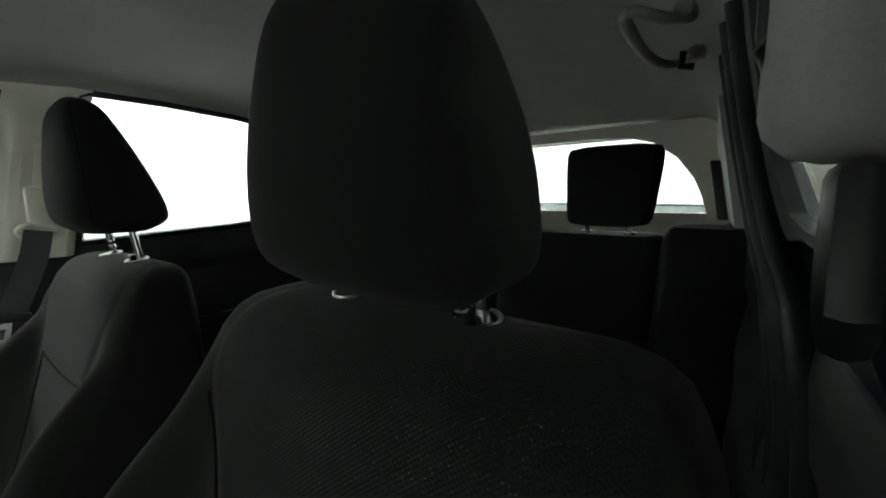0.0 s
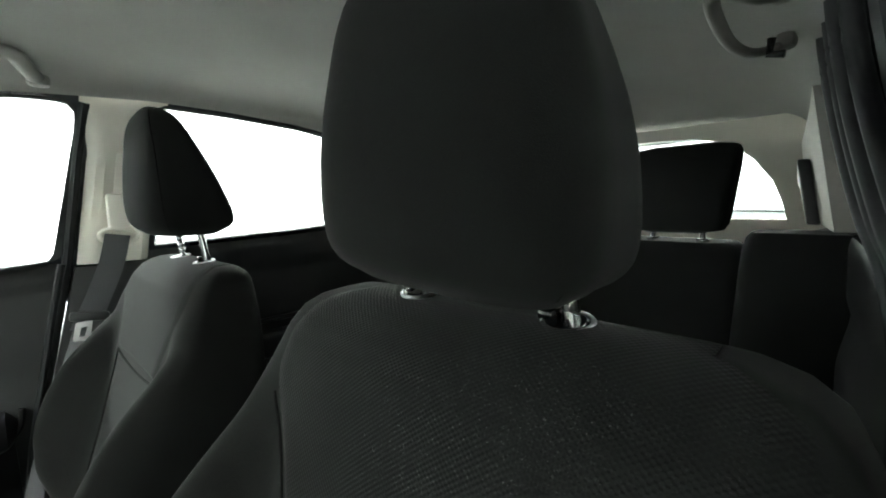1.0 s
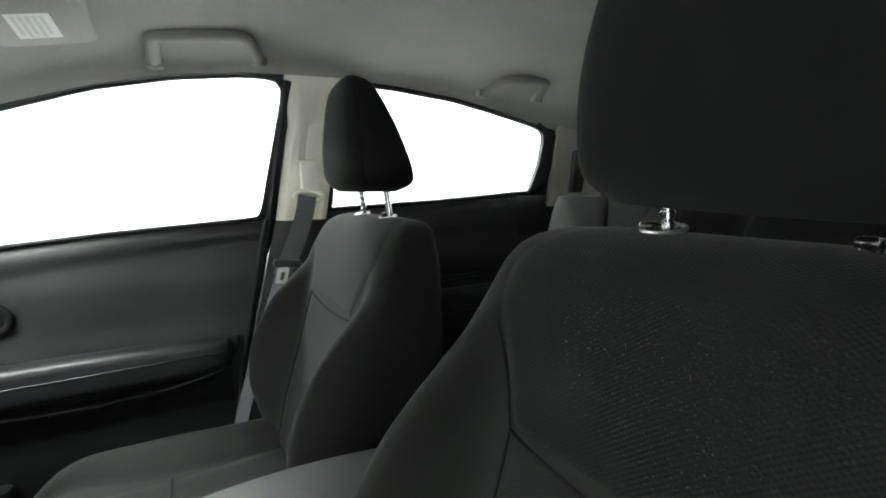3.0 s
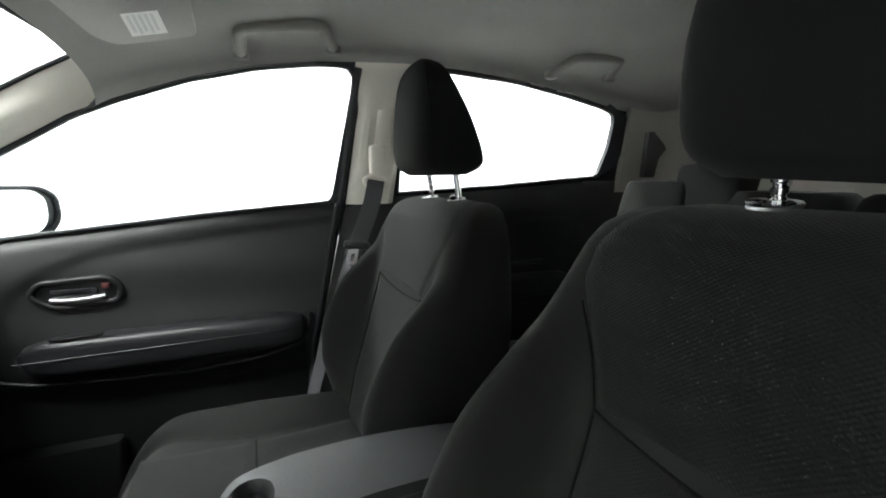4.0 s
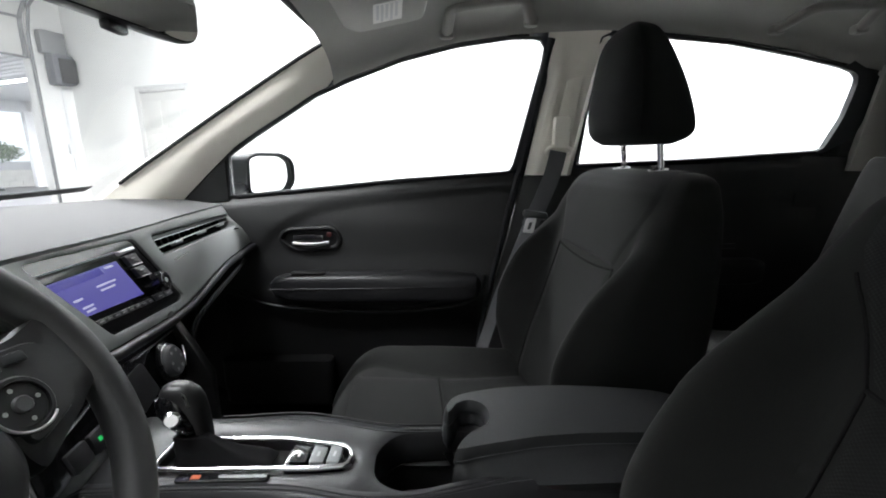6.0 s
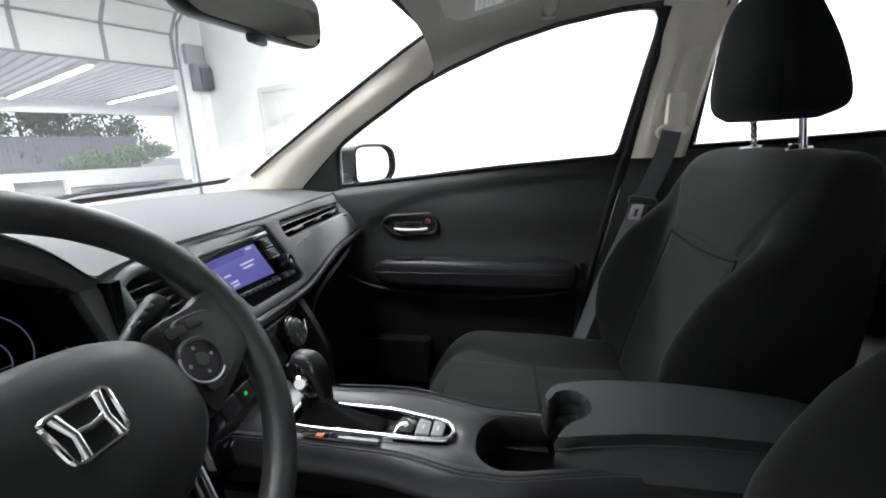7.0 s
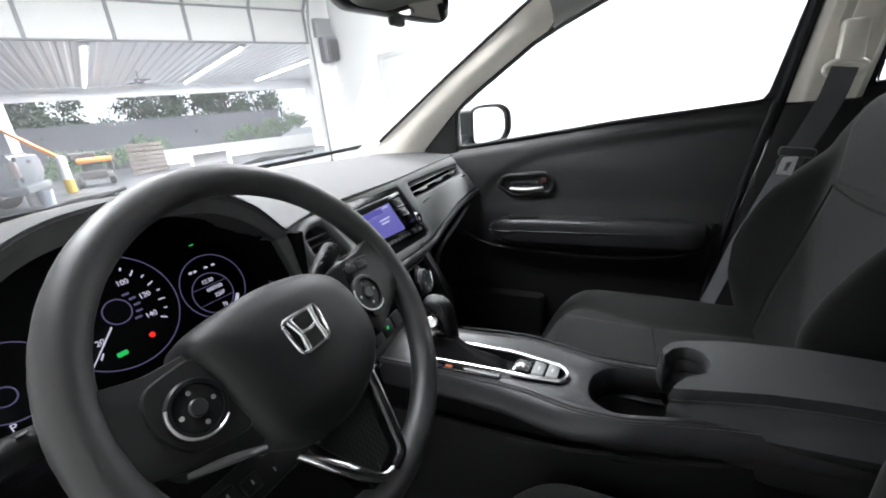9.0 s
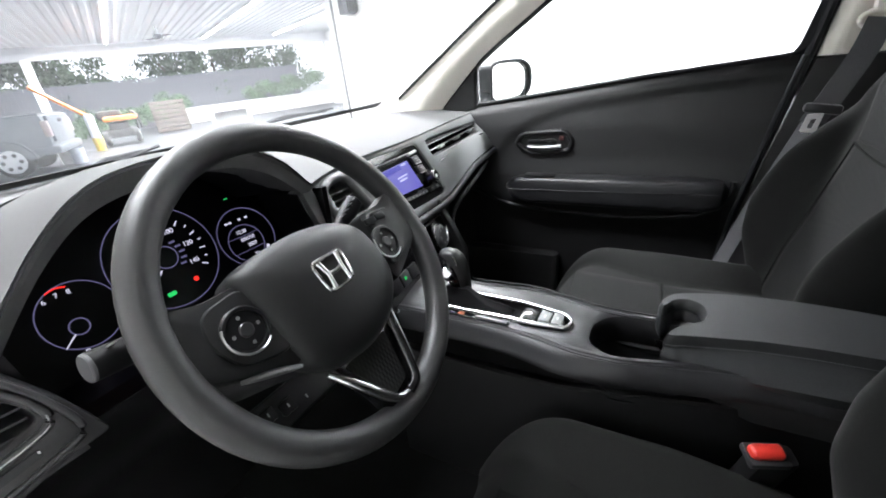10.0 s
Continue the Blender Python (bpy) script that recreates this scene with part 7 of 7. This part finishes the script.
for k in range(4):
    aa = radians(20 + 90 * k)
    c, s_ = math.cos(aa), math.sin(aa)
    q = [Vector((-1.9 + r * c - w * s_, 7.7 + r * s_ + w * c, 2.70)) for r, w in ((0.12, 0.04), (0.62, 0.07), (0.62, -0.07), (0.12, -0.04))]
    part("blade", place(slab(q, (0, 0, 0.012))), M_FENCE if k % 2 else M_METAL, fan)

# low block wall and board fence
wall = structure("wall_blocks", gbox(-1.3, 9.0, 12.46, 12.8, 0, 0.60), M_BLOCK, "pale concrete block retaining wall")
blk = box((0.38, 0.22, 0.185), (0, 0, 0), 0.01).copy()
me = bpy.data.meshes.new("block")
blk.to_mesh(me)
blk.free()
me.materials.append(M_BLOCK)
for r in range(3):
    for i in range(24):
        ob = new("block", me)
        ob.parent = wall
        ob.matrix_world = G @ Matrix.Translation((-1.1 + 0.40 * i + (0.2 if r % 2 else 0), 12.55 + random.uniform(-0.012, 0.012), 0.10 + 0.195 * r))
fence = structure("wall_fence", gbox(-12, 4.3, 14.6, 14.66, 0, 1.75), M_FENCE, "dark weathered board fence")
bd = box((0.135, 0.03, 1.9), (0, 0, 0), 0.004)
me = bpy.data.meshes.new("board")
bd.to_mesh(me)
bd.free()
me.materials.append(M_FENCE)
for i in range(109):
    ob = new("board", me)
    ob.parent = fence
    ob.matrix_world = G @ Matrix.Translation((-11.9 + 0.149 * i, 14.58 + random.uniform(-0.006, 0.006), 0.95 + random.uniform(-0.02, 0.02)))

# bright overcast sky far behind the trees
back = structure("backdrop", gbox(-70, 90, 95, 95.2, -1, 60), glow("overcast_sky", (0.92, 0.96, 1.0), 1.6), "bright overcast sky behind the trees", smooth=False)

# foliage behind the fence and over the wall
M_LEAF = surface("leaf_green", (0.06, 0.095, 0.05), 0.6, mottle=0.4, mottle_scale=2.0, grain=0.3, grain_scale=30)
M_LEAF2 = surface("leaf_bright_green", (0.09, 0.15, 0.075), 0.6, mottle=0.35, mottle_scale=2.0)
M_TRUNK = surface("bark", (0.08, 0.06, 0.045), 0.9, mottle=0.3, bump=0.4)


def leaves(centres, count, size, rng):
    """Small folded leaves scattered round clump centres; rows of x, y, z, radius, height radius."""
    vs, fs = [], []
    for _ in range(count):
        cx, cy, cz, r, h = rng.choice(centres)
        th, ph = rng.uniform(0, math.tau), math.acos(rng.uniform(-1, 1))
        q = rng.random() ** 0.4
        p = Vector((cx + r * q * math.sin(ph) * math.cos(th), cy + r * q * math.sin(ph) * math.sin(th), cz + h * q * math.cos(ph)))
        u = Vector((rng.gauss(0, 1), rng.gauss(0, 1), rng.gauss(0, 1))).normalized()
        w = u.cross(Vector((rng.gauss(0, 1), rng.gauss(0, 1), rng.gauss(0, 1)))).normalized()
        s = size * rng.uniform(0.6, 1.4)
        k = len(vs)
        vs += [p - u * s, p + w * s * 0.5, p + u * s, p - w * s * 0.5]
        fs += [(k, k + 1, k + 2), (k, k + 2, k + 3)]
    me = bpy.data.meshes.new("leaves")
    me.from_pydata([G @ v for v in vs], [], fs)
    return me


rng = random.Random(5)


def hedge_tree(x, y, height, spread, count, mat, size=0.09):
    t = thing("tree", g(x, y, 0), "dark green leafy tree behind the fence", "tree", "trees behind the fence")
    part("trunk", place(tube(smooth_line([(x, y, 0), (x + 0.05, y, height * 0.35), (x - 0.05, y + 0.05, height * 0.75)], 10), [0.12 - 0.008 * k for k in range(10)], 10)), M_TRUNK, t)
    cl = []
    for _ in range(16):
        cl.append((x + rng.uniform(-spread, spread), y + rng.uniform(-0.7, 0.7), height * rng.uniform(0.35, 0.95), rng.uniform(0.35, 0.8), rng.uniform(0.3, 0.6)))
    for cx, cy, cz, r, h in cl[:5]:
        part("limb", place(tube([(x, y, height * 0.45), (cx, cy, cz)], [0.05, 0.02], 6)), M_TRUNK, t)
    me = leaves(cl, count, size, rng)
    me.materials.append(mat)
    ob = new("crown", me)
    ob.parent = t
    ob.matrix_parent_inverse = t.matrix_world.inverted()


for i, (x, h) in enumerate([(-9.0, 3.3), (-7.2, 3.6), (-5.6, 3.3), (-4.7, 3.4), (-3.0, 1.9), (-0.8, 3.5), (0.8, 3.3), (2.3, 3.6), (3.9, 3.2)]):
    hedge_tree(x, 15.6 + 0.3 * (i % 3), h, 1.05, 2500, M_LEAF)
me = leaves([(x, 12.9 + rng.uniform(0, 0.8), rng.uniform(0.7, 1.15) + 0.30 * smoothstep(2.5, 4.5, x), 0.45, 0.3) for x in [1.6 + 0.3 * k for k in range(12)]] + [(-3.4 + 0.3 * k, 12.8, rng.uniform(0.5, 1.1), 0.4, 0.35) for k in range(8)] + [(-5.2 + 0.25 * k, 12.9, rng.uniform(0.2, 0.8), 0.4, 0.35) for k in range(7)], 9000, 0.055, rng)
me.materials.append(M_LEAF2)
tagged(new("bushes", me), "bright green bushes along the block wall", "bushes", "", "stuff")

# pallets stacked on edge
for k in range(3):
    t = thing("pallet", g(-2.0, 9.6 + 0.2 * k, 0), "weathered wooden pallet leaning upright", "pallet", "pallets")
    for j in range(7):
        part("board", gbox(-2.6, -1.6, 9.60 + 0.2 * k, 9.62 + 0.2 * k, 0.02 + 0.145 * j, 0.125 + 0.145 * j, 0.003), M_WOOD, t)
    for x in (-2.58, -2.14, -1.70):
        part("bearer", gbox(x, x + 0.08, 9.622 + 0.2 * k, 9.70 + 0.2 * k, 0.02, 1.0, 0.003), M_WOOD, t)
bench = thing("work_bench", g(-0.5, 9.0, 0), "pale low bench beside the block wall", "bench")
part("bench_top", gbox(-1.05, 0.35, 8.75, 9.2, 0.46, 0.52, 0.006), M_METAL, bench)
part("bench_back", gbox(-0.95, 0.25, 9.12, 9.16, 0.08, 0.46, 0.004), M_BLOCK, bench)
for x in (-0.98, 0.22):
    for y in (8.79, 9.1):
        part("leg", gbox(x, x + 0.06, y, y + 0.06, 0, 0.46, 0.004), M_METAL, bench)
mower = thing("lawn_mower", g(-3.6, 8.0, 0), "orange and black ride-on mower", "mower")
part("deck", place(box((0.75, 0.9, 0.22), (-3.62, 8.0, 0.30), 0.06)), M_TYRE, mower)
part("bonnet", place(box((0.82, 0.6, 0.13), (-3.52, 7.9, 0.70), 0.05)), M_ORANGE, mower, "orange bonnet")
part("engine", place(box((0.5, 0.5, 0.26), (-3.6, 8.0, 0.46), 0.05)), M_TYRE, mower)
part("seat", place(box((0.62, 0.2, 0.26), (-3.75, 8.3, 0.80), 0.08)), M_TYRE, mower)
for x, y in ((-3.98, 7.62), (-3.24, 7.62), (-3.98, 8.4), (-3.24, 8.4)):
    w = part("wheel", place(disc((x - 0.07, y, 0.2), (1, 0, 0), 0.2, 0.14, 28, 0.04)), M_TYRE, mower)
    part("rim", place(disc((x - 0.075, y, 0.2), (1, 0, 0), 0.11, 0.15, 20, 0.01)), M_ALLOY, w)
boom = thing("loader_boom", g(-4.7, 9.0, 1.2), "orange steel boom leaning behind the truck", "boom")
part("beam", place(tube([(-5.29, 9.0, 1.765), (-4.25, 9.0, 0.80)], 0.055, 4)), M_ORANGE, boom)
part("strut", place(tube([(-4.27, 9.0, 0.82), (-4.27, 9.1, 0.0)], 0.05, 8)), M_TYRE, boom)
bol = thing("bollard", g(-4.17, 6.6, 0), "white bollard with a yellow base", "bollard")
part("post", place(disc((-4.17, 6.6, 0.30), (0, 0, 1), 0.10, 0.62, 24, 0.03)), M_METAL, bol)
part("base", place(disc((-4.17, 6.6, 0.0), (0, 0, 1), 0.108, 0.34, 24, 0.01)), M_YELLOW, bol, "yellow base")
for x, y, m in ((-4.52, 4.3, M_PLASTIC), (-4.72, 4.5, M_METAL)):
    t = thing("bucket", g(x, y, 0), "pale plastic bucket on the wet ground", "bucket", "buckets")
    part("shell", place(loft([[Vector((x + r * math.cos(math.tau * k / 28), y + r * math.sin(math.tau * k / 28), z)) for k in range(28)] for r, z in ((0.115, 0.0), (0.14, 0.30), (0.148, 0.30), (0.148, 0.32), (0.13, 0.32), (0.105, 0.03))])), m, t)
    part("handle", place(tube([(x - 0.145, y, 0.3), (x - 0.1, y - 0.1, 0.24), (x, y - 0.16, 0.21), (x + 0.1, y - 0.1, 0.24), (x + 0.145, y, 0.3)], 0.005, 6)), M_STEEL, t)

part("roll_bar", place(tube(smooth_line([(-3.15, 8.3, 0.3), (-3.12, 8.3, 0.75), (-3.2, 8.1, 0.84), (-3.1, 7.75, 0.72), (-3.06, 7.7, 0.35)], 24), 0.035, 8)), M_TYRE, mower, "black guard bar")

# pickup truck, its tail towards the yard
TP = G @ Matrix.Translation((-4.69, 3.25, 0)) @ Matrix.Rotation(radians(-9), 4, "Z")
truck = thing("pickup_truck", TP @ Vector((-2, 0.8, 0)), "grey compact pickup truck parked under the porch", "truck")


def tplace(bm):
    bmesh.ops.transform(bm, matrix=TP, verts=bm.verts)
    return bm


def tb(x0, x1, y0, y1, z0, z1, bevel):
    return tplace(box((x1 - x0, y1 - y0, z1 - z0), (-(x0 + x1) / 2, (y0 + y1) / 2, (z0 + z1) / 2), bevel))


def arch(cx, r):
    return [(cx + r * math.cos(math.pi * k / 12), 0.30 + r * math.sin(math.pi * k / 12)) for k in range(13)]


side = rounded([(0.05, 0.46), (0.02, 0.80), (0.06, 1.07), (1.75, 1.09), (1.80, 1.09), (2.05, 1.55), (3.1, 1.58), (3.75, 1.10), (4.7, 1.0), (4.85, 0.55), (4.6, 0.30)], 0.05, 4)
low = [p for cx in (3.95, 0.74) for p in reversed(arch(cx, 0.37))]
outline = side + [(p[0], p[1]) for p in low]
part("body", tplace(slab([Vector((-x, 0.0, z)) for x, z in outline], (0, 1.62, 0), 0.025)), M_TRUCK, truck)
part("bed", tb(0.14, 1.7, 0.1, 1.52, 0.98, 1.10, 0.02), M_TYRE, truck)
part("bed_rail", tplace(tube([(-0.07, 0.03, 1.085), (-1.75, 0.03, 1.103)], 0.022, 10)), M_TRUCK, truck)
part("bumper", tb(-0.06, 0.36, -0.02, 1.64, 0.34, 0.50, 0.05), M_TRUCK, truck, "grey rear bumper")
part("tailgate", tb(-0.015, 0.05, 0.14, 1.48, 0.56, 1.05, 0.015), M_TRUCK, truck)
part("tailgate_handle", tb(-0.028, 0.0, 0.70, 0.92, 0.90, 0.96, 0.008), M_TYRE, truck)
for y in (-0.012, 1.49):
    part("tail_light", tb(-0.012, 0.10, y, y + 0.14, 0.66, 0.96, 0.02), M_TAIL, truck, "dull red tail light")
for y in (-0.006, 1.606):
    part("side_window", tb(2.1, 3.05, y, y + 0.02, 1.14, 1.48, 0.01), M_PIANO, truck, "dark cab window")
part("mirror", tb(3.2, 3.36, -0.22, -0.04, 1.12, 1.27, 0.04), M_TYRE, truck)
for x in (0.74, 3.95):
    part("wheel_housing", tb(x - 0.40, x + 0.40, 0.24, 1.38, 0.32, 0.70, 0.02), M_TYRE, truck)
    part("arch_lip", tplace(tube([Vector((-p[0], -0.004, p[1])) for p in arch(x, 0.375)], 0.016, 8)), M_TRUCK, truck)
    for y, s in ((0.20, -1), (1.42, 1)):
        w = part("wheel", tplace(disc(Vector((-x, y, 0.30)), (0, s, 0), 0.30, 0.20, 40, 0.05)), M_TYRE, truck)
        part("rim", tplace(disc(Vector((-x, y + s * 0.19, 0.30)), (0, s, 0), 0.215, 0.02, 36, 0.008)), M_ALLOY, w, "silver alloy rim")
        part("hub_cap", tplace(disc(Vector((-x, y + s * 0.20, 0.30)), (0, s, 0), 0.05, 0.018, 20, 0.006)), M_ALLOY, w)
        for k in range(6):
            a = math.tau * k / 6
            part("rim_hole", tplace(disc(Vector((-x + 0.135 * math.cos(a), y + s * 0.208, 0.30 + 0.135 * math.sin(a))), (0, s, 0), 0.036, 0.004, 14)), M_TYRE, w)
